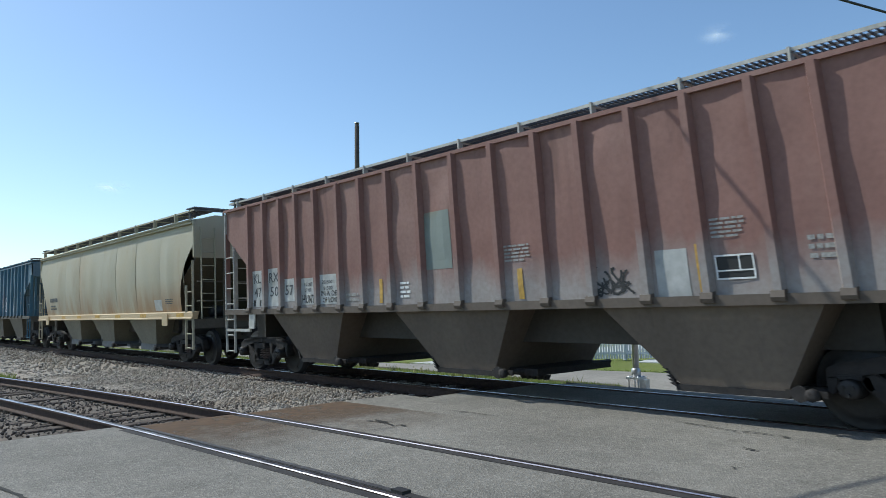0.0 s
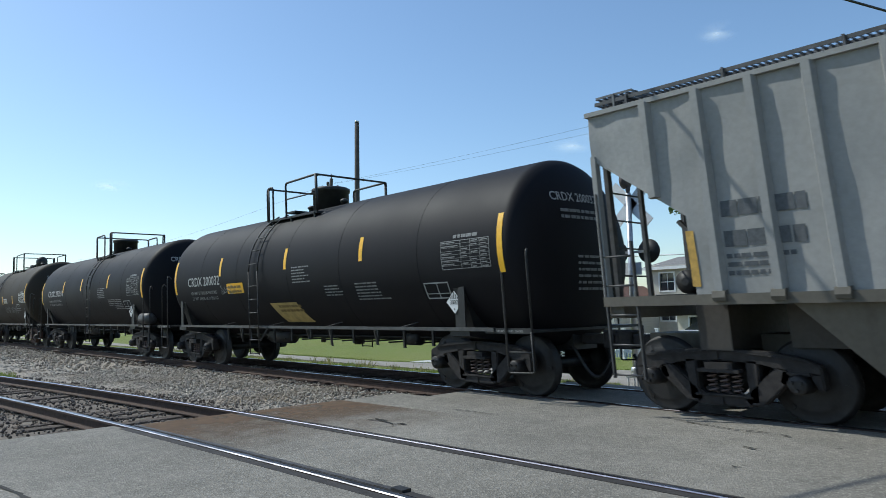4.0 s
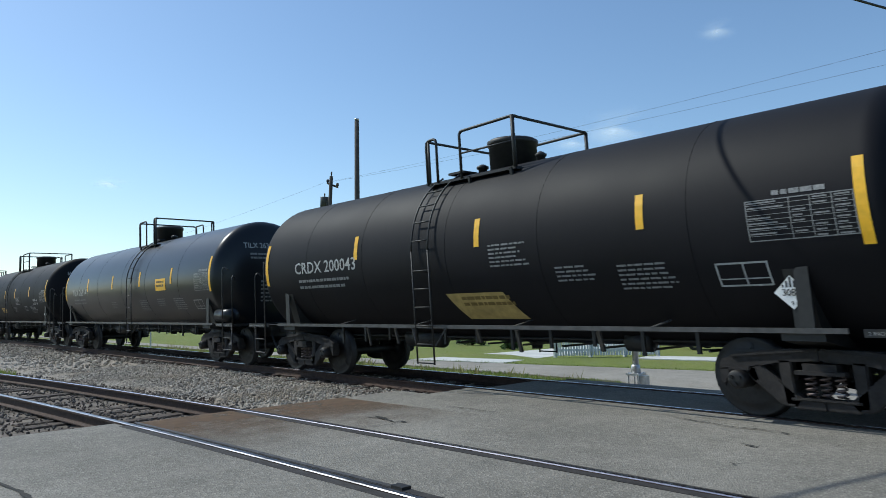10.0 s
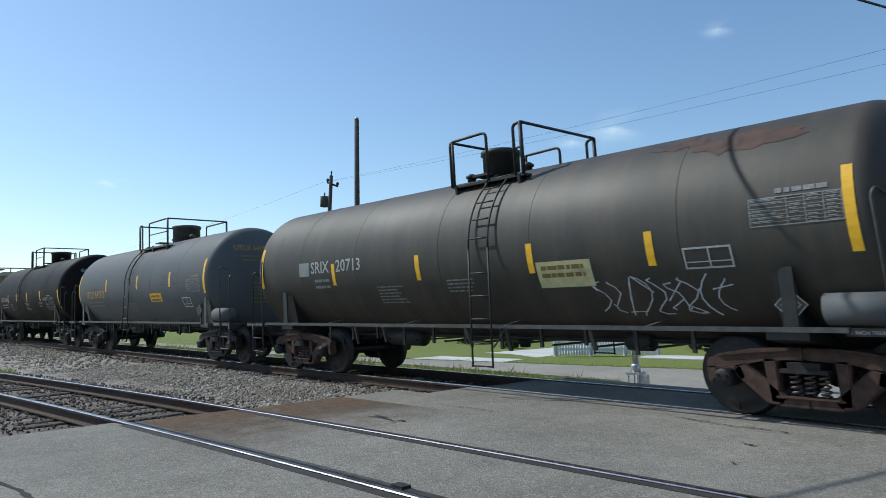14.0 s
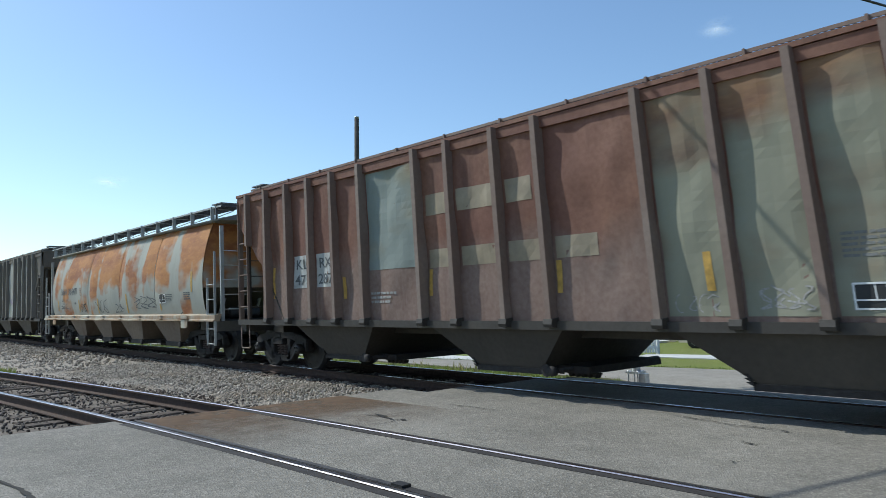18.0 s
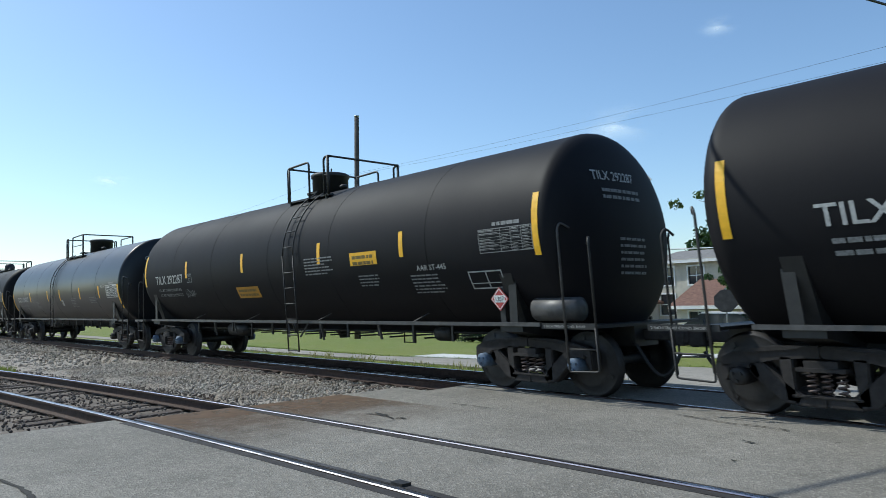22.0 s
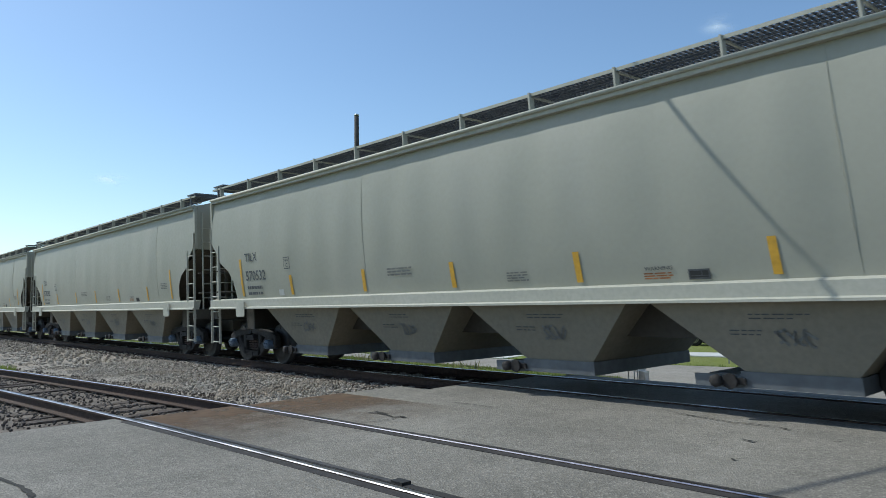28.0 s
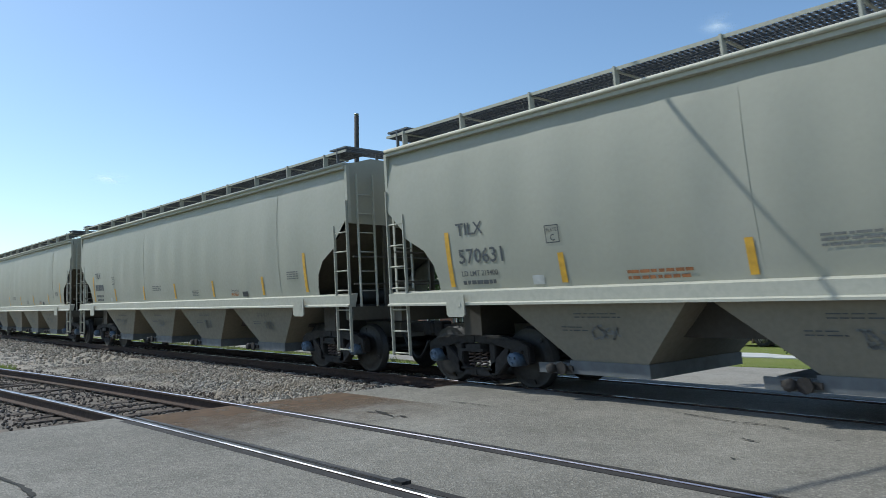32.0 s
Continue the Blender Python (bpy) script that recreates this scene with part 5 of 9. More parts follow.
def tank_car(spec):
    """A tank car; x runs to its front, the watched side is -y, z from the rail top."""
    h, R, zc, head, over = spec["h"], spec["R"], spec["zc"], spec.get("head", 0.5), spec.get("over", 0.65)
    car = empty("tank_car", spec["label"], "tank car", "cars of the freight train")
    L = h + over
    body, dark, bright = spec["paint"], spec.get("gear", M["black_steel"]), spec.get("bright", M["grey_steel"])
    more = spec.setdefault("more", (0.0, 0.0))
    part("tank_shell", shell_mesh(L, R, zc, head, body, more), None, car)
    add_seams(car, [L * k for k in spec.get("seams", (-0.72, -0.4, -0.02, 0.3, 0.68))], R, zc, body)
    far = spec["reach"]
    for s in (-1, 1):
        add_truck(car, far[s] * s, spec.get("truck", "truck_steel"), spec.get("cap", "wheel_steel"))
    add_ends(car, far, 2.03)
    # stub sills, bolsters and end platforms
    for s in (-1, 1):
        h = far[s]
        bm = bmesh.new()
        box(bm, *sorted((s * (h - 1.3), s * (h + 1.35))), -0.3, 0.3, 0.68, 0.98)
        part("stub_sill", bm, dark, car)
        bm = bmesh.new()
        prism(bm, [(-1.42, 1.02), (1.42, 1.02), (1.42, 0.92), (0.4, 0.76), (-0.4, 0.76), (-1.42, 0.92)], "x", s * h - 0.22, s * h + 0.22)
        prism(bm, [(-R * 0.93, zc - R * 0.37), (-R * 0.55, zc - R * 0.80), (0, zc - R * 0.98), (R * 0.55, zc - R * 0.80), (R * 0.93, zc - R * 0.37), (1.2, 1.0), (-1.2, 1.0)], "x", s * h - 0.12, s * h + 0.12)
        part("saddle", bm, dark, car)
        bm = bmesh.new()
        x = s * (h + 1.2)
        box(bm, x - 0.24, x + 0.24, -1.43, 1.43, 0.98, 1.02)
        part("end_platform", bm, dark, car)
        for y in (-1, 1):
            # curved grab rail at each corner, and the stirrup step under it
            bm = bmesh.new()
            gx = s * (h + 1.02)
            pipe(bm, rounded([(gx, 1.45 * y, 0.5), (gx, 1.45 * y, 2.36), (gx + 0.04 * s, 1.42 * y, 2.44), (gx + 0.1 * s, 1.3 * y, 2.36)], 0.1), 0.017)
            part("grab_rail", bm, bright, car)
            bm = bmesh.new()
            u, v = x - 0.18 * s, x + 0.3 * s
            pipe(bm, rounded([(u, 1.44 * y, 1.0), (u, 1.44 * y, 0.40), (v, 1.44 * y, 0.42), (v, 1.44 * y, 1.0)], 0.04), 0.014)
            pipe(bm, [(u, 1.44 * y, 0.7), (v, 1.44 * y, 0.71)], 0.014)
            part("stirrup_step", bm, dark, car)
            # plate that braces the platform's corner to the tank
            bm = bmesh.new()
            prism(bm, [(s * (h + 0.13), 1.0), (s * (h - 0.02), 1.0), (s * h, 1.64), (s * (h + 0.03), 1.69), (s * (h + 0.15), 1.7)], "y", 1.40 * y - 0.012, 1.40 * y + 0.012)
            part("corner_brace", bm, dark, car)
        bm = bmesh.new()
        pipe(bm, rounded([(x + 0.3 * s, -1.42, 0.45), (x + 0.3 * s, -1.42, 2.14), (x + 0.27 * s, -1.36, 2.22), (x + 0.2 * s, -1.3, 2.12)], 0.06), 0.017)
        part("end_rail", bm, dark, car)
    h = spec["h"]
    # side sill rails and braces
    for y in (-1, 1):
        bm = bmesh.new()
        bar(bm, (-h - 0.5, 1.44 * y, 1.03), (h + 0.5, 1.44 * y, 1.03), 0.05, 0.055)
        part("side_rail", bm, bright, car)
        for k in range(4):
            x = (-0.66 + 0.44 * k) * h
            bm = bmesh.new()
            bar(bm, (x, 1.44 * y, 1.03), (x + 0.1, R * 0.70 * y, zc - R * 0.74), 0.06, 0.012)
            part("rail_brace", bm, bright, car)
    # piping, valve and rods underneath
    bm = bmesh.new()
    pipe(bm, [(-h + 0.9, -0.9, 0.98), (h - 0.9, -0.9, 0.98)], 0.02)
    pipe(bm, [(-h + 1.1, -0.6, 0.80), (h - 1.1, -0.6, 0.84)], 0.022)
    for k in range(11):
        x = (-0.74 + 0.148 * k) * h
        bar(bm, (x, -1.0, 0.66 + 0.05 * (k % 3)), (x, -1.0, 1.02), 0.035, 0.05)
        bar(bm, (x, -0.75, 0.73), (x, 0.4, 0.73), 0.03, 0.03)
    part("brake_rigging", bm, M["black_steel"], car)
    bm = bmesh.new()
    lathe(bm, [(0.62, 0.09), (0.70, 0.10), (0.74, 0.16), (0.9, 0.16), (0.94, 0.22), (zc - R + 0.05, 0.24)], 14, "z", (spec.get("valve", 0.4), 0, 0))
    part("outlet_valve", bm, M["black_steel"], car)
    bm = bmesh.new()
    lathe(bm, [(-0.5, 0.05), (-0.45, 0.17), (0.45, 0.17), (0.5, 0.05)], 14, "x", (-h + 3.4, -0.55, 0.78))
    part("brake_cylinder", bm, M["black_steel"], car)
    bm = bmesh.new()
    lathe(bm, [(-0.2, 0.05), (-0.18, 0.14), (0.18, 0.14), (0.2, 0.05)], 12, "x", (h - 2.4, -0.6, 0.82))
    part("control_valve", bm, M["black_steel"], car)
    # small dark hangers under the side rail and white lettering on the platform's edge
    for k, u in enumerate((-0.5, -0.34, 0.06, 0.22, 0.5)):
        bm = bmesh.new()
        x = u * h
        bar(bm, (x, -1.3, 0.98), (x + 0.02, -1.25, 0.66 + 0.06 * (k % 3)), 0.09, 0.03)
        part("hanger", bm, M["black_steel"], car)
    def edge_plate(x, z):
        return (x, -1.434, z)
    for s in (-1, 1):
        x = s * (far[s] + 1.2)
        bm = bmesh.new()
        box(bm, x - 0.62, x + 0.30, -1.432, -1.41, 0.97, 1.05)
        part("platform_edge", bm, dark, car)
        tagged(Sheet(edge_plate).word("2 INCH TREAD COND. SHOES", 0.045, x - 0.58, 0.992, fit=0.72).make("lettering", M["faint_white"], car, "small white stencilled lettering"), kind="stuff")
    if spec.get("reservoir", False):
        bm = bmesh.new()
        lathe(bm, [(-0.42, 0.05), (-0.38, 0.17), (0.38, 0.17), (0.42, 0.05)], 18, "x", (far[1] + 0.75, -1.22, 1.24))
        part("air_reservoir", bm, spec.get("tin", M["grey_steel"]), car)
    add_top(car, spec)
    add_tank_marks(car, spec)
    return car


def add_top(car, spec):
    """Platform, guard rails, dome and the ladders that lead to them."""
    R, zc = spec["R"], spec["zc"]
    dark = spec.get("gear", M["black_steel"])
    zt = zc + R
    lx, dx = spec["ladder"], spec["dome_x"]
    wide = 0.95
    # rear loop from back to gap, front loop from start to front; the ladder comes up between them
    back, gap, start, front = spec.get("rails", (dx - 0.3, lx - 0.18, lx + 0.42, lx + 0.58) if lx > dx else (lx - 0.38, lx - 0.11, lx + 0.49, dx + 0.88))
    bm = bmesh.new()
    for y in (-1, 1):
        box(bm, back, front, *sorted((wide * y, 0.45 * y)), zt - 0.25, zt - 0.21)
        for x in (back + 0.1, (back + front) / 2, front - 0.1):
            bar(bm, (x, wide * y, zt - 0.22), (x, wide * y * 0.98, zc + math.sqrt(R * R - wide * wide) - 0.01), 0.05, 0.05)
    box(bm, back, back + 0.4, -0.45, 0.45, zt - 0.0, zt + 0.04)
    part("top_platform", bm, dark, car)
    hi, r = zt + 0.58, 0.025
    for y in (-1, 1):
        e = wide * y
        bm = bmesh.new()
        pipe(bm, rounded([(back, e, zt - 0.23), (back, e, hi - 0.02), (gap, e, hi), (gap, e, zt - 0.22)], 0.1), r)
        pipe(bm, [(back + 0.06, e, zt - 0.22), (back + 0.06, e, hi - 0.04)], r)
        part("guard_rail", bm, dark, car)
        bm = bmesh.new()
        pipe(bm, rounded([(start, e, zt - 0.23), (start, e, hi), (front + 0.02, e, hi + 0.02), (front + 0.02, e - 0.1 * y, hi + 0.01)], 0.08), r)
        pipe(bm, [(front, e, zt - 0.22), (front, e, hi + 0.02)], 0.033)
        if spec.get("mid_rail", True):
            pipe(bm, [(start, e, zt + 0.2), (front, e, zt + 0.2)], 0.016)
        part("guard_rail", bm, dark, car)
    for x, z in ((back, hi - 0.02), (front, hi + 0.02)):
        bm = bmesh.new()
        pipe(bm, rounded([(x, -wide, z - 0.03), (x, -wide + 0.06, z), (x, wide - 0.06, z), (x, wide, z - 0.03)], 0.04), r)
        part("end_guard_rail", bm, dark, car)
    bm = bmesh.new()
    dr = spec.get("dome_r", 0.42)
    if spec.get("dome", "drum") == "drum":
        lathe(bm, [(zt - 0.2, dr), (zt + 0.38, dr), (zt + 0.39, dr + 0.03), (zt + 0.46, dr + 0.03), (zt + 0.49, dr - 0.02), (zt + 0.5, 0.02)], 24, "z", (dx, 0, 0))
    else:
        lathe(bm, [(zt - 0.2, 0.26), (zt + 0.30, 0.26), (zt + 0.42, 0.22), (zt + 0.50, 0.12), (zt + 0.52, 0.01)], 20, "z", (dx, 0, 0))
        man = bmesh.new()
        lathe(man, [(zt - 0.1, 0.34), (zt + 0.10, 0.34), (zt + 0.13, 0.3), (zt + 0.14, 0.02)], 20, "z", (dx - 0.9, 0, 0))
        part("manway_cover", man, dark, car)
    part("manway", bm, spec.get("dome_paint", dark), car)
    for x, q in ((dx + 0.72, 0.07), (dx - 0.65, 0.08)):
        bm = bmesh.new()
        lathe(bm, [(zt - 0.1, q), (zt + 0.06, q), (zt + 0.07, q * 1.4), (zt + 0.11, q * 1.4), (zt + 0.15, q * 0.5)], 10, "z", (x, -0.12, 0))
        part("valve", bm, dark, car)
    # ladders: curved over the shell, straight below it
    for y in (-1, 1):
        bm = bmesh.new()
        q = R + 0.07
        a0, a1 = math.radians(62), math.radians(2)
        for dxx in (-0.21, 0.21):
            arc = [(lx + dxx, y * q * math.cos(a0 + (a1 - a0) * i / 10), zc + q * math.sin(a0 + (a1 - a0) * i / 10)) for i in range(11)]
            pipe(bm, arc, 0.016)
            pipe(bm, [(lx + dxx, y * q, zc + 0.05), (lx + dxx, y * 1.56, 0.42)], 0.016)
        for i in range(5):
            a = math.radians(56 - 12 * i)
            pipe(bm, [(lx - 0.21, y * q * math.cos(a), zc + q * math.sin(a)), (lx + 0.21, y * q * math.cos(a), zc + q * math.sin(a))], 0.013)
        n = int((zc - 0.42) / 0.36) + 1
        for i in range(n):
            z = 0.44 + (zc - 0.42) * i / n
            s = (z - 0.42) / (zc - 0.37)
            yy = y * (1.56 + (q - 1.56) * s)
            pipe(bm, [(lx - 0.21, yy, z), (lx + 0.21, yy, z)], 0.013)
        part("ladder", bm, spec.get("ladder_mat", M["black_steel"]), car)
        for dxx in (-0.3, 0.3):
            bm = bmesh.new()
            bar(bm, (lx + dxx * 0.75, y * 1.53, 0.72), (lx + dxx * 1.5, y * 1.44, 1.05), 0.05, 0.012)
            part("ladder_brace", bm, spec.get("bright", M["grey_steel"]), car)


def add_tank_marks(car, spec):
    h, R, zc = spec["h"], spec["R"], spec["zc"]
    L = h + spec.get("over", 0.65)

    def side(x, s, lift=0.006):
        a = s / R
        return (x, -(R + lift) * math.cos(a), zc + (R + lift) * math.sin(a))

    ink = spec.get("ink", M["stencil_white"])
    faint = spec.get("small_ink", M["small_ink"])
    # reflective stripes
    ends = spec.get("end_z", (-0.36, 0.55))
    for x, lo, hi in [(-L - spec["more"][0] + 0.06, *ends), (L + spec["more"][1] - 0.06, *ends)] + [(x, *spec["zone"]) for x in spec["stripes"]]:
        Sheet(side).quad(x - 0.055, x + 0.055, lo, hi).make("reflective_stripe", spec.get("stripe_mat", M["yellow"]), car, "yellow reflective stripe")
    # reporting mark at the rear, and the weights below it
    body, x0, x1, z = spec["mark"]
    cap = spec.get("cap_height", 0.23)
    Sheet(side).word(body, cap / 0.7, x0, z, fit=x1 - x0).make("reporting_mark", ink, car, "painted reporting mark and number")
    for k, line in enumerate(spec.get("weights", ())):
        tagged(Sheet(side).word(line, 0.115, x0 + 0.12, z - 0.22 - 0.15 * k, fit=(x1 - x0) * 0.82).make("lettering", faint, car, "small stencilled weights"), kind="stuff")
    if not spec.get("weights"):
        tagged(Sheet(side).bars(x0 + 0.1, z - 0.13, (x1 - x0) * 0.85, 2, 0.055, 0.075, 3, 0.1).make("small_writing", faint, car), kind="stuff")
    for k, (x, z, w) in enumerate(spec.get("blocks", ())):
        tagged(Sheet(side).bars(x, z + 0.05, w, 4 if k % 2 else 6, 0.026, 0.036, 4 + k, 0.35).make("small_writing", faint, car), kind="stuff")
    if spec.get("grid"):
        g0, g1, s0, s1 = spec["grid"]
        g1 = min(g1, L + spec["more"][1] - 0.12)
        tagged(Sheet(side).table(g0, s0, g1 - g0, s1 - s0, 4, 8).make("test_panel", spec.get("grid_ink", faint), car, "stencilled panel of test dates"), kind="stuff")
        tagged(Sheet(side).bars(g0 + 0.3, s1 + 0.09, 0.55, 1, 0.055, 0.03, 7, 0).make("small_writing", faint, car), kind="stuff")
    if spec.get("box"):
        b0, b1, s0, s1 = spec["box"]
        Sheet(side).ring(b0, b1, s0, s1, 0.022).quad(b0 + (b1 - b0) * 0.52, b0 + (b1 - b0) * 0.55, s0, s1).quad(b0, b1, s0 + (s1 - s0) * 0.3, s0 + (s1 - s0) * 0.35).make("stencil_box", spec.get("box_ink", ink), car, "white-framed stencil box")
    if spec.get("plate_c"):
        c0, c1, s0, s1 = spec["plate_c"]
        Sheet(side).ring(c0, c1, s0, s1, 0.014).word("PLATE", 0.075, c0 + 0.05, s1 - 0.075, fit=c1 - c0 - 0.1).word("C", 0.13, c0 + 0.12, s0 + 0.03).make("clearance_stencil", faint, car, "boxed clearance stencil")
    for x0, x1, s0, s1, mat in spec.get("plates", ()):
        ob = Sheet(side).quad(x0, x1, s0, s1, 0.0 if s1 - s0 < 0.4 else -0.25).make("plate", M[mat], car, "small coloured information plate")
        if mat == "blank_patch":
            continue
        tagged(Sheet(lambda a, s: side(a, s, 0.009)).bars(x0 + 0.08, s1 - 0.06, x1 - x0 - 0.16, 2, 0.06, 0.05, 9, 0.1).make("plate_writing", M["dull_ink"], ob), kind="stuff")
    for word, x0, x1, z, size in spec.get("words", ()):
        Sheet(side).word(word, size, x0, z, fit=x1 - x0).make("lettering", ink, car, "stencilled lettering")
    for x0, x1, s0, s1, n, mat in spec.get("scrawl", ()):
        tagged(Sheet(side).scribble(x0, x1, s0, s1, 0.018, int(abs(x0) * 100) + n, n).make("graffiti", M[mat], car, "thin chalk graffiti scrawl"), kind="stuff")
    for x0, x1, s0, s1 in spec.get("pads", ()):
        Sheet(side).ring(x0, x1, s0, s1, 0.012).make("weld_pad", M["ink"], car)
    for x, z, rx, rz, mat in spec.get("scuffs", ()):
        Sheet(lambda a, s: side(a, s, 0.004)).blob(x, z, rx, rz, int(x * 10), 22, 0.4).make("scuff", M[mat], car, "scuffed paint patch")
    if spec.get("placard"):
        kind, px, pz = spec["placard"]
        zz = zc + R * math.sin(pz / R)
        y0 = -math.sqrt(R * R - min(0.0, zz + 0.2 - zc) ** 2) - 0.015
        bm = bmesh.new()
        prism(bm, [(px - 0.18, zz), (px, zz - 0.18), (px + 0.18, zz), (px, zz + 0.18)], "y", y0 - 0.01, y0)
        pl = part("placard", bm, M["placard_red"] if kind == "1307" else M["white"] if kind == "3082" else M["placard_dark"] if kind == "outline" else M["placard_grey"], car, "diamond-shaped hazard placard")

        def flat(x, z, lift=0.014):
            return (px + x, y0 - lift, zz + z)
        if kind in ("3082", "1307"):
            Sheet(lambda a, b: flat(a, b, 0.017)).word(kind, 0.105, 0, -0.035, 0.9, "CENTER").make("placard_number", M["ink"], pl)
        if kind == "1307":
            sh = Sheet(flat)
            sh.stroke([(-0.155, 0), (0, -0.155), (0.155, 0), (0, 0.155), (-0.155, 0)], 0.012).quad(-0.105, 0.105, -0.05, 0.055)
            sh.make("placard_band", M["white"], pl)
        if kind == "outline":
            sh = Sheet(flat)
            for q in (0.17, 0.1):
                sh.stroke([(-q, 0), (0, -q), (q, 0), (0, q), (-q, 0)], 0.012)
            sh.make("placard_outline", M["small_ink"], pl)
        if kind == "3082":
            sh = Sheet(flat)
            for i in range(-2, 3):
                sh.quad(i * 0.04 - 0.01, i * 0.04 + 0.01, 0.055, 0.165 - abs(i) * 0.04)
            sh.word("9", 0.06, 0, -0.135, 1.0, "CENTER")
            sh.make("placard_bars", M["ink"], pl)
        bm = bmesh.new()
        bar(bm, (px + 0.02, y0 + 0.03, 1.0), (px + 0.02, y0 + 0.03, zz + 0.3), 0.1, 0.015, (0, 1, 0))
        part("placard_bracket", bm, M["black_steel"], car)
    # writing on the front head
    def head(u, z):
        d = min(0.999, math.hypot(u, z - zc) / R)
        return (L + spec["more"][1] + spec.get("head", 0.5) * math.sqrt(1 - d * d) + 0.012, u, z)
    Sheet(head).word(body, 0.2, -0.75, zc + 0.75, 0.9).make("reporting_mark", ink, car)
    tagged(Sheet(head).bars(-0.6, zc + 0.62, 0.9, 2, 0.05, 0.05, 8, 0.1).make("small_writing", faint, car), kind="stuff")
    tagged(Sheet(head).bars(-0.35, zc - 0.1, 0.7, 6, 0.04, 0.06, 11, 0.2).make("small_writing", faint, car), kind="stuff")


M["faint_white"] = plain("faint_white", (0.3, 0.29, 0.27), 0.7, 0, 0.3, 30)
M["small_ink"] = plain("small_ink", (0.22, 0.22, 0.215), 0.7, 0, 0.4, 30)
M["stencil_white"] = plain("stencil_white", (0.4, 0.4, 0.385), 0.7, 0, 0.25, 25)
M["placard_dark"] = plain("placard_dark", (0.03, 0.03, 0.032), 0.6, 0, 0.2, 9)
M["placard_red"] = plain("placard_red", (0.4, 0.05, 0.045), 0.5, 0, 0.1, 12)
M["dull_ink"] = plain("dull_ink", (0.18, 0.12, 0.03), 0.6, 0, 0.2, 20)
M["placard_grey"] = plain("placard_grey", (0.22, 0.22, 0.22), 0.6, 0, 0.2, 9)

# ---------- covered hopper cars ----------


def bay_mesh(x0, x1, top, low, wide, foot, mat, tuck, skew):
    """One discharge bay: a funnel with sloping sheets."""
    bm = bmesh.new()
    c = (x0 + x1) / 2 + skew
    rings = [[bm.verts.new((x, y, z)) for x, y in ((a, -w), (b, -w), (b, w), (a, w))]
             for z, a, b, w in ((top, x0, x1, wide), (low, c - foot, c + foot, wide * tuck))]
    for k in range(4):
        bm.faces.new((rings[0][k], rings[0][(k + 1) % 4], rings[1][(k + 1) % 4], rings[1][k]))
    bm.faces.new(rings[0][::-1])
    bm.faces.new(rings[1])
    return mesh_of(bm, "bay", mat)


def add_bays(car, x0, x1, count, top, low, wide, mat, gate, foot=0.42, gate_low=0.30, tuck=0.88, gap=0.02, skew=0.15, hand=1):
    w = (x1 - x0) / count
    # dark box behind the bays; the shade between them is put into its colour
    bm = bmesh.new()
    box(bm, x0 + 0.5, x1 - 0.5, -0.85, 0.85, 0.84, top - 0.01)
    part("centre_hopper", bm, M["shaded_under"], car)
    for k in range(count):
        a, b = x0 + w * k + gap, x0 + w * (k + 1) - gap
        c = (a + b) / 2 + skew
        bay = part("bay", bay_mesh(a, b, top, low, wide, foot, mat, tuck, skew), None, car)
        bm = bmesh.new()
        y = wide * 0.6
        y = wide * tuck + 0.02
        box(bm, c - foot - 0.06, c + foot + 0.03, -y, y, gate_low + 0.05, low + 0.01)
        e = c + foot * hand
        box(bm, *sorted((e + 0.03 * hand, e + 0.6 * hand)), -y * 0.75, y * 0.75, gate_low + 0.06, gate_low + 0.16)
        for i in range(5):
            u = e + (0.06 + 0.11 * i) * hand
            prism(bm, [(u, gate_low + 0.05), (u + 0.1 * hand, gate_low + 0.05), (u + 0.05 * hand, gate_low - 0.02)], "y", -y * 0.6, -y * 0.5)
            if hand > 0:
                v = c - foot - 0.05 - 0.02 * i
                prism(bm, [(v, low - 0.02 + 0.045 * i), (v, low + 0.03 + 0.045 * i), (v - 0.08, low + 0.02 + 0.045 * i)], "y", -y - 0.02, -y + 0.05)
        if hand < 0:
            box(bm, e - 0.62, e - 0.05, -y, -y + 0.05, gate_low + 0.04, gate_low + 0.18)
        part("gate", bm, gate, bay)
        bm = bmesh.new()
        pipe(bm, [(e + 0.3 * hand, -y - 0.1, gate_low + 0.12), (e + 0.3 * hand, y + 0.1, gate_low + 0.12)], 0.035, 8)
        lathe(bm, [(-y - 0.16, 0.02), (-y - 0.16, 0.07), (-y - 0.08, 0.07), (-y - 0.08, 0.02)], 8, "y", (e + 0.3 * hand, 0, gate_low + 0.12))
        lathe(bm, [(-y - 0.1, 0.09), (-y - 0.06, 0.09)], 8, "y", (e + 0.16 * hand, 0, gate_low + 0.12))
        bar(bm, (e, -y - 0.03, gate_low + 0.12), (e + 0.42 * hand, -y - 0.03, gate_low + 0.12), 0.03, 0.07)
        part("gate_shaft", bm, M["truck_steel"], bay)


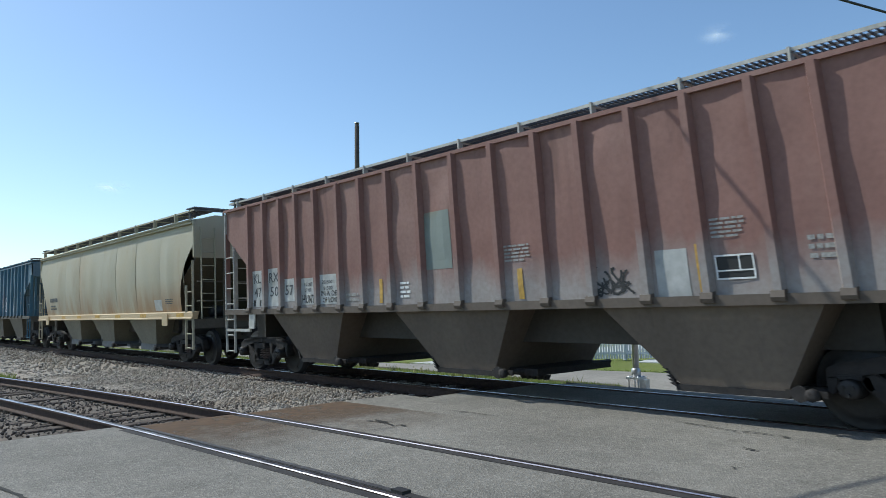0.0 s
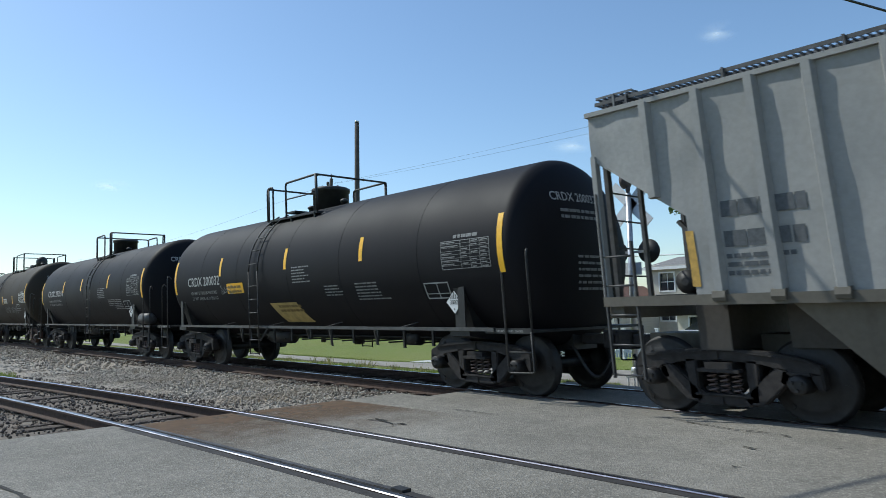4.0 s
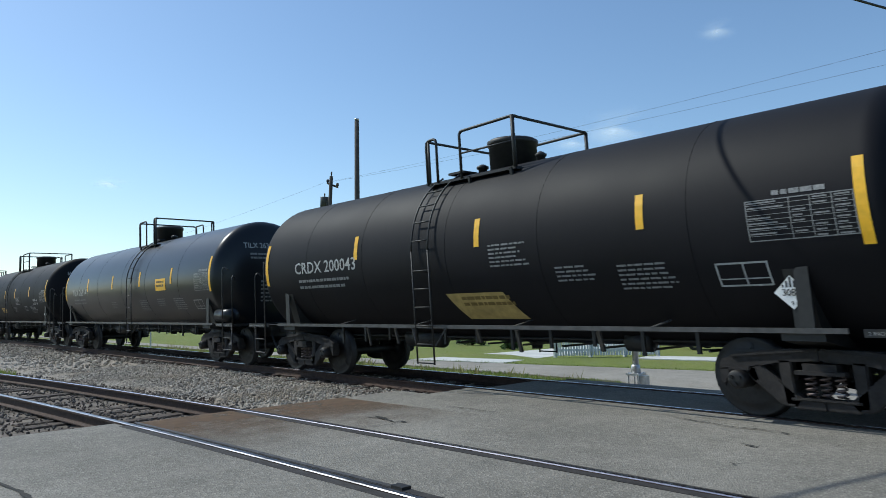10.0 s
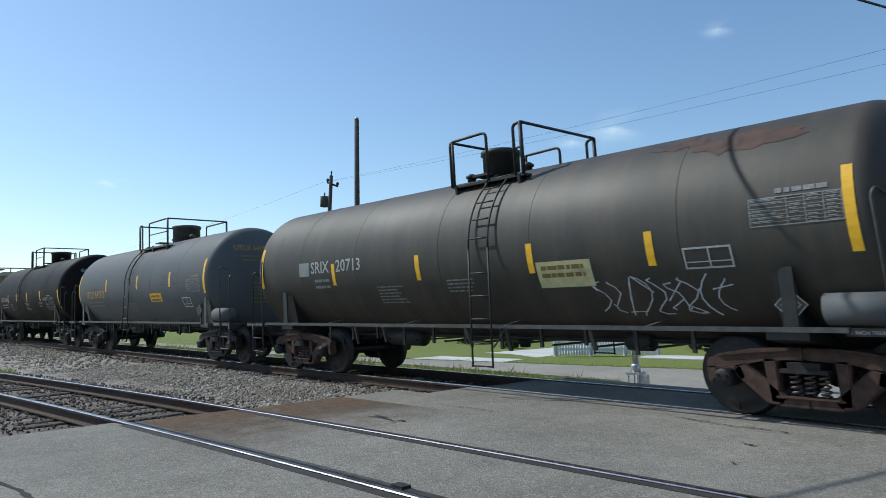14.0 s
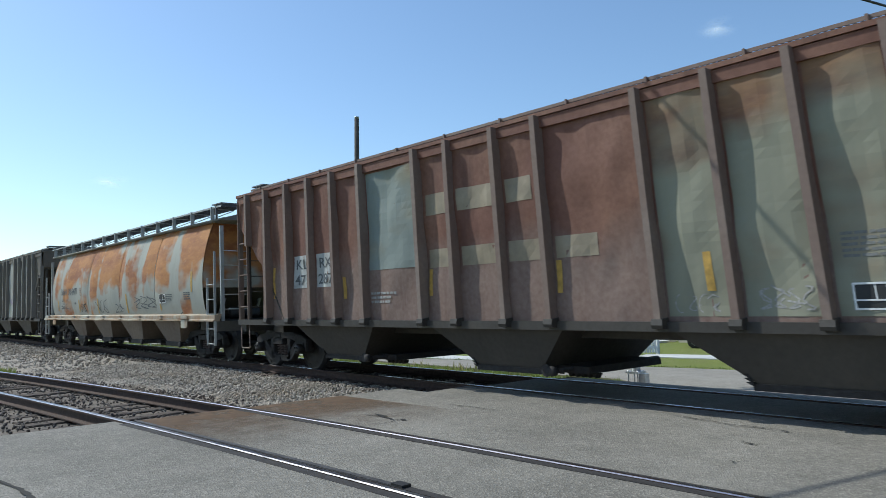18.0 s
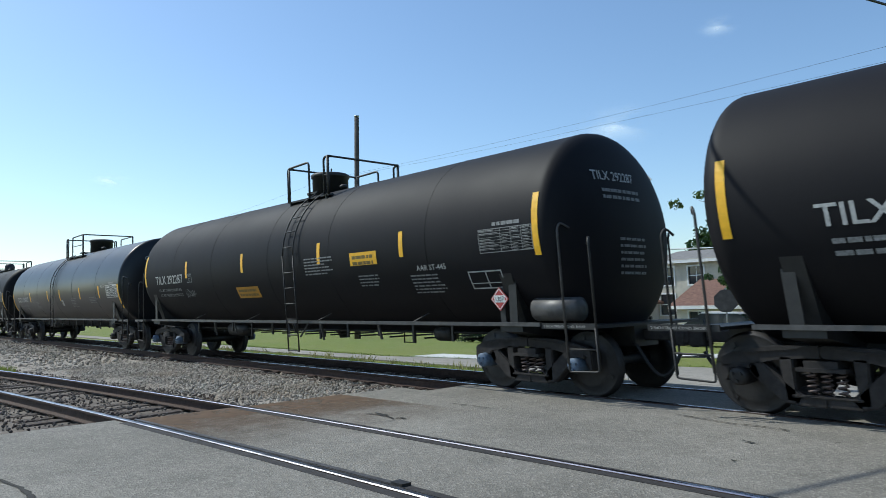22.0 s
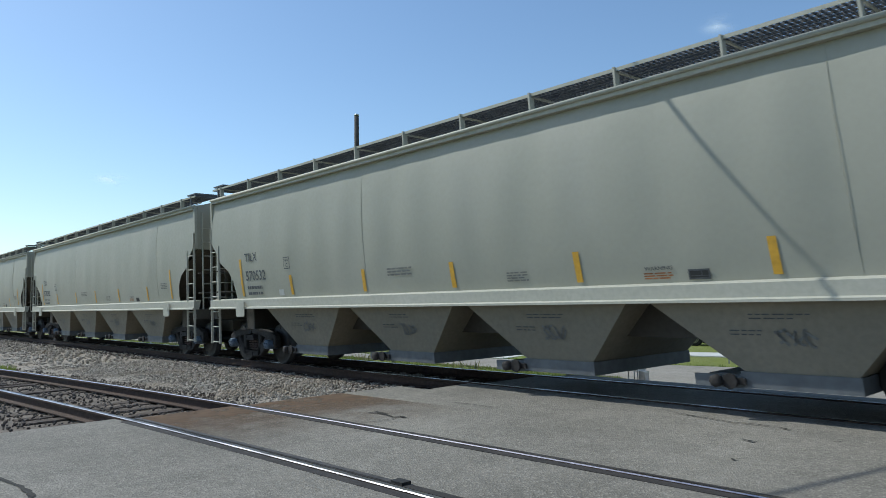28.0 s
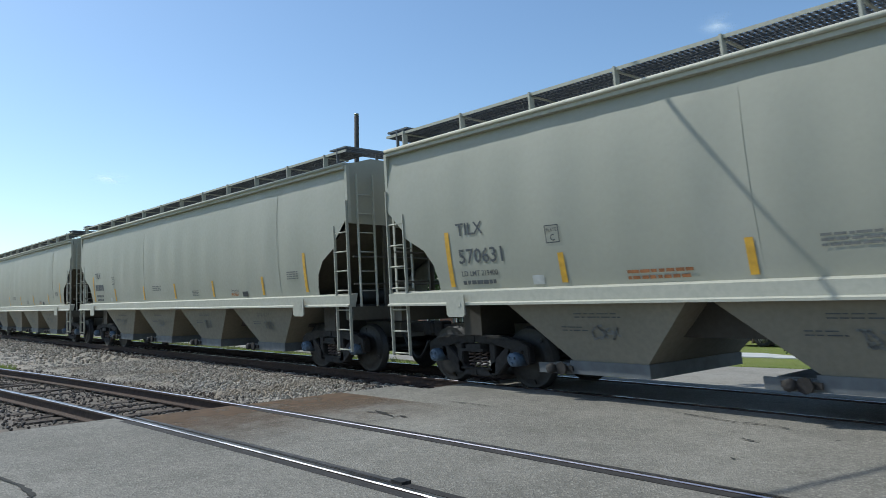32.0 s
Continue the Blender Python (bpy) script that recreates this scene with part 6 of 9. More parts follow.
def add_walkway(car, L, z, y0, y1, post_low, mat, post_mat, step=1.45, first=0.5):
    """Roof walkway of open grating on brackets, both sides."""
    for s in (-1, 1):
        bm = bmesh.new()
        a, b = sorted((y0 * s, y1 * s))
        n = 5
        for i in range(n + 1):
            y = a + (b - a) * i / n
            bar(bm, (-L, y, z), (L, y, z), 0.006, 0.03)
        x = -L
        while x < L:
            bar(bm, (x, a, z), (x, b, z), 0.006, 0.03)
            bar(bm, (x, a, z), (x + 0.06, b, z), 0.005, 0.024)
            x += 0.075
        part("walkway_grating", bm, mat, car)
        bm = bmesh.new()
        bar(bm, (-L, (y0 + 0.012) * s, z), (L, (y0 + 0.012) * s, z), 0.012, 0.045)
        part("walkway_edge", bm, post_mat, car)
        x = -L + first
        while x < L:
            bm = bmesh.new()
            bar(bm, (x, y0 * s, post_low), (x, y0 * s, z + 0.03), 0.1, 0.03)
            bar(bm, (x, y0 * s, z - 0.02), (x, y1 * s, z - 0.02), 0.03, 0.03)
            bar(bm, (x, y0 * s, post_low + 0.03), (x, y1 * s, z - 0.03), 0.02, 0.02)
            part("walkway_bracket", bm, post_mat, car)
            x += step
    for s in (-1, 1):
        bm = bmesh.new()
        for i in range(7):
            x = s * (L - 0.02 - 0.09 * i)
            bar(bm, (x, -y0, z + 0.08), (x, y0, z + 0.08), 0.008, 0.03)
        for i in range(24):
            y = -y0 + 2 * y0 * i / 23
            bar(bm, (s * (L - 0.02), y, z + 0.08), (s * (L - 0.58), y, z + 0.08), 0.006, 0.03)
        for y in (-y0, -0.5, 0.5, y0):
            bar(bm, (s * (L - 0.3), y, post_low), (s * (L - 0.3), y, z + 0.08), 0.05, 0.03)
        part("end_walkway", bm, mat, car)


def end_ladder(x, y, z0, z1, z2, wide, s):
    bm = bmesh.new()
    bar(bm, (x, y, z0), (x, y, z1), 0.055, 0.022)
    bar(bm, (x - wide * s, y, z0), (x - wide * s, y, z2), 0.055, 0.022)
    z = z0 + 0.04
    while z < z2:
        pipe(bm, [(x, y, z), (x - wide * s, y, z)], 0.014)
        z += 0.37
    return bm


def add_hopper_ends(car, spec, E):
    """Corner ladders, end posts, platforms, and the brake wheel."""
    h = spec["h"]
    top, trim = spec["eave"], spec["trim"]
    z0 = spec["sill"][0]
    for s in (-1, 1):
        h = spec["reach"][s]
        for y in (-1, 1):
            part("ladder", end_ladder(s * (E - 0.03), 1.52 * y, spec.get("ladder_low", 0.45), spec.get("ladder_top", 2.8), spec.get("ladder_in", 2.15), 0.44, s), trim, car)
            if spec.get("ladder_low"):
                bm = bmesh.new()
                u, v = s * (E - 0.05), s * (E - 0.45)
                pipe(bm, rounded([(u, 1.5 * y, 0.98), (u, 1.5 * y, 0.45), (v, 1.5 * y, 0.45), (v, 1.5 * y, 0.98)], 0.04), 0.013)
                part("stirrup_step", bm, trim, car)
        bm = bmesh.new()
        box(bm, *sorted((s * (h - 1.0), s * (h + 1.35))), -0.32, 0.32, 0.66, 0.96)
        dark = spec.get("end_mat", spec["under"])
        part("stub_sill", bm, dark, car)
        bm = bmesh.new()
        x = s * (E - 0.12)
        box(bm, *sorted((x - 0.12, x + 0.12)), -1.48, 1.48, z0 - 0.25, z0)
        part("end_sill", bm, dark, car)
        bm = bmesh.new()
        box(bm, *sorted((s * (h - 0.2), s * (h + 0.2))), -1.1, 1.1, 0.8, z0)
        part("bolster", bm, M["shaded_under"], car)
        bm = bmesh.new()
        if spec.get("slim_ends"):
            for y in (-1.32, -0.94):
                bar(bm, (s * (E + 0.05), y, z0), (s * (E + 0.05), y, top - 0.1), 0.022, 0.05)
            for i in range(int((top - z0 - 0.3) / 0.37)):
                pipe(bm, [(s * (E + 0.05), -1.32, z0 + 0.3 + 0.37 * i), (s * (E + 0.05), -0.94, z0 + 0.3 + 0.37 * i)], 0.013)
            part("end_ladder", bm, trim, car)
            bm = bmesh.new()
            for y in (-0.62, 0.62, 1.2):
                bar(bm, (s * (E - 0.08), y, z0), (s * (E - 0.08), y, 2.9), 0.07, 0.05)
            pipe(bm, [(s * (E - 0.04), -1.4, 2.24), (s * (E - 0.04), 1.4, 2.24)], 0.02)
            pipe(bm, [(s * (E - 0.04), -1.4, 1.72), (s * (E - 0.04), 1.4, 1.72)], 0.02)
            part("end_frame", bm, dark, car)
            bm = bmesh.new()
        for y in (() if spec.get("slim_ends") else (-0.55, 0.55)):
            bar(bm, (s * (E - 0.08), y, z0), (s * (E - 0.08), y, top - 0.1), 0.08, 0.05)
            bar(bm, (s * (h - 0.35), y, z0), (s * (h + 0.62), y * 0.9, 2.45), 0.08, 0.05)
        if not spec.get("slim_ends"):
            for y in (-1.3, 1.3):
                bar(bm, (s * (E - 0.08), y, z0), (s * (E - 0.08), y, top - 0.15), 0.09, 0.06)
            for i in range(int((top - z0 - 0.4) / 0.37)):
                pipe(bm, [(s * (E - 0.03), -1.3, z0 + 0.3 + 0.37 * i), (s * (E - 0.03), -0.55, z0 + 0.3 + 0.37 * i)], 0.013)
            part("end_frame", bm, spec["under"] if spec.get("dark_ends") else trim, car)
        bm = bmesh.new()
        lathe(bm, [(-0.45, 0.05), (-0.4, 0.16), (0.4, 0.16), (0.45, 0.05)], 12, "y", (s * (h + 0.55), -0.2, z0 + 0.2))
        part("air_reservoir", bm, M["black_steel"], car)
        bm = bmesh.new()
        box(bm, *sorted((s * (h + 0.3), s * (h + 0.85))), -0.9, 0.5, z0 - 0.02, z0 + 0.04)
        part("end_platform", bm, M["black_steel"], car)


def ribbed_hopper(spec):
    """A flat-sided hopper with outside ribs."""
    h, top, (z0, z1) = spec["h"], spec["eave"], spec["sill"]
    E, W = h + spec.get("over", 1.12), 1.5
    car = empty("hopper_car", spec["label"], "hopper car", "cars of the freight train")
    body, under, trim = spec["paint"], spec["under"], spec["trim"]
    cut = spec.get("cut_x", h - 0.05)
    zs = spec.get("slope", (2.38, 3.25))
    seed = 3.1 * spec["ribs"][0] + 7.3 * h
    deep = spec.get("dent", 0.03)

    def dent(x, z):
        """The side sheets are buckled between their ribs."""
        return deep * (noise.noise((x * 1.5 + seed, z * 1.1, seed)) + 0.5 * noise.noise((x * 3.7, z * 2.3 + seed, 1.7)) - (0.25 if deep > 0.04 else 0.0))
    bm = bmesh.new()
    prism(bm, [(-E, top), (-E, zs[1]), (-cut, zs[0]), (-cut, z0), (cut, z0), (cut, zs[0]), (E, zs[1]), (E, top)], "y", -W + 0.06, W)
    part("body", bm, body, car)
    stops = [-E] + [x for x in spec["ribs"] if abs(x) < E - 0.1] + [E]
    if not any(abs(abs(x) - cut) < 0.12 for x in stops):
        stops = sorted(stops + [-cut, cut])
    for a, b in zip(stops, stops[1:]):
        bm = bmesh.new()
        m, n, rows = max(2, int((b - a) / 0.1)), 18, []
        for i in range(m + 1):
            x = a + (b - a) * i / m
            mid = abs((a + b) / 2)
            lo = z0 if mid < cut else zs[0] + (max(cut, abs(x)) - cut) * (zs[1] - zs[0]) / (E - cut)
            rows.append([bm.verts.new((x, -W - dent(x, lo + (top - lo) * k / n), lo + (top - lo) * k / n)) for k in range(n + 1)])
        for p, q in zip(rows, rows[1:]):
            for k in range(n):
                bm.faces.new((p[k], q[k], q[k + 1], p[k + 1])).smooth = True
        part("side_panel", bm, body, car)
    bm = bmesh.new()
    prism(bm, [(-W - 0.05, top - 0.05), (W + 0.05, top - 0.05), (W + 0.05, top + 0.01), (0.8, top + 0.06), (-0.8, top + 0.06), (-W - 0.05, top + 0.01)], "x", -E - 0.02, E + 0.02)
    part("roof", bm, spec.get("roof", body), car)
    bm = bmesh.new()
    box(bm, -E + 0.6, E - 0.6, -0.42, 0.42, top + 0.05, top + 0.2)
    part("hatch_cover", bm, spec.get("roof", body), car)
    for s in (-1, 1):
        bm = bmesh.new()
        box(bm, -E, E, *sorted((W * s, (W + 0.055) * s)), z0 - 0.10, z0 + 0.02)
        part("side_sill", bm, spec.get("sill_mat", under), car)
        if spec.get("chord"):
            bm = bmesh.new()
            box(bm, -E, E, *sorted((W * s, (W + 0.03) * s)), top - 0.06 - spec["chord"], top - 0.06)
            part("top_chord", bm, body, car)
        for x in spec["ribs"]:
            bm = bmesh.new()
            lo = z0 + 0.02 if abs(x) < cut else zs[0] + (abs(x) - cut) * (zs[1] - zs[0]) / (E - cut)
            d, b = W + spec.get("rib_depth", 0.085), spec.get("rib_base", 0.08)
            prism(bm, [(x - b - 0.005, (W - 0.06) * s), (x - b, W * s), (x - 0.045, d * s), (x + 0.045, d * s), (x + b, W * s), (x + b + 0.005, (W - 0.06) * s)], "z", lo, top - 0.04)
            part("rib", bm, spec.get("rib_mat", body), car)
            if s < 0 and abs(x) < cut:
                bm = bmesh.new()
                prism(bm, [(-d - 0.012, z0 - 0.06), (-d - 0.03, z0 - 0.02), (-d - 0.012, z0 + 0.05), (-W, z0 + 0.07), (-W, z0 - 0.07)], "x", x - 0.075, x + 0.075)
                part("rib_foot", bm, spec.get("sill_mat", under), car)
    for s in (-1, 1):
        for y in (-W, W):
            bm = bmesh.new()
            bar(bm, (s * (E - 0.03), y * 0.985, z0), (s * (E - 0.03), y * 0.985, zs[1] + 0.05), 0.10, 0.07)
            part("corner_post", bm, spec.get("rib_mat", body), car)
        bm = bmesh.new()
        prism(bm, [(s * (E - 0.02), zs[1]), (s * (cut - 0.02), zs[0]), (s * (cut - 0.9), z0), (s * (cut - 0.94), z0), (s * (cut - 0.06), zs[0])], "y", -W + 0.02, W - 0.02)
        part("slope_sheet", bm, spec.get("slope_mat", under), car)
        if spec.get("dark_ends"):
            # dark sheet added inside the end in place of the shade there
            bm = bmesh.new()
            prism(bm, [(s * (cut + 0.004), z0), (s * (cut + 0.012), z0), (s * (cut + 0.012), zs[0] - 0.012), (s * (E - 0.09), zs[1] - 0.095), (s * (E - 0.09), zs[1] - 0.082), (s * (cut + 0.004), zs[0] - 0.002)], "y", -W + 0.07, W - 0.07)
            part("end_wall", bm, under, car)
    low = spec.get("low", 0.4)
    mid = spec.get("bay_mid", 0.1)
    add_bays(car, mid - 6.5, mid + 6.5, 3, z0 - 0.08, low, 1.44, under, M["truck_steel"], 0.62, low - 0.12, spec.get("tuck", 0.86), spec.get("bay_gap", 0.8))
    add_walkway(car, E - 0.1, top + spec.get("walk", 0.2), spec.get("walk_y", 1.2), 0.55, top, M["grating"], trim, 1.3)
    for s in (-1, 1):
        add_truck(car, spec["reach"][s] * s, spec.get("truck", "truck_steel"))
    add_ends(car, spec["reach"], 2.03)
    add_hopper_ends(car, spec, E)

    def side(x, z, lift=0.01):
        return (x, -W - dent(x, z) - 0.003 - lift, z)
    if spec.get("cage"):
        # pale step rails of the end platforms
        for s in (-1, 1):
            for z in (z0 - 0.02, 0.98):
                bm = bmesh.new()
                bar(bm, (s * cut, -W - 0.01, z), (s * E, -W - 0.01, z), 0.05, 0.10 if z > 1 else 0.06)
                part("step_rail", bm, trim, car)
            bm = bmesh.new()
            prism(bm, [(s * (cut - 0.02), z0 - 0.04), (s * (cut + 0.02), z0 - 0.42), (s * (cut - 0.24), z0 - 0.42), (s * (cut - 0.3), z0 - 0.04)], "y", -W - 0.05, -W - 0.02)
            part("jacking_plate", bm, trim, car)
    marks(car, spec, side)
    return car


def marks(car, spec, side):
    """Paint patches, stripes, stencils, boxes and graffiti on the watched side."""
    def at(lift):
        return lambda a, b: side(a, b, lift * 0.4)
    for x0, x1, z0, z1, mat in spec.get("patches", ()):
        Sheet(at(0.004)).quad(x0, x1, z0, z1).make("paint_patch", M[mat], car, "repainted patch of a different shade")
    for x, z0, z1 in spec.get("stripes", ()):
        Sheet(at(0.014)).quad(x - 0.05, x + 0.05, z0, z1).make("reflective_stripe", M[spec.get("stripe_mat", "dull_yellow")], car, "yellow reflective stripe")
    for word, x0, x1, z, cap, mat in spec.get("words", ()):
        Sheet(at(0.016)).word(word, cap / 0.7, x0, z, fit=x1 - x0).make("lettering", M[mat], car, "stencilled lettering")
    for i, (x0, x1, z, n, size, mat) in enumerate(spec.get("bars", ())):
        tagged(Sheet(at(0.016)).bars(x0, z, x1 - x0, n, size, size * 0.9, i + 3, 0.25).make("small_writing", M[mat], car), kind="stuff")
    for x0, x1, z0, z1, mat, fill in spec.get("boxes", ()):
        w, h = x1 - x0, z1 - z0
        if fill:
            Sheet(at(0.012)).quad(x0, x1, z0, z1).make("stencil_ground", M[fill], car)
        Sheet(at(0.017)).ring(x0, x1, z0, z1, 0.02).quad(x0 + w * 0.6, x0 + w * 0.64, z0 + h * 0.35, z1).quad(x0, x1, z0 + h * 0.33, z0 + h * 0.39).make("stencil_box", M[mat], car, "framed stencil box")
    for x0, x1, z0, z1 in spec.get("rings", ()):
        Sheet(at(0.016)).ring(x0, x1, z0, z1, 0.014).make("stencil_box", M["grey_ink"], car, "framed clearance letter")
    for i, (x0, x1, z0, z1, n, w, mat) in enumerate(spec.get("scrawl", ())):
        tagged(Sheet(at(0.011 + 0.001 * i)).scribble(x0, x1, z0, z1, w, i + int(abs(x0) * 50), n).make("graffiti", M[mat], car, "spray-painted graffiti scrawl"), kind="stuff")
    for i, (x, z, rx, rz, mat) in enumerate(spec.get("blobs", ())):
        Sheet(at(0.0055 + 0.0004 * i)).blob(x, z, rx, rz, i, 20, 0.16).make("graffiti", M[mat], car, "spray-painted graffiti shape")
    if spec.get("emblem"):
        e = spec["emblem"]

        def at(lift):
            return lambda a, b: side(a, b, lift * 0.5)
        panel = Sheet(at(0.006)).quad(e - 2.45, e + 2.45, 2.19, 3.58).make("emblem_panel", M["teal"], car, "glossy teal company panel")
        sh = Sheet(at(0.009)).blob(e - 1.3, 2.91, 0.47, 0.52, 1, 24, 0.03)
        sh.make("emblem_shape", M["white"], panel, "white round emblem")
        sh = Sheet(at(0.012)).blob(e - 1.2, 2.98, 0.3, 0.34, 2, 20, 0.1)
        sh.make("emblem_shape", M["teal"], panel)
        sh = Sheet(at(0.015)).blob(e - 1.02, 2.86, 0.26, 0.2, 3, 20, 0.2)
        sh.make("emblem_shape", M["white"], panel)
        for x0, x1, z0, z1 in ((-0.45, 1.72, 2.86, 3.08), (-0.45, 1.25, 2.43, 2.65)):
            Sheet(at(0.010)).quad(e + x0, e + x1, z0, z1).make("emblem_bar", M["white"], panel)


# the outline of the cut-away above the trucks: from the end, height, to the end, height
NOTCH = ((0, 2.98, 0.06, 2.94), (0.06, 2.94, 0.42, 2.6), (0.42, 2.6, 0.5, 2.44), (0.5, 2.44, 0.95, 2.2), (0.95, 2.2, 1.15, 1.95), (1.15, 1.95, 1.22, 1.68), (1.22, 1.68, 1.23, 1.5))


def round_hopper(spec):
    """A hopper with smooth bulging sides."""
    h, top, (z0, z1) = spec["h"], spec["eave"], spec["sill"]
    E = h + spec.get("over", 1.5)
    car = empty("hopper_car", spec["label"], "hopper car", "cars of the freight train")
    body, under, trim = spec["paint"], spec["under"], spec["trim"]
    bulge, ybase, ytop = spec.get("bulge", 0.10), spec.get("ybase", 1.42), spec.get("ytop", 1.44)

    def wall(z):
        s = min(1, max(0, (z - z1) / (top - z1)))
        return ybase + (ytop - ybase) * s + bulge * math.sin(math.pi * min(1, s * 1.0)) ** 0.8

    def low_edge(x):
        """The lower edge of the side sheet, cut away above the trucks."""
        d = E - abs(x)
        if not spec.get("cut", True):
            return z1
        for a, za, b, zb in spec.get("notch", NOTCH):
            if d <= b:
                return za + (zb - za) * (d - a) / (b - a)
        return z1

    side_end = E - spec.get("inset", 0.0)
    joints = [k * (side_end - 1.2) for k in spec.get("seams", (-0.82, -0.58, -0.3, 0.0, 0.3, 0.58, 0.82))]

    def pillow(x):
        """Each panel swells a little between its joints."""
        stops = [-side_end] + joints + [side_end]
        ease = max(0.0, min(1.0, (side_end - 1.3 - abs(x)) / 0.5))
        for a, b in zip(stops, stops[1:]):
            if a <= x <= b:
                return ease * (spec.get("swell", 0.03) * math.sin(math.pi * (x - a) / (b - a)) + 0.016 * noise.noise((x * 1.15, h, 0.5)) + 0.008 * math.sin(6.0 * x))
        return 0.0
    fill = {round(a + (b - a) * i / 18, 3) for a, b in zip([1.3 - side_end] + joints, joints + [side_end - 1.3]) for i in range(19)}
    xs = sorted(fill | {round(s * v, 3) for s in (-1, 1) for v in [side_end - d for d in (0, 0.06, 0.25, 0.42, 0.5, 0.62, 0.72, 0.8, 0.86, 0.91, 0.95, 0.98, 1.0, 1.08, 1.15, 1.19, 1.22, 1.23)]})
    n = 12
    for s in (-1, 1):
        bm = bmesh.new()
        cols = []
        for x in xs:
            lo = low_edge(x)
            cols.append([bm.verts.new((x, s * (wall(lo + (top - lo) * i / n) + pillow(x) * math.sin(math.pi * i / n)), lo + (top - lo) * i / n)) for i in range(n + 1)])
        for a, b in zip(cols, cols[1:]):
            for i in range(n):
                f = bm.faces.new((a[i], b[i], b[i + 1], a[i + 1]))
                f.smooth = True
        part("side_sheet", bm, body, car)
    # panel joints as thin raised seams
    for x in joints:
        for s in (-1, 1):
            bm = bmesh.new()
            pts = [(x, s * (wall(z1 + (top - z1) * i / n) - 0.003), z1 + (top - z1) * i / n) for i in range(n + 1)]
            pipe(bm, pts, spec.get("seam_r", 0.006), 4)
            part("panel_seam", bm, spec.get("seam_mat", body), car)
    # roof with its eave lip
    bm = bmesh.new()
    lip = spec.get("lip", 0.1)
    roof_in = 0.07 if spec.get("slim_ends") else 0.0
    prism(bm, [(-ytop - 0.09, top), (-ytop - 0.09, top + lip), (-0.9, top + lip + 0.11), (0.9, top + lip + 0.11), (ytop + 0.09, top + lip), (ytop + 0.09, top)], "x", -E + roof_in, E - roof_in)
    part("roof", bm, spec.get("roof", trim), car)
    for s in (-1, 1):
        bm = bmesh.new()
        pipe(bm, [(-E + roof_in, (ytop + 0.1) * s, top + lip - 0.015), (E - roof_in, (ytop + 0.1) * s, top + lip - 0.015)], 0.032, 8)
        part("eave_pipe", bm, spec.get("roof", trim), car)
    for i in range(spec.get("hatches", 10)):
        x = (-0.85 + 1.7 * i / (spec.get("hatches", 10) - 1)) * h
        bm = bmesh.new()
        box(bm, x - 0.5, x + 0.5, -0.32, 0.32, top + lip + 0.08, top + lip + 0.2)
        part("hatch_cover", bm, spec.get("roof", trim), car)
    for s in (-1, 1):
        bm = bmesh.new()
        y = 1.5 * s
        prism(bm, [(y, z1), (y + 0.05 * s, z1 - 0.02), (y + 0.05 * s, z0 + 0.05), (y + 0.09 * s, z0 + 0.03), (y + 0.09 * s, z0), (y - 0.08 * s, z0), (y - 0.14 * s, z1 + 0.02)], "x", -E, E)
        part("side_sill", bm, spec.get("sill_mat", trim), car)
        for e in (-1, 1):
            bm = bmesh.new()
            x = e * (E - 1.75)
            prism(bm, [(x - 0.2, z0 + 0.16), (x + 0.2, z0 + 0.16), (x + 0.2, z0 - 0.14), (x + 0.16, z0 - 0.18), (x - 0.16, z0 - 0.18), (x - 0.2, z0 - 0.14)], "y", 1.61 * s - 0.012, 1.61 * s + 0.012)
            lathe(bm, [(1.60 * s - 0.03, 0.05), (1.60 * s + 0.03, 0.05)], 10, "y", (x + 0.08, 0, z0 + 0.02))
            part("jacking_plate", bm, spec.get("sill_mat", trim), car)
    if spec.get("sill_pipe"):
        bm = bmesh.new()
        pipe(bm, [(-E + 0.3, -1.63, z0 + 0.06), (E - 1.5, -1.63, z0 + 0.06)], 0.016, 6)
        part("sill_pipe", bm, spec.get("sill_mat", trim), car)
        for i in range(9):
            x = -E + 0.9 + (2 * E - 2.6) * i / 8
            bm = bmesh.new()
            prism(bm, [(x - 0.09, z0 + 0.04), (x + 0.09, z0 + 0.04), (x + 0.02, z1 - 0.02), (x - 0.02, z1 - 0.02)], "y", -1.62, -1.54)
            part("pipe_bracket", bm, spec.get("sill_mat", trim), car)
    for x in spec.get("sill_marks", ()):
        bm = bmesh.new()
        box(bm, x - 0.25, x + 0.25, -1.556, -1.549, z0 + 0.06, z1 - 0.03)
        part("reflective_stripe", bm, M["dull_yellow"], car, "yellow reflective block")
    for s in (-1, 1):
        bm = bmesh.new()
        xe = s * (E - 0.14)
        ylo = [(-wall(2.95) + 0.03, 2.88), (-wall(3.4) + 0.03, 3.4), (-ytop + 0.02, top), (ytop - 0.02, top), (wall(3.4) - 0.03, 3.4), (wall(2.95) - 0.03, 2.88)]
        if spec.get("slim_ends"):
            xe = s * (E - 0.045)
            ylo[3:3] = [(-ytop + 0.02, top + lip), (-0.9, top + lip + 0.15), (0.9, top + lip + 0.15), (ytop - 0.02, top + lip)]
        if not spec.get("cut", True):
            ylo = [(-wall(z) + 0.02, z) for z in (z1 + 0.7, 2.3, 2.7, 3.1, top - 0.15, top)] + [(wall(z) - 0.02, z) for z in (top, top - 0.15, 3.1, 2.7, 2.3, z1 + 0.7)]
            xe = s * (side_end - 0.03)
        prism(bm, ylo, "x", xe - 0.02, xe + 0.02)
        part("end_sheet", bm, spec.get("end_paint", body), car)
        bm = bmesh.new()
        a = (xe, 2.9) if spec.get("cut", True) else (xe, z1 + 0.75)
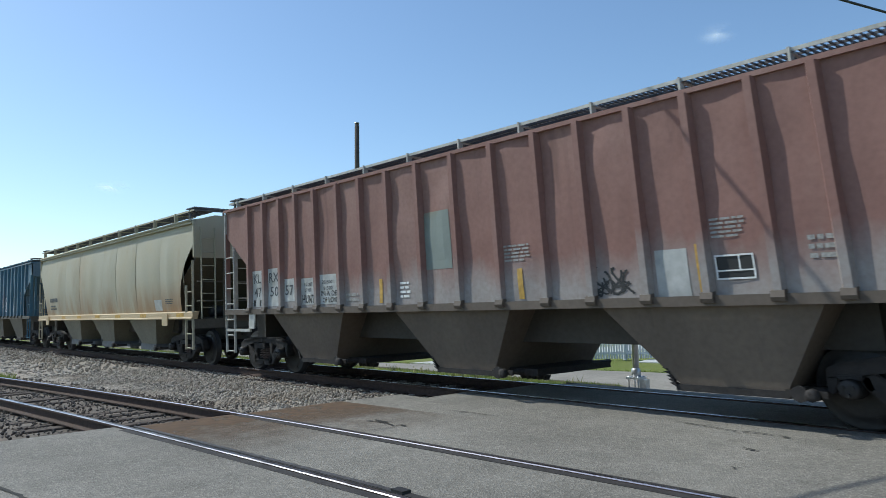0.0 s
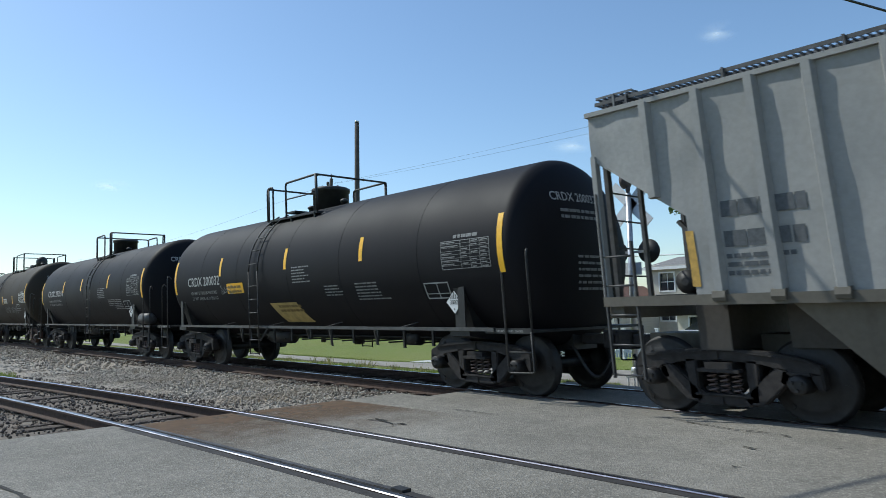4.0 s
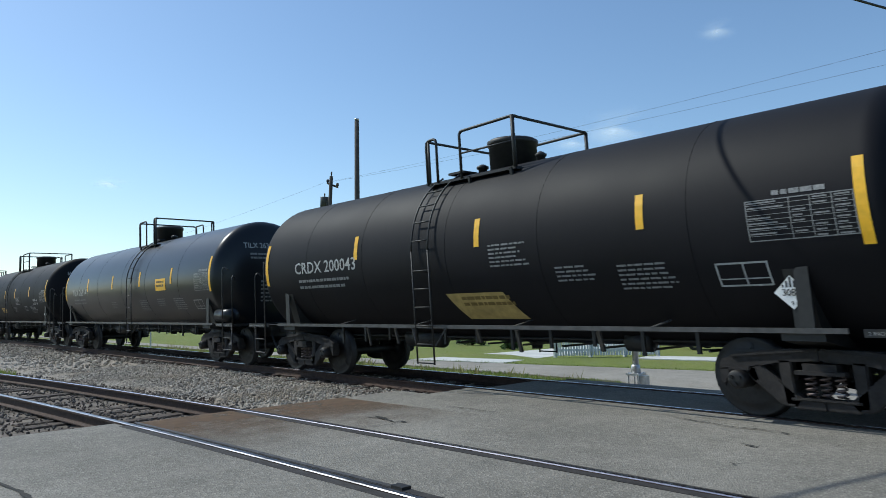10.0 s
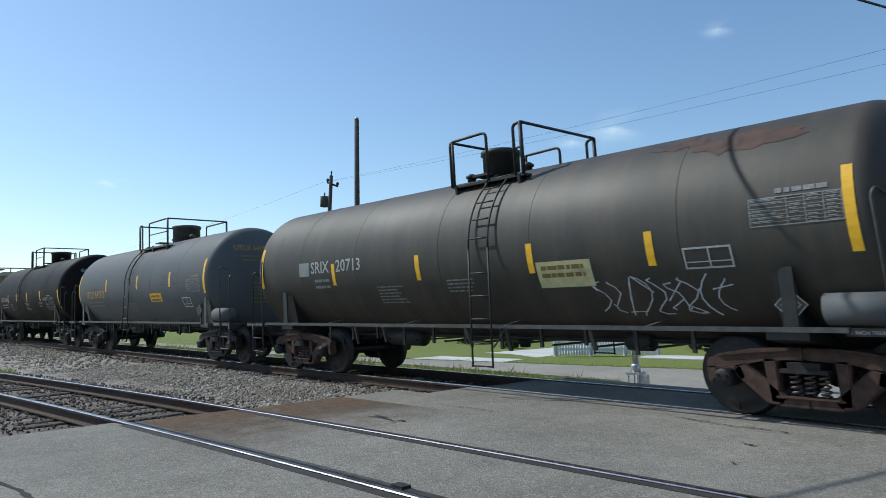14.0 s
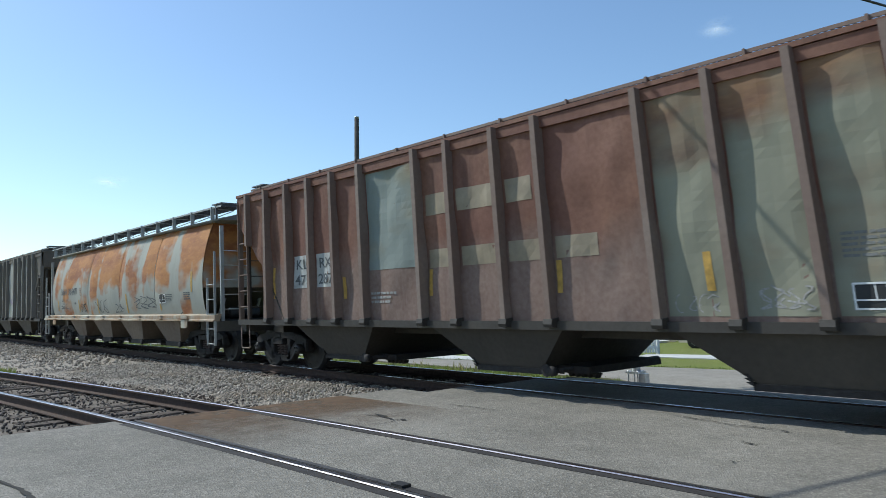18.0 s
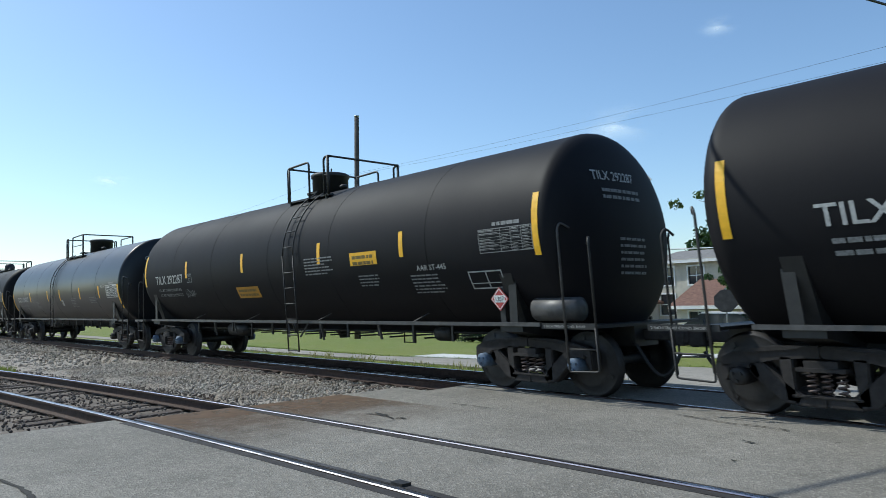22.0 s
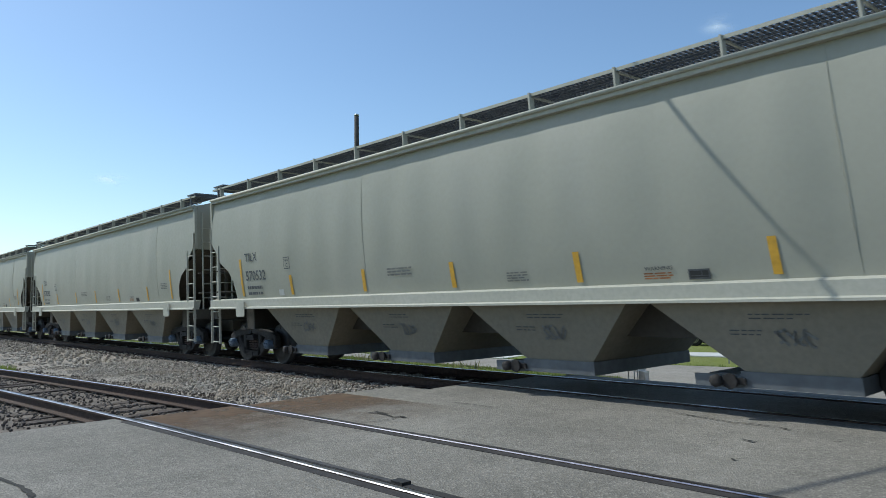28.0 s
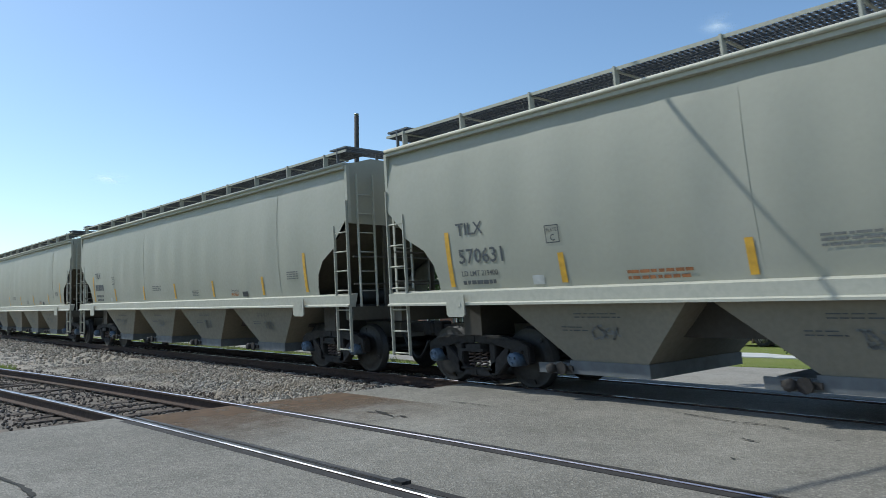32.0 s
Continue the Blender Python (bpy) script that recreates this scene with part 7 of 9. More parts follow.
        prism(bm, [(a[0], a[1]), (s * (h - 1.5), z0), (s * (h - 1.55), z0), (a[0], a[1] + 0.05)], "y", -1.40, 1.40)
        # on the grey-green cars the slope's shade is put into the dark end_mat
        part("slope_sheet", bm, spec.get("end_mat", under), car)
        if spec.get("cut", True):
            for y in (-1, 1):
                bm = bmesh.new()
                bar(bm, (s * (E - 0.03), 1.47 * y, 2.9 if spec.get("slim_ends") else z0), (s * (E - 0.03), 1.48 * y, top + 0.05), 0.07, 0.07)
                part("corner_post", bm, trim, car)
    mid = spec.get("bay_mid", 0.2)
    add_bays(car, mid - h + spec.get("bay_in", 0.8), mid + h - spec.get("bay_in", 0.8), spec.get("bays", 4), z0, spec.get("low", 0.5), 1.42, spec.get("bay_mat", under), spec.get("gate_mat", M["gate_grey"]), spec.get("foot", 0.62), spec.get("gate_low", 0.28), gap=spec.get("bay_gap", 0.17), hand=spec.get("hand", 1))
    add_walkway(car, E - 0.05, top + spec.get("walk", 0.28), spec.get("walk_y", 1.45), spec.get("walk_in", 0.9), top + lip * 0.8, M["grating"], trim, spec.get("post", 1.28))
    for s in (-1, 1):
        add_truck(car, spec["reach"][s] * s, "truck_steel", spec.get("cap", "wheel_steel"))
    add_ends(car, spec["reach"], 2.07)
    add_hopper_ends(car, spec, E)

    if spec.get("bay_marks"):
        lo, inn = spec.get("low", 0.5), spec.get("bay_in", 0.8)

        def face(x, z):
            return (x, -1.42 * (0.88 + 0.12 * (z - lo) / (z0 - lo)) - 0.012, z)
        w = 2 * (h - inn) / 4
        for k in range(4):
            c = 0.2 - h + inn + w * (k + 0.5)
            tagged(Sheet(face).bars(c - 0.25, 1.16, 0.75, 2, 0.014, 0.03, k + 1).bars(c - 0.5, 0.98, 0.45, 2, 0.014, 0.03, k + 9).make("small_writing", M["grey_ink"], car), kind="stuff")
            Sheet(face).scribble(c + 0.0, c + 0.4, 0.8, 1.0, 0.03, k + 31, 4).make("stencil_mark", M["faint_grey"], car, "dark sprayed stencil mark")

    def side(x, z, lift=0.01):
        lo = low_edge(x)
        return (x, -wall(z) - pillow(x) * math.sin(math.pi * max(0, z - lo) / (top - lo)) - 0.003 - lift, z)
    marks(car, spec, side)
    return car


M["teal"] = plain("teal", (0.01, 0.1, 0.098), 0.5, 0, 0.2, 1.5)
M["teal"].node_tree.nodes["Principled BSDF"].inputs["Specular IOR Level"].default_value = 0.25
M["gate_grey"] = plain("gate_grey", (0.12, 0.128, 0.135), 0.65, 0.1, 0.2, 6)

# ---------- paints ----------
DUST = (0.1, 0.09, 0.075)
M["black_a"] = tank_paint("black_a", (0.0086, 0.008, 0.0096), DUST, 0.015, 0.6, 0.02, 0.16)
M["black_b"] = tank_paint("black_b", (0.0082, 0.0077, 0.0092), DUST, 0.014, 0.6, 0.02, 0.15)
M["black_gloss"] = tank_paint("black_gloss", (0.0075, 0.0085, 0.0105), DUST, 0.014, 0.31, 0.025, 0.42)
M["black_brushed"] = tank_paint("black_brushed", (0.008, 0.008, 0.0095), DUST, 0.014, 0.36, 0.025, 0.42)
M["green_gloss"] = tank_paint("green_gloss", (0.014, 0.018, 0.018), DUST, 0.05, 0.33, 0.1, 0.4)
M["brown_black"] = tank_paint("brown_black", (0.032, 0.0255, 0.018), (0.08, 0.065, 0.05), 0.08, 0.7, 0.08, 0.25)
M["rusty_black"] = tank_paint("rusty_black", (0.027, 0.025, 0.02), (0.17, 0.115, 0.08), 0.13, 0.6, 0.3)
M["maroon_black"] = tank_paint("maroon_black", (0.0085, 0.006, 0.0058), DUST, 0.015, 0.62, 0.03, 0.15)
M["tank_grey"] = tank_paint("tank_grey", (0.1, 0.106, 0.114), (0.16, 0.138, 0.105), 0.15, 0.62, 0.35, 0.2)
M["red_paint"] = worn_paint("red_paint", (0.25, 0.125, 0.1), (0.29, 0.165, 0.135), (0.115, 0.05, 0.038), 0.5, 0.6, (1.6, 1.6, 0.12), low=(1.5, (0.31, 0.28, 0.26)))
M["blue_paint"] = worn_paint("blue_paint", (0.085, 0.155, 0.215), (0.165, 0.205, 0.235), (0.16, 0.09, 0.06), 0.45, 0.62)
M["blue_rib"] = worn_paint("blue_rib", (0.055, 0.14, 0.2), (0.15, 0.19, 0.21), (0.2, 0.1, 0.06), 0.5, 0.58)
M["grey_paint"] = worn_paint("grey_paint", (0.27, 0.265, 0.25), (0.34, 0.335, 0.32), (0.2, 0.17, 0.14), 0.5, 0.68)
M["brown_paint"] = worn_paint("brown_paint", (0.165, 0.066, 0.042), (0.24, 0.115, 0.07), (0.085, 0.034, 0.022), 0.46, 0.55, (1.3, 1.3, 0.22), 0.66, (1.85, (0.215, 0.145, 0.115)), 0.4)
M["brown_rib"] = worn_paint("brown_rib", (0.2, 0.135, 0.105), (0.27, 0.215, 0.175), (0.24, 0.21, 0.17), 0.5, 0.6)
M["taupe_paint"] = worn_paint("taupe_paint", (0.135, 0.112, 0.088), (0.21, 0.178, 0.145), (0.085, 0.062, 0.044), 0.46, 0.58, (1.3, 1.3, 0.25), 0.66, (1.3, (0.19, 0.155, 0.12)), 0.4)
M["taupe_rib"] = worn_paint("taupe_rib", (0.19, 0.17, 0.145), (0.25, 0.235, 0.21), (0.13, 0.1, 0.08), 0.5, 0.66)
M["cream_paint"] = streaked("cream_paint", (0.41, 0.38, 0.285), (0.42, 0.37, 0.26), (0.30, 0.165, 0.07), 1.44, 0.95)
M["cream_bay"] = worn_paint("cream_bay", (0.15, 0.138, 0.1), (0.19, 0.175, 0.13), (0.1, 0.075, 0.05), 0.5, 0.6)
M["rust_bay"] = worn_paint("rust_bay", (0.14, 0.105, 0.078), (0.19, 0.145, 0.105), (0.085, 0.045, 0.028), 0.5, 0.56)
M["roof_grey"] = worn_paint("roof_grey", (0.2, 0.2, 0.18), (0.26, 0.25, 0.22), (0.24, 0.12, 0.05), 0.5, 0.6)
M["cream_trim"] = worn_paint("cream_trim", (0.43, 0.39, 0.28), (0.4, 0.38, 0.3), (0.3, 0.2, 0.12), 0.5, 0.68)
M["cream_sill"] = worn_paint("cream_sill", (0.52, 0.40, 0.24), (0.5, 0.36, 0.2), (0.35, 0.17, 0.07), 0.5, 0.62)
M["white_paint"] = streaked("white_paint", (0.42, 0.4, 0.33), (0.45, 0.42, 0.33), (0.3, 0.17, 0.08), 1.15, 0.5)
M["rust_paint"] = rusty_pale("rust_paint", (0.36, 0.355, 0.305), (0.41, 0.17, 0.042), (0.27, 0.09, 0.026), 2.0, (0.45, 0.56))
M["pellet_paint"] = worn_paint("pellet_paint", (0.345, 0.335, 0.27), (0.38, 0.365, 0.3), (0.26, 0.235, 0.18), 0.5, 0.78, (0.7, 0.7, 0.1), 0.5, None, 0.08)
M["pellet_trim"] = worn_paint("pellet_trim", (0.44, 0.425, 0.35), (0.48, 0.46, 0.39), (0.33, 0.28, 0.2), 0.5, 0.74)
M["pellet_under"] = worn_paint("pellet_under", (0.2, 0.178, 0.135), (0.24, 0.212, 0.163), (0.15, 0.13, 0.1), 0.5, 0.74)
# darker copy of the under paint, holding the shade at the car's ends
M["pellet_end_shade"] = worn_paint("pellet_end_shade", (0.085, 0.074, 0.057), (0.11, 0.096, 0.074), (0.035, 0.03, 0.024), 0.5, 0.58)
M["dirty_under"] = worn_paint("dirty_under", (0.1, 0.088, 0.068), (0.135, 0.118, 0.09), (0.04, 0.032, 0.026), 0.5, 0.62)
M["red_under"] = worn_paint("red_under", (0.12, 0.092, 0.07), (0.16, 0.125, 0.095), (0.04, 0.028, 0.022), 0.5, 0.62)
# near-black, with the shade under and inside the cars put into the colour
M["shaded_under"] = worn_paint("shaded_under", (0.045, 0.038, 0.031), (0.065, 0.055, 0.044), (0.025, 0.019, 0.015), 0.5, 0.62)
M["grey_ink"] = plain("grey_ink", (0.07, 0.075, 0.08), 0.6, 0, 0.3, 20)
M["pale_patch"] = plain("pale_patch", (0.42, 0.42, 0.4), 0.6, 0, 0.25, 4)
M["blue_patch"] = rusty_pale("blue_patch", (0.225, 0.255, 0.23), (0.26, 0.235, 0.155), (0.22, 0.17, 0.105), 3.3)
M["blank_patch"] = plain("blank_patch", (0.25, 0.26, 0.255), 0.6, 0, 0.15, 5)
M["tan_patch"] = plain("tan_patch", (0.27, 0.22, 0.15), 0.6, 0, 0.25, 3)

M["faint_grey"] = plain("faint_grey", (0.16, 0.16, 0.15), 0.7, 0, 0.2, 30)
M["grey_patch"] = plain("grey_patch", (0.38, 0.39, 0.38), 0.6, 0, 0.12, 4)
M["worn_white"] = worn_paint("worn_white", (0.37, 0.355, 0.31), (0.47, 0.45, 0.41), (0.24, 0.19, 0.145), 0.46, 0.58, (1.2, 1.2, 0.25), 0.62, (1.45, (0.36, 0.37, 0.31)), 0.25)
M["rusty_white"] = rusty_pale("rusty_white", (0.25, 0.245, 0.178), (0.22, 0.115, 0.055), (0.14, 0.06, 0.036), 2.75, (0.42, 0.66))
M["pellet_yellow"] = plain("pellet_yellow", (0.6, 0.33, 0.03), 0.55, 0, 0.15, 12)
M["orange_spray"] = plain("orange_spray", (0.5, 0.2, 0.03), 0.6, 0, 0.25, 6)
M["brown_spray"] = plain("brown_spray", (0.26, 0.14, 0.07), 0.6, 0, 0.25, 6)
M["lime"] = plain("lime", (0.42, 0.5, 0.08), 0.6, 0, 0.2, 4)
M["mint"] = plain("mint", (0.3, 0.45, 0.36), 0.6, 0, 0.25, 4)
M["navy"] = plain("navy", (0.03, 0.06, 0.11), 0.6, 0, 0.3, 5)
M["purple"] = plain("purple", (0.24, 0.18, 0.29), 0.6, 0, 0.2, 5)
M["rust_spot"] = plain("rust_spot", (0.3, 0.12, 0.045), 0.85, 0, 0.4, 9)
M["sheet_yellow"] = plain("sheet_yellow", (0.42, 0.30, 0.1), 0.6, 0, 0.25, 6)
M["sheet_orange"] = plain("sheet_orange", (0.5, 0.24, 0.02), 0.6, 0, 0.15, 6)
M["pale_yellow"] = plain("pale_yellow", (0.5, 0.46, 0.24), 0.6, 0, 0.2, 6)
M["faint_yellow"] = plain("faint_yellow", (0.2, 0.16, 0.08), 0.6, 0, 0.3, 20)
M["scuff_grey"] = plain("scuff_grey", (0.018, 0.018, 0.019), 0.7, 0, 0.5, 4)
M["rust_scuff"] = plain("rust_scuff", (0.07, 0.036, 0.027), 0.8, 0, 0.4, 6)
M["tan_scuff"] = plain("tan_scuff", (0.11, 0.09, 0.06), 0.7, 0, 0.4, 5)
M["chalk"] = plain("chalk", (0.5, 0.52, 0.55), 0.8, 0, 0.3, 14)

# ---------- the train: every car with the place of its middle at the start ----------
CARS = []


TRUCKS = {0: (-1.9, -15.35), 1: (-19.83, -33.55), 2: (-37.72, -50.66), 3: (-54.7, -67.84), 4: (-71.9, -82.87), 5: (-86.85, -97.2), 6: (-101.3, -110.1), 7: (-114.37, -125.65),
          8: (-129.6, -142.05), 9: (-146.2, -158.1), 10: (-162.2, -172.65), 11: (-176.85, -189.25), 12: (-193.25, -205.2), 13: (-209.27, -221.73), 14: (-226.0, -236.4), 15: (-240.63, -251.2),
          16: (-255.3, -265.75), 17: (-269.7, -283.5), 18: (-287.45, -300.95), 19: (-305.0, -318.3), 20: (-322.05, -335.6), 21: (-339.67, -353.08), 22: (-357.17, -371.15), 23: (-375.12, -388.75),
          24: (-392.8, -404.98), 25: (-409.29, -423.8), 26: (-428.0, -442.35), 27: (-446.72, -461.36), 28: (-465.3, -479.8), 29: (-484.2, -498.81), 30: (-503.1, -517.32), 31: (-521.5, -536.0)}


def add_car(build, front, rear, **spec):
    """front, rear: the body's length between its bolsters, along the track at the start; TRUCKS: where the wheels stand."""
    mid = (front + rear) / 2
    spec["h"] = (front - rear) / 2
    a, b = TRUCKS.get(len(CARS), (front, rear))
    spec["reach"] = {1: a - mid, -1: mid - b}
    CARS.append((build(spec), mid))


KINDS = {
    "small": dict(R=1.42, zc=2.17),
    "stout": dict(R=1.5, zc=2.235),
    "mid": dict(R=1.505, zc=2.215),
    "tall": dict(R=1.515, zc=2.265),
    "wide": dict(R=1.58, zc=2.36),
}


RED_RIBS = (-7.23, -6.51, -5.79, -5.11, -4.37, -3.54, -2.79, -1.96, -1.12, -0.23, 0.65, 1.51, 2.27, 3.08, 3.86, 4.65, 5.33, 6.1, 6.85, 7.55)
BLUE_RIBS = (-7.0, -6.31, -5.66, -5.04, -4.29, -3.53, -2.77, -1.96, -1.12, -0.18, 0.75, 1.59, 2.4, 3.3, 4.1, 4.85, 5.55, 6.3, 7.0)
add_car(ribbed_hopper, -1.3, -14.35, label="rust-red ribbed covered hopper car with faded grey lower side", eave=3.88, sill=(1.44, 1.5), over=1.97, cut_x=7.27, cage=True, ladder_top=3.8, ladder_in=2.95,
        paint=M["red_paint"], under=M["red_under"], trim=M["pale_steel"], ribs=RED_RIBS, tuck=0.86, bay_mid=-0.65, walk=0.16, walk_y=1.44,
        patches=((3.21, 3.64, 1.45, 2.02, "pale_patch"), (-1.04, -0.39, 2.02, 2.97, "blue_patch"), (-7.14, -6.6, 1.51, 2.32, "pale_patch"), (-6.42, -5.88, 1.51, 2.34, "pale_patch"), (-5.7, -5.2, 1.6, 2.08, "pale_patch"), (-5.02, -4.46, 1.52, 2.06, "pale_patch"), (-4.28, -3.63, 1.52, 2.1, "pale_patch"),
                 (-7.1, -6.75, 1.52, 1.66, "ink")),
        stripes=((3.8, 1.49, 2.06), (1.03, 1.49, 1.93), (-7.2, 1.5, 2.4), (-5.1, 1.5, 2.0), (-2.3, 1.5, 1.93)), boxes=((3.97, 4.42, 1.63, 1.91, "white", "ink"),), bars=((3.97, 4.4, 2.33, 5, 0.026, "faint_white"), (0.75, 1.27, 2.28, 5, 0.028, "faint_white"), (-3.4, -2.9, 1.7, 2, 0.05, "faint_white"), (-1.75, -1.45, 1.85, 4, 0.04, "white"), (5.0, 5.3, 2.05, 3, 0.05, "faint_white")),
        words=(("KL", -7.08, -6.72, 2.04, 0.21, "grey_ink"), ("47", -7.06, -6.72, 1.73, 0.21, "grey_ink"), ("RX", -6.37, -5.97, 2.04, 0.21, "grey_ink"), ("50", -6.33, -5.97, 1.73, 0.21, "grey_ink"), ("57", -5.64, -5.32, 1.74, 0.21, "grey_ink"),
               ("LD LMT", -4.88, -4.55, 1.9, 0.07, "grey_ink"), ("LT WT", -4.86, -4.6, 1.78, 0.07, "grey_ink"), ("201500", -4.2, -3.85, 1.92, 0.07, "grey_ink"), ("61500", -4.15, -3.85, 1.8, 0.07, "grey_ink"), ("HUNT", -4.98, -4.5, 1.55, 0.17, "ink"), ("IN A DE", -4.24, -3.7, 1.68, 0.1, "ink"), ("OF LOVE", -4.2, -3.68, 1.55, 0.1, "ink")),
        scrawl=((2.3, 2.85, 1.49, 1.87, 4, 0.03, "ink"), (2.32, 2.82, 1.5, 1.7, 5, 0.02, "ink")))
add_car(round_hopper, -19.65, -33.1, label="cream rounded covered hopper car streaked with rust", slim_ends=True, end_mat=M["dirty_under"], eave=3.80, sill=(1.25, 1.44), over=1.4,
        notch=((0, 3.24, 0.25, 3.02), (0.25, 3.02, 0.5, 2.78), (0.5, 2.78, 0.72, 2.45), (0.72, 2.45, 0.86, 2.18), (0.86, 2.18, 0.95, 1.88), (0.95, 1.88, 0.98, 1.67), (0.98, 1.67, 1.0, 1.44)),
        paint=M["cream_paint"], under=M["dirty_under"], bay_mat=M["cream_bay"], trim=M["cream_trim"], sill_mat=M["cream_sill"], walk=0.36, post=1.6, sill_marks=(-4.2, -2.1, 0.05, 2.2, 4.5, 7.3), seams=(-1.1, -0.87, -0.6, -0.33, 0.01, 0.27, 0.54, 0.83, 1.08), bays=3, bay_in=1.0, bay_gap=0.75, foot=0.6, low=0.5,
        patches=((5.24, 5.77, 1.5, 1.81, "pale_patch"),), bars=((6.08, 6.68, 1.82, 3, 0.03, "grey_ink"), (-6.4, -5.11, 2.14, 1, 0.16, "grey_ink"), (-6.4, -5.5, 1.85, 2, 0.06, "grey_ink")))
add_car(ribbed_hopper, -37.41, -50.64, label="faded blue ribbed covered hopper car with painted graffiti", eave=3.88, sill=(1.44, 1.5), over=1.2,
        paint=M["blue_paint"], rib_mat=M["blue_rib"], under=M["dirty_under"], trim=M["blue_rib"], slope_mat=M["blue_rib"], ribs=BLUE_RIBS, walk=0.12, walk_y=1.44,
        patches=((-6.22, -5.76, 1.95, 2.66, "pale_patch"), (-5.58, -5.14, 1.95, 2.66, "pale_patch"), (-4.95, -4.7, 1.97, 2.28, "pale_patch"), (-6.22, -5.76, 1.66, 1.92, "orange_spray"), (5.88, 6.25, 1.93, 2.11, "orange_spray"),
                 (-0.94, -0.49, 1.55, 1.67, "orange_spray"), (0.91, 1.38, 1.55, 1.65, "orange_spray"), (3.69, 4.05, 1.57, 1.71, "orange_spray")),
        words=(("PM", -6.2, -5.8, 2.38, 0.22, "grey_ink"), ("RX", -5.56, -5.18, 2.38, 0.22, "grey_ink"), ("17", -6.18, -5.85, 2.02, 0.22, "grey_ink"), ("21", -5.55, -5.2, 2.02, 0.22, "grey_ink"), ("4", -4.92, -4.74, 2.02, 0.22, "grey_ink")),
        boxes=((4.45, 4.8, 1.7, 2.04, "white", "ink"),), bars=((-4.2, -3.7, 2.3, 4, 0.03, "faint_white"), (5.6, 6.1, 2.6, 5, 0.03, "faint_white")),
        blobs=((-3.0, 1.95, 0.36, 0.42, "mint"), (-2.4, 1.95, 0.4, 0.44, "lime"), (-1.75, 1.9, 0.4, 0.42, "lime"), (-1.2, 1.8, 0.4, 0.34, "mint"), (-2.7, 2.2, 0.5, 0.18, "lime"), (-2.2, 1.68, 0.7, 0.16, "mint"),
               (-0.65, 1.85, 0.28, 0.34, "brown_spray"), (-0.2, 1.78, 0.28, 0.3, "orange_spray"), (0.25, 1.82, 0.28, 0.34, "brown_spray"), (0.5, 1.7, 0.2, 0.22, "orange_spray"),
               (1.2, 2.0, 0.4, 0.5, "navy"), (1.95, 2.05, 0.42, 0.52, "navy"), (2.75, 2.0, 0.45, 0.5, "navy")),
        scrawl=((-3.3, -0.8, 1.52, 2.36, 6, 0.05, "navy"), (-0.94, 0.64, 1.5, 2.2, 5, 0.035, "ink"), (0.7, 3.3, 1.48, 2.6, 6, 0.06, "chalk"), (0.9, 3.2, 1.5, 2.45, 5, 0.035, "chalk")))
add_car(ribbed_hopper, -54.5, -67.84, label="pale grey ribbed covered hopper car", eave=3.88, sill=(1.44, 1.5), over=1.2,
        paint=M["grey_paint"], under=M["dirty_under"], trim=M["grey_steel"], ribs=BLUE_RIBS, walk=0.12, walk_y=1.44,
        bars=((-6.2, -5.2, 2.5, 2, 0.18, "grey_ink"), (-6.2, -5.4, 1.9, 3, 0.05, "grey_ink"), (2.5, 3.1, 1.9, 4, 0.03, "grey_ink"), (5.6, 6.2, 1.9, 4, 0.03, "grey_ink")), boxes=((4.3, 4.75, 1.7, 2.0, "white", "ink"),),
        stripes=((-6.6, 1.55, 2.2), (-3.2, 1.5, 1.92), (0.3, 1.5, 1.92), (3.7, 1.5, 1.92), (6.6, 1.55, 2.2)))


def tank(front, rear, kind, label, paint, **more):
    spec = dict(KINDS[kind])
    spec.update(label=label, paint=M[paint])
    spec.update(more)
    add_car(tank_car, front, rear, **spec)


AAR = (("AAR ST - 446", 4.3, 5.15, -0.32, 0.14), ("AAR ST - 445", 4.3, 5.15, -0.48, 0.14))
tank(-71.62, -82.37, "stout", "matt black tank car with white lettering", "black_a", over=0.85, mark=("CRDX 200032", -5.3, -3.4, -0.17), ladder=-1.49, dome_x=-0.57,
     stripes=(-3.36, -0.18, 2.61), zone=(0.03, 0.49), weights=("LD LMT 217200 LB 98600 KG", "LT WT 68800 LB 31200 KG"), plates=((-3.02, -2.17, -0.42, -0.17, "yellow"), (-0.89, 0.25, -1.24, -0.7, "sheet_yellow")),
     blocks=((0.1, 0.01, 0.75), (1.27, -0.43, 0.62), (2.33, -0.42, 0.97)), grid=(4.85, 5.95, -0.26, 0.2), placard=("3082", 5.0, -0.82), box=(4.3, 4.9, -0.74, -0.45), scrawl=((-3.35, -2.6, -0.42, -0.2, 5, "faint"),))
tank(-86.7, -96.99, "stout", "matt black tank car with white lettering", "black_a", over=0.9, mark=("CRDX 200016", -4.97, -2.75, -0.08), ladder=0.8, dome_x=-0.03,
     stripes=(-2.75, -0.35, 2.71), zone=(0.04, 0.5), weights=("LD LMT 217300 LB 98550 KG", "LT WT 68700 LB 31150 KG"), grid=(4.64, 5.73, -0.26, 0.3), box=(4.19, 4.8, -0.71, -0.42), placard=("3082", 4.83, -0.81), reservoir=True,
     blocks=((1.67, 0.01, 0.85), (2.71, -0.4, 0.75), (3.3, -0.41, 0.95)))
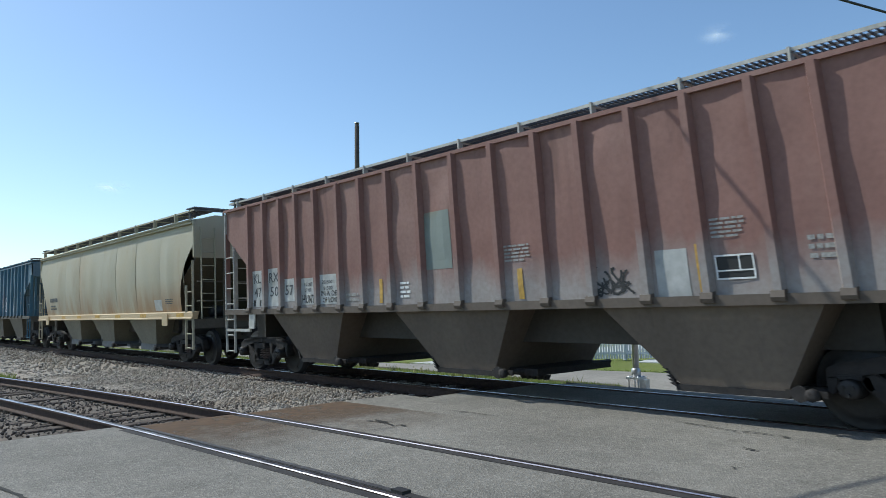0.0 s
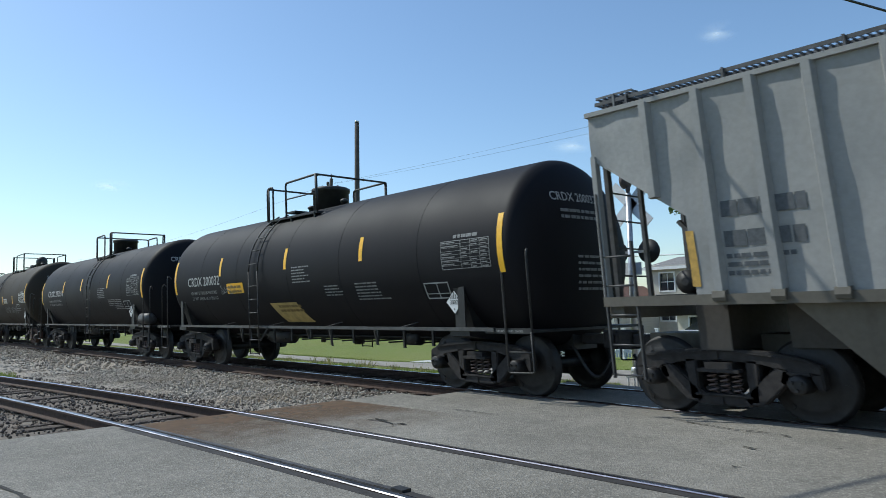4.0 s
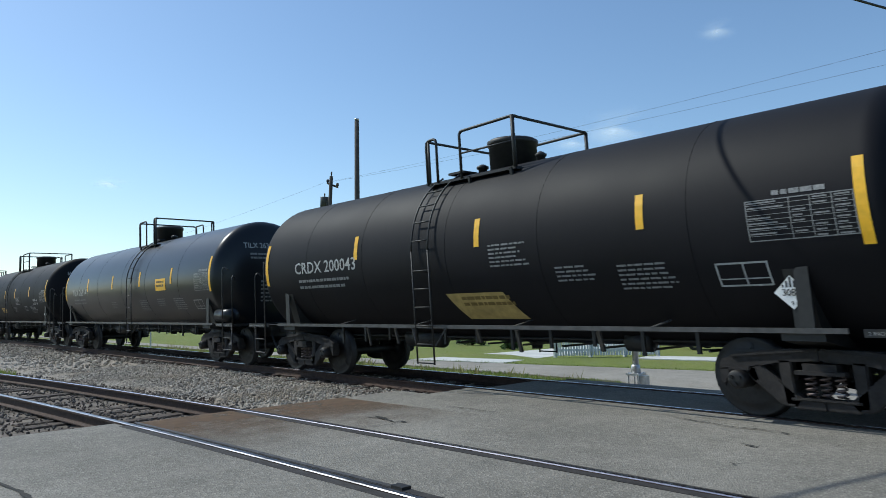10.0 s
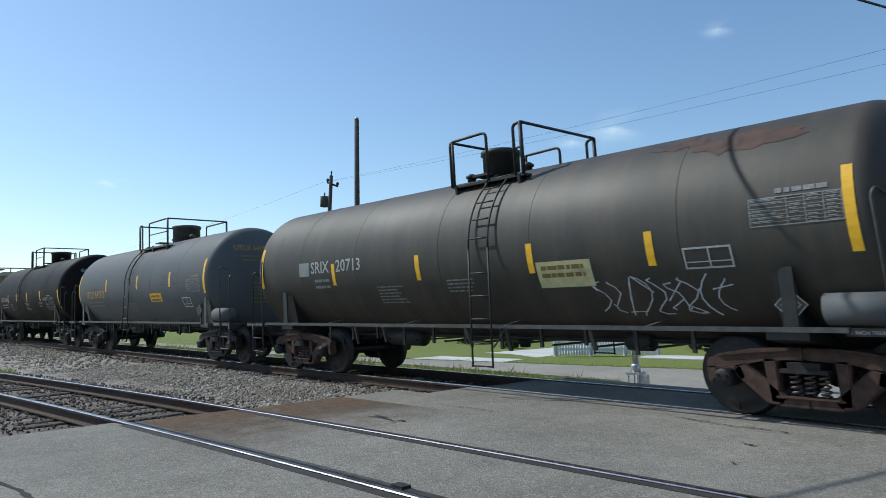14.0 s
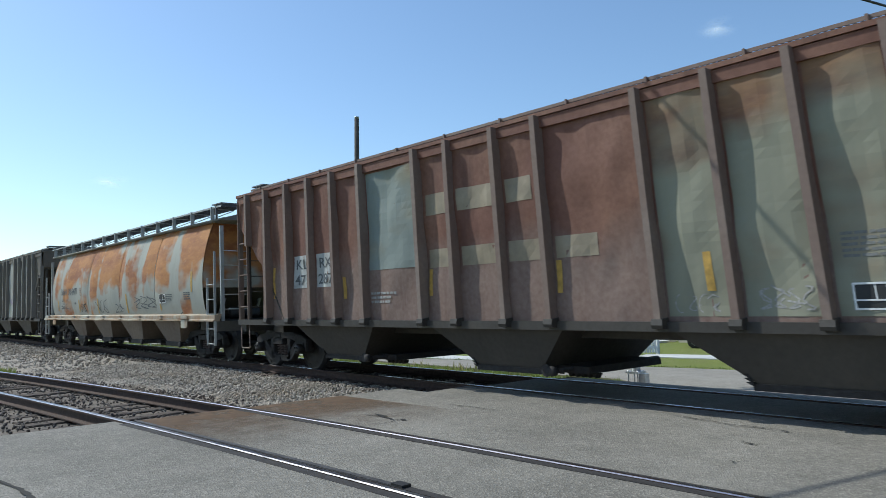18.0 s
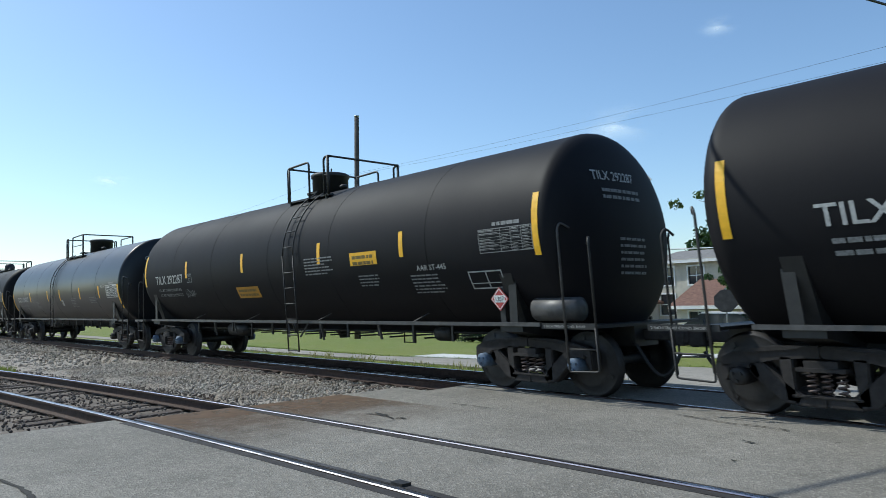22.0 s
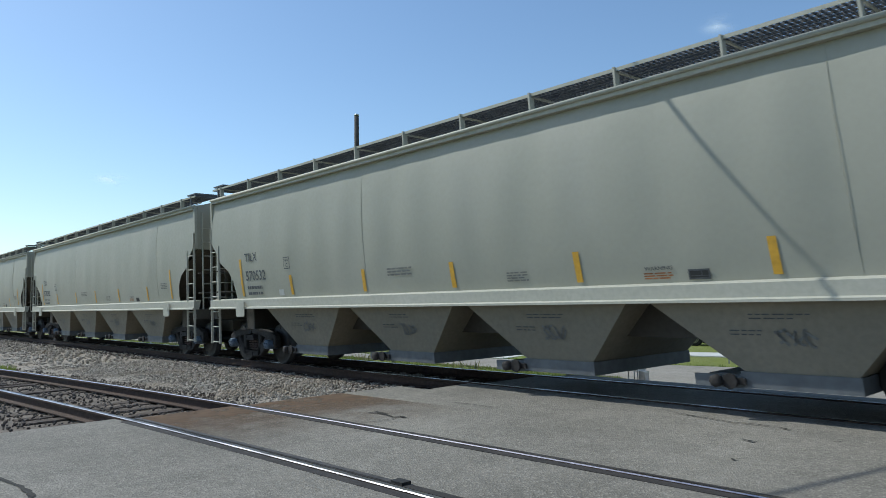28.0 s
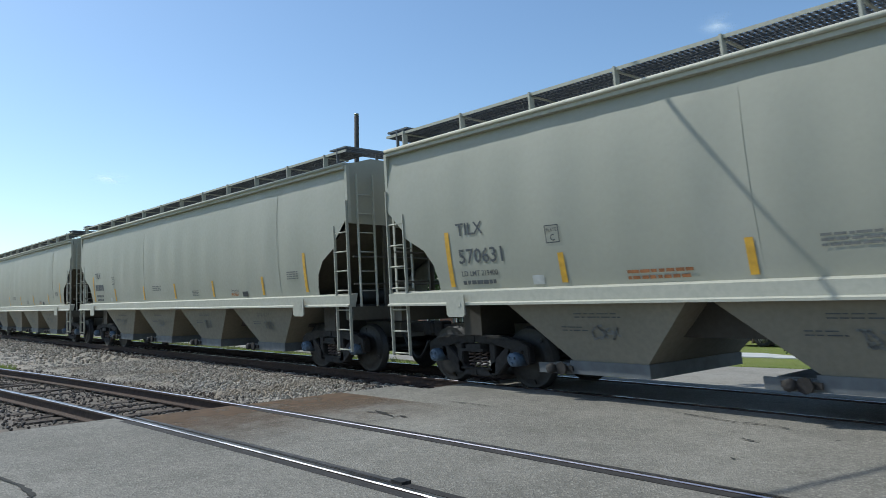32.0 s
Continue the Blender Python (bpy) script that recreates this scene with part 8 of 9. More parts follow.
tank(-101.21, -109.69, "wide", "dusty brown-black tank car with a hazard placard", "brown_black", over=0.5, mark=("SHPX 203260", -4.24, -2.07, -0.28), ladder=-0.73, dome_x=0.7, rails=(-1.08, -0.84, -0.24, 1.36), dome="round", mid_rail=False,
     stripes=(-2.1, -0.12, 2.11), zone=(-0.35, 0.05), grid=(3.47, 4.61, -0.33, 0.1), box=(2.71, 3.42, -0.7, -0.4), placard=("3082", 4.15, -0.96), truck="truck_rust", grid_ink=M["white"],
     plates=((0.15, 0.93, -0.32, -0.08, "pale_patch"),), plate_c=(-1.75, -1.45, -0.32, -0.1), scrawl=((0.1, 1.2, -0.85, -0.45, 8, "faint"), (1.3, 2.6, -0.85, -0.5, 8, "faint")), blocks=())
tank(-114.31, -125.68, "mid", "dark green-black glossy tank car", "green_gloss", over=0.4, mark=("DAKX 29923", -5.37, -3.45, -0.16), ladder=-0.81, dome_x=-0.09, dome="round",
     stripes=(-4.48, -1.83, 1.33, 3.49), zone=(-0.08, 0.36), grid=(4.34, 5.51, -0.39, 0.04), box=(4.37, 4.97, -0.78, -0.51), placard=("3082", 5.73, -1.01), plates=((2.46, 3.25, -0.2, 0.05, "yellow"), (0.59, 1.03, -0.1, 0.07, "pale_patch")),
     blocks=((1.4, -0.5, 0.7), (3.1, -0.55, 0.8)))
tank(-129.96, -142.02, "tall", "black tank car with yellow lettering", "black_b", over=0.5, mark=("TEIX 122312", -5.59, -3.48, -0.56), ladder=0.84, dome_x=-0.32, rails=(-0.72, 0.47, 1.14, 1.32), dome_r=0.62, ink=M["sign_yellow"], grid_ink=M["sign_yellow"],
     stripes=(-3.73, -0.93, 1.66, 4.71), zone=(-0.2, 0.22), grid=(5.2, 6.4, -0.26, 0.14), box=(4.17, 4.91, -0.9, -0.58), placard=("3082", 5.7, -1.04), plates=((2.42, 3.23, -0.48, -0.22, "dull_yellow"),), blocks=((1.3, -0.2, 0.8), (3.4, -0.6, 0.8)))
tank(-146.1, -158.3, "tall", "black tank car with white lettering", "black_b", over=0.6, more=(0.0, 0.17), mark=("IARX 235019", -6.01, -3.89, -0.24), ladder=0.63, dome_x=-0.17,
     stripes=(-3.53, -0.94, 1.51, 3.58), zone=(-0.1, 0.34), grid=(5.54, 6.69, -0.35, 0.06), placard=("3082", 5.92, -0.99), words=AAR, blocks=((1.65, -0.14, 0.85), (2.79, -0.56, 0.7), (3.47, -0.57, 1.2)), reservoir=True)
tank(-162.25, -172.58, "stout", "matt black tank car with white lettering", "black_a", over=0.9, mark=("CRDX 200043", -4.8, -2.61, -0.15), ladder=-0.66, dome_x=0.18,
     stripes=(-2.6, 0.62, 3.5), zone=(0.02, 0.47), grid=(4.84, 5.98, -0.25, 0.2), box=(4.37, 4.97, -0.75, -0.46), placard=("3082", 5.16, -0.85), plates=((-0.07, 1.2, -1.22, -0.7, "sheet_yellow"),),
     blocks=((0.86, -0.02, 0.8), (2.07, -0.42, 0.65), (3.07, -0.45, 1.0)))
tank(-176.89, -189.15, "mid", "glossy blue-black tank car", "black_gloss", over=0.5, mark=("TILX 263141", -5.65, -3.82, -0.2), ladder=0.79, dome_x=0.07, rails=(-0.02, 0.6, 1.26, 1.41),
     stripes=(-3.76, -1.04, 1.53, 4.03), zone=(-0.07, 0.38), plates=((2.86, 3.63, -0.24, 0.1, "yellow"),), box=(5.35, 5.89, -0.84, -0.56), grid=(5.62, 6.7, -0.32, 0.14), blocks=((1.31, -0.55, 0.7), (2.8, -0.53, 0.75), (4.02, -0.54, 1.0), (-1.35, -0.56, 0.55)), reservoir=True, tin=M["black_gloss"])
tank(-193.25, -205.58, "tall", "black tank car with white lettering", "black_b", over=0.5, mark=("IARX 235005", -5.84, -3.8, -0.27), ladder=-0.7, dome_x=0.13,
     stripes=(-3.39, -1.38, 0.81, 3.69), zone=(-0.1, 0.34), plates=((-2.63, -1.66, -0.81, -0.55, "dull_yellow"),), words=AAR, grid=(5.6, 6.6, -0.38, 0.04), placard=("3082", 6.07, -0.97), blocks=((0.96, -0.14, 0.85), (2.44, -0.58, 0.7), (3.58, -0.57, 1.25), (0.2, -0.6, 0.7)))
tank(-209.7, -221.75, "mid", "glossy blue-black tank car", "black_gloss", over=0.5, more=(0.0, 0.4), mark=("TILX 263140", -5.47, -3.51, -0.19), ladder=1.02, dome_x=0.15, rails=(0.18, 0.81, 1.44, 1.61),
     stripes=(-3.42, -0.86, 1.78, 4.13), zone=(-0.05, 0.4), plates=((3.05, 3.81, -0.25, 0.11, "yellow"),), grid=(5.8, 6.9, -0.32, 0.16), box=(5.58, 6.16, -0.84, -0.56), blocks=((1.47, -0.54, 0.7), (2.9, -0.54, 0.75), (4.18, -0.54, 1.0), (-1.25, -0.54, 0.55)), reservoir=True, tin=M["black_gloss"])
tank(-225.88, -236.76, "small", "dusty rust-streaked dark tank car with chalk graffiti", "rusty_black", over=0.75, mark=("SRIX", -4.04, -3.37, -0.11), words=(("20713", -3.13, -2.31, -0.11, 0.329),), ladder=0.9, dome_x=0.15, dome_r=0.33,
     stripes=(-3.23, -0.66, 1.86, 3.81), zone=(-0.38, 0.05), plates=((1.95, 2.89, -0.61, -0.23, "pale_yellow"), (-4.5, -4.12, -0.16, 0.12, "blank_patch")), box=(4.24, 4.84, -0.45, -0.19), grid=(5.1, 6.1, -0.03, 0.29), placard=("outline", 5.35, -0.95),
     scrawl=((2.82, 4.7, -1.12, -0.49, 9, "chalk"),), blocks=((-1.9, -0.5, 0.8), (0.0, -0.45, 0.8)), reservoir=True, truck="truck_rust", scuffs=((5.0, 1.2, 0.6, 0.22, "rust_scuff"), (4.1, 1.4, 0.4, 0.12, "rust_scuff")), tin=M["tank_grey"])
tank(-241.23, -251.14, "small", "faded grey tank car with dull yellow lettering", "tank_grey", over=0.67, mark=("UTLX 641923", -4.64, -2.64, -0.31), cap_height=0.25, ladder=-0.12, dome_x=1.03, rails=(-0.48, -0.23, 0.37, 1.91), ink=M["dull_yellow"], small_ink=M["faint_yellow"], box_ink=M["white"],
     stripes=(-2.43, 0.58, 3.23), zone=(-0.12, 0.3), plates=((1.61, 2.51, -0.54, -0.28, "yellow"),), box=(3.95, 4.49, -0.74, -0.45), grid=(4.4, 5.3, -0.31, 0.05), placard=("outline", 5.0, -0.86), reservoir=True, tin=M["tank_grey"], gear=M["grey_steel"], grid_ink=M["small_ink"], scuffs=((3.4, 1.45, 0.22, 0.3, "tan_scuff"), (1.2, 1.3, 0.12, 0.35, "tan_scuff")),
     pads=((2.6, 2.85, -0.05, 0.2), (3.5, 3.75, -0.05, 0.22), (-3.75, -3.45, 0.0, 0.25)), blocks=((-0.4, -0.6, 0.7),))
tank(-255.21, -265.75, "tall", "dark maroon-black tank car", "maroon_black", over=0.79, mark=("GATX 24466", -4.88, -3.19, -0.29), ladder=-0.68, dome_x=0.38,
     stripes=(-3.23, -1.4, 0.67, 3.09), zone=(-0.36, 0.06), end_z=(-0.73, 0.05), grid=(3.87, 5.2, -0.78, -0.22), words=(("FRA AIP", 3.53, 4.04, -0.35, 0.13),), blocks=((0.23, -0.46, 0.8), (2.7, -0.46, 0.8), (-2.88, -0.46, 0.6)))
add_car(round_hopper, -269.6, -283.38, label="off-white rounded covered hopper car with rust spots", eave=3.5, sill=(0.92, 1.17), over=1.35, cut=False, inset=0.85, bulge=0.2, ybase=1.38, ytop=1.2,
        paint=M["white_paint"], under=M["dirty_under"], trim=M["white_paint"], sill_mat=M["cream_sill"], bays=3, bay_gap=0.75, sill_pipe=True, bay_mat=M["cream_bay"], bay_in=1.0, foot=0.5, low=0.45, walk=0.36, walk_y=1.45, walk_in=0.85, gate_mat=M["truck_steel"],
        patches=((-6.34, -5.09, 1.59, 2.39, "grey_patch"),), words=(("770361", -6.17, -5.28, 1.7, 0.17, "grey_ink"), ("LD LMT 202200 LO", -6.2, -5.2, 1.44, 0.08, "grey_ink"), ("LT WT 60500 NEW", -6.2, -5.2, 1.31, 0.08, "grey_ink")),
        bars=((-6.17, -5.3, 2.2, 1, 0.17, "faint_grey"), (3.0, 3.7, 1.7, 4, 0.035, "grey_ink"), (5.6, 6.2, 1.8, 4, 0.035, "grey_ink")), stripes=((-6.7, 1.31, 2.1), (-4.47, 1.28, 1.66), (-1.6, 1.28, 1.66), (1.4, 1.28, 1.66), (4.3, 1.28, 1.66), (6.7, 1.31, 2.1)),
        scrawl=((-4.1, -1.9, 1.3, 2.0, 7, 0.035, "ink"), (2.0, 2.8, 1.3, 1.7, 4, 0.03, "ink")), boxes=((4.6, 5.0, 1.4, 1.7, "ink", None),),
        blobs=((-3.0, 2.7, 0.12, 0.1, "rust_spot"), (0.6, 2.9, 0.1, 0.14, "rust_spot"), (2.2, 2.5, 0.09, 0.07, "rust_spot"), (4.4, 2.8, 0.14, 0.1, "rust_spot"), (-1.0, 2.2, 0.06, 0.09, "rust_spot"), (5.6, 2.3, 0.1, 0.16, "rust_spot"), (-5.0, 3.0, 0.1, 0.08, "rust_spot")))
add_car(ribbed_hopper, -287.39, -300.7, label="rust-brown ribbed covered hopper car with faded patches", cut_x=6.9, slope=(2.32, 3.33), eave=4.02, sill=(1.08, 1.14), over=1.33, rib_depth=0.135, rib_base=0.055, dent=0.05, ladder_top=3.9, ladder_in=3.0, ladder_low=0.98,
        paint=M["brown_paint"], rib_mat=M["brown_rib"], under=M["shaded_under"], dark_ends=True, trim=M["brown_rib"], ribs=(-7.4, -6.52, -5.61, -4.72, -3.85, -2.92, -1.31, -0.49, 0.54, 1.38, 3.03, 3.98, 4.91, 5.85, 6.75, 7.4), walk=0.16, chord=0.15,
        patches=((-5.5, -4.82, 1.75, 2.42, "pale_patch"), (-4.6, -3.95, 1.75, 2.42, "pale_patch"), (-2.83, -1.4, 2.0, 3.78, "blue_patch"), (-1.18, -0.58, 2.83, 3.18, "tan_patch"), (-0.38, 0.43, 2.83, 3.18, "tan_patch"), (0.65, 1.17, 2.83, 3.18, "tan_patch"),
                 (-1.18, -0.58, 1.96, 2.26, "tan_patch"), (-0.38, 0.41, 1.96, 2.26, "tan_patch"), (0.65, 1.27, 1.96, 2.26, "tan_patch"), (1.5, 2.2, 1.96, 2.26, "tan_patch"), (3.12, 3.89, 1.16, 3.95, "rusty_white"), (4.07, 4.82, 1.16, 3.95, "rusty_white"), (5.0, 5.76, 1.16, 3.95, "rusty_white"), (5.94, 6.5, 1.16, 3.95, "rusty_white")),
        words=(("KL", -5.4, -4.9, 2.14, 0.2, "grey_ink"), ("RX", -4.5, -4.02, 2.14, 0.2, "grey_ink"), ("475", -5.45, -4.86, 1.82, 0.2, "grey_ink"), ("287", -4.55, -3.98, 1.82, 0.2, "grey_ink")),
        stripes=((-6.38, 1.55, 2.23), (-3.68, 1.5, 1.92), (-1.15, 1.5, 1.94), (1.53, 1.48, 1.93), (3.68, 1.45, 1.9), (6.5, 1.5, 2.2)), boxes=((5.14, 5.46, 1.22, 1.49, "white", "ink"),), bars=((5.1, 5.6, 2.0, 5, 0.03, "faint_grey"), (-2.8, -2.0, 1.6, 3, 0.04, "faint_white")),
        scrawl=((3.2, 3.8, 1.2, 1.42, 4, 0.015, "faint_white"), (4.2, 4.8, 1.2, 1.5, 4, 0.02, "faint_white")))
add_car(round_hopper, -304.68, -318.48, label="pale rounded covered hopper car with large orange rust patches", bay_gap=0.51, bay_mid=0.35, sill_pipe=True, eave=3.62, sill=(1.05, 1.22), over=1.35, cut=False, inset=0.85, bulge=0.2, ybase=1.38, ytop=1.16, lip=0.05,
        paint=M["rust_paint"], under=M["dirty_under"], trim=M["grey_patch"], roof=M["roof_grey"], sill_mat=M["white_paint"], bays=4, bay_mat=M["rust_bay"], bay_in=1.04, foot=0.5, low=0.45, walk=0.36, walk_y=1.3, walk_in=0.7, gate_mat=M["truck_steel"],
        boxes=((4.41, 4.87, 1.56, 1.81, "white", "ink"),), bars=((4.91, 5.41, 1.8, 4, 0.026, "grey_ink"), (6.15, 6.6, 1.83, 4, 0.03, "grey_ink")), seams=(-0.89, -0.645, -0.41, -0.14, 0.14, 0.41, 0.645, 0.89),
        words=(("NAHX", -5.99, -5.05, 2.02, 0.24, "grey_ink"), ("316479", -4.86, -3.8, 2.02, 0.24, "grey_ink"), ("LD LMT", -5.9, -5.58, 1.765, 0.085, "grey_ink"), ("201300", -5.35, -5.0, 1.765, 0.085, "grey_ink"), ("LT WT", -5.88, -5.6, 1.63, 0.085, "grey_ink"), ("61700", -5.33, -5.07, 1.63, 0.085, "grey_ink"),
               ("5-80", -4.24, -3.99, 1.64, 0.075, "grey_ink"), ("PLATE", -3.41, -3.25, 2.13, 0.045, "grey_ink"), ("C", -3.37, -3.28, 2.0, 0.09, "grey_ink")), rings=((-3.44, -3.22, 1.96, 2.23),),
        stripes=((4.43, 1.35, 1.53), (6.7, 1.83, 2.37), (1.6, 1.29, 1.89), (-1.38, 1.29, 1.8), (-6.5, 1.4, 1.82), (-3.62, 1.36, 1.79)), scrawl=((-3.38, -2.7, 1.33, 1.66, 5, 0.024, "ink"), (-6.1, -5.0, 1.47, 1.6, 3, 0.016, "grey_ink"), (-1.6, -0.3, 1.3, 1.75, 3, 0.022, "grey_ink"), (0.4, 1.2, 1.3, 1.6, 2, 0.022, "grey_ink"), (2.3, 4.01, 1.4, 1.8, 3, 0.022, "grey_ink")),
        blobs=((1.2, 2.6, 0.05, 0.06, "rust_spot"), (1.45, 2.8, 0.05, 0.05, "rust_spot"), (1.8, 2.5, 0.06, 0.06, "rust_spot"), (1.6, 2.95, 0.05, 0.06, "rust_spot")))
add_car(ribbed_hopper, -322.08, -335.41, label="grey-brown ribbed covered hopper car with pale panels", cut_x=6.9, slope=(2.32, 3.33), eave=4.02, sill=(1.08, 1.14), over=1.33, rib_depth=0.135, rib_base=0.055, dent=0.05, ladder_top=3.9, ladder_in=3.0, ladder_low=0.98,
        paint=M["taupe_paint"], rib_mat=M["taupe_rib"], under=M["shaded_under"], dark_ends=True, trim=M["taupe_rib"], ribs=(-7.0, -6.14, -5.25, -4.42, -3.5, -2.57, -1.12, -0.3, 0.72, 1.49, 3.14, 4.05, 4.97, 5.91, 6.82), walk=0.16, chord=0.15,
        patches=((1.58, 3.05, 1.16, 3.95, "worn_white"), (3.23, 3.96, 1.16, 3.95, "worn_white"), (4.14, 4.88, 1.16, 3.95, "worn_white"), (5.06, 5.82, 1.16, 3.95, "worn_white"), (-6.05, -5.34, 1.16, 3.95, "worn_white"), (-5.16, -4.51, 1.16, 3.95, "worn_white")),
        words=(("KL", -6.0, -5.45, 2.32, 0.2, "grey_ink"), ("RX", -5.1, -4.6, 2.32, 0.2, "grey_ink"), ("475", -6.0, -5.4, 2.0, 0.2, "grey_ink"), ("213", -5.1, -4.56, 2.0, 0.2, "grey_ink")),
        stripes=((6.6, 1.12, 2.01), (3.65, 1.16, 1.58), (-1.0, 1.16, 1.58), (1.3, 1.16, 1.58), (-3.8, 1.16, 1.58)), scrawl=((1.67, 2.69, 1.76, 2.07, 6, 0.03, "purple"), (4.2, 4.73, 1.2, 1.75, 4, 0.018, "faint_grey"), (5.09, 5.61, 1.41, 1.95, 4, 0.018, "faint_grey"), (-2.48, -1.5, 1.2, 1.7, 6, 0.02, "faint_white")),
        bars=((5.1, 5.6, 2.6, 4, 0.03, "grey_ink"), (-0.2, 0.5, 2.2, 4, 0.03, "faint_white")), boxes=((4.3, 4.7, 1.9, 2.2, "white", "ink"),))
tank(-339.53, -353.1, "wide", "matt black tank car with a red hazard placard", "black_b", over=0.65, mark=("TILX 292262", -6.42, -4.5, -0.31), ladder=0.6, dome_x=-0.18,
     stripes=(-4.63, -1.82, 1.38, 4.31), zone=(-0.2, 0.25), plates=((2.83, 3.62, -0.31, -0.04, "yellow"), (-1.91, -0.9, -0.85, -0.53, "sheet_orange")), grid=(6.17, 7.33, -0.28, 0.12), box=(5.8, 6.49, -0.82, -0.52), words=(("AAR ST-445", 4.51, 5.24, -0.44, 0.13),),
     placard=("1307", 6.52, -1.02), reservoir=True, blocks=((1.24, -0.5, 0.8), (3.01, -0.52, 0.8), (4.53, -0.55, 1.0)))
tank(-357.09, -370.95, "wide", "matt black tank car with a red hazard placard", "black_b", over=0.72, mark=("TILX 292287", -6.79, -4.86, -0.31), ladder=0.87, dome_x=0.08, weights=("LD LMT 191400 LB 86800 KG", "LT WT 94600 LB 42900 KG"), plate_c=(-4.59, -4.28, -0.32, -0.09),
     stripes=(-4.6, -1.37, 1.95, 4.57), zone=(-0.2, 0.24), plates=((3.03, 3.86, -0.28, -0.04, "yellow"), (-1.85, -0.77, -0.82, -0.54, "sheet_orange")), grid=(6.46, 7.55, -0.27, 0.09), box=(6.09, 6.8, -0.83, -0.53), words=(("AAR ST-445", 4.9, 5.63, -0.46, 0.13),),
     placard=("1307", 6.65, -1.03), reservoir=True, cap="bearing_blue", scrawl=((-4.85, -4.25, -0.75, -0.5, 5, "faint"),), blocks=((1.4, -0.1, 1.1), (3.2, -0.52, 0.8), (4.7, -0.58, 1.0)))
tank(-375.04, -388.85, "mid", "glossy black tank car with flat ends", "black_brushed", R=1.54, zc=2.225, head=0.3, over=0.79, mark=("GATX 208907", -6.78, -4.78, -0.45), ladder=-0.31, dome_x=0.75, weights=("LD LMT 188700 LBS 85600 KGS", "LT WT 74300 LBS 33700 KGS"), plate_c=(-4.15, -3.8, -0.5, -0.28),
     stripes=(-4.34, -1.32, 3.3, 5.6, 0.56), zone=(-0.46, -0.03), end_z=(-0.87, -0.03), plates=((0.66, 0.92, -0.69, -0.45, "pale_patch"),), grid=(6.42, 7.55, -0.46, -0.03), words=(("FRA AIP", 5.83, 6.37, -0.1, 0.13),), blocks=((2.03, -0.46, 0.8), (4.41, -0.45, 1.0), (-3.46, -0.52, 0.7)), grid_ink=M["white"])
tank(-392.98, -404.91, "stout", "matt black tank car with patches of scuffed paint", "black_b", over=0.6, mark=("GATX 2869", -5.83, -4.1, -0.33), ladder=-0.68, dome_x=0.2, dome="round",
     stripes=(-3.83, -2.03, 0.0, 2.2), zone=(-0.35, 0.08), end_z=(-0.82, 0.08), grid=(5.3, 6.4, -0.33, 0.09), words=(("FRA AIP", 4.68, 5.21, 0.08, 0.13),), placard=("outline", 5.63, -0.94), scuffs=((-1.5, 1.15, 0.1, 0.16, "pale_patch"), (-4.3, 0.75, 0.35, 0.1, "scuff_grey"), (-3.3, 0.95, 0.3, 0.12, "scuff_grey")), plates=((0.05, 0.55, -0.6, -0.25, "yellow"),),
     blocks=((0.4, 0.0, 0.8), (2.4, -0.4, 0.8)))
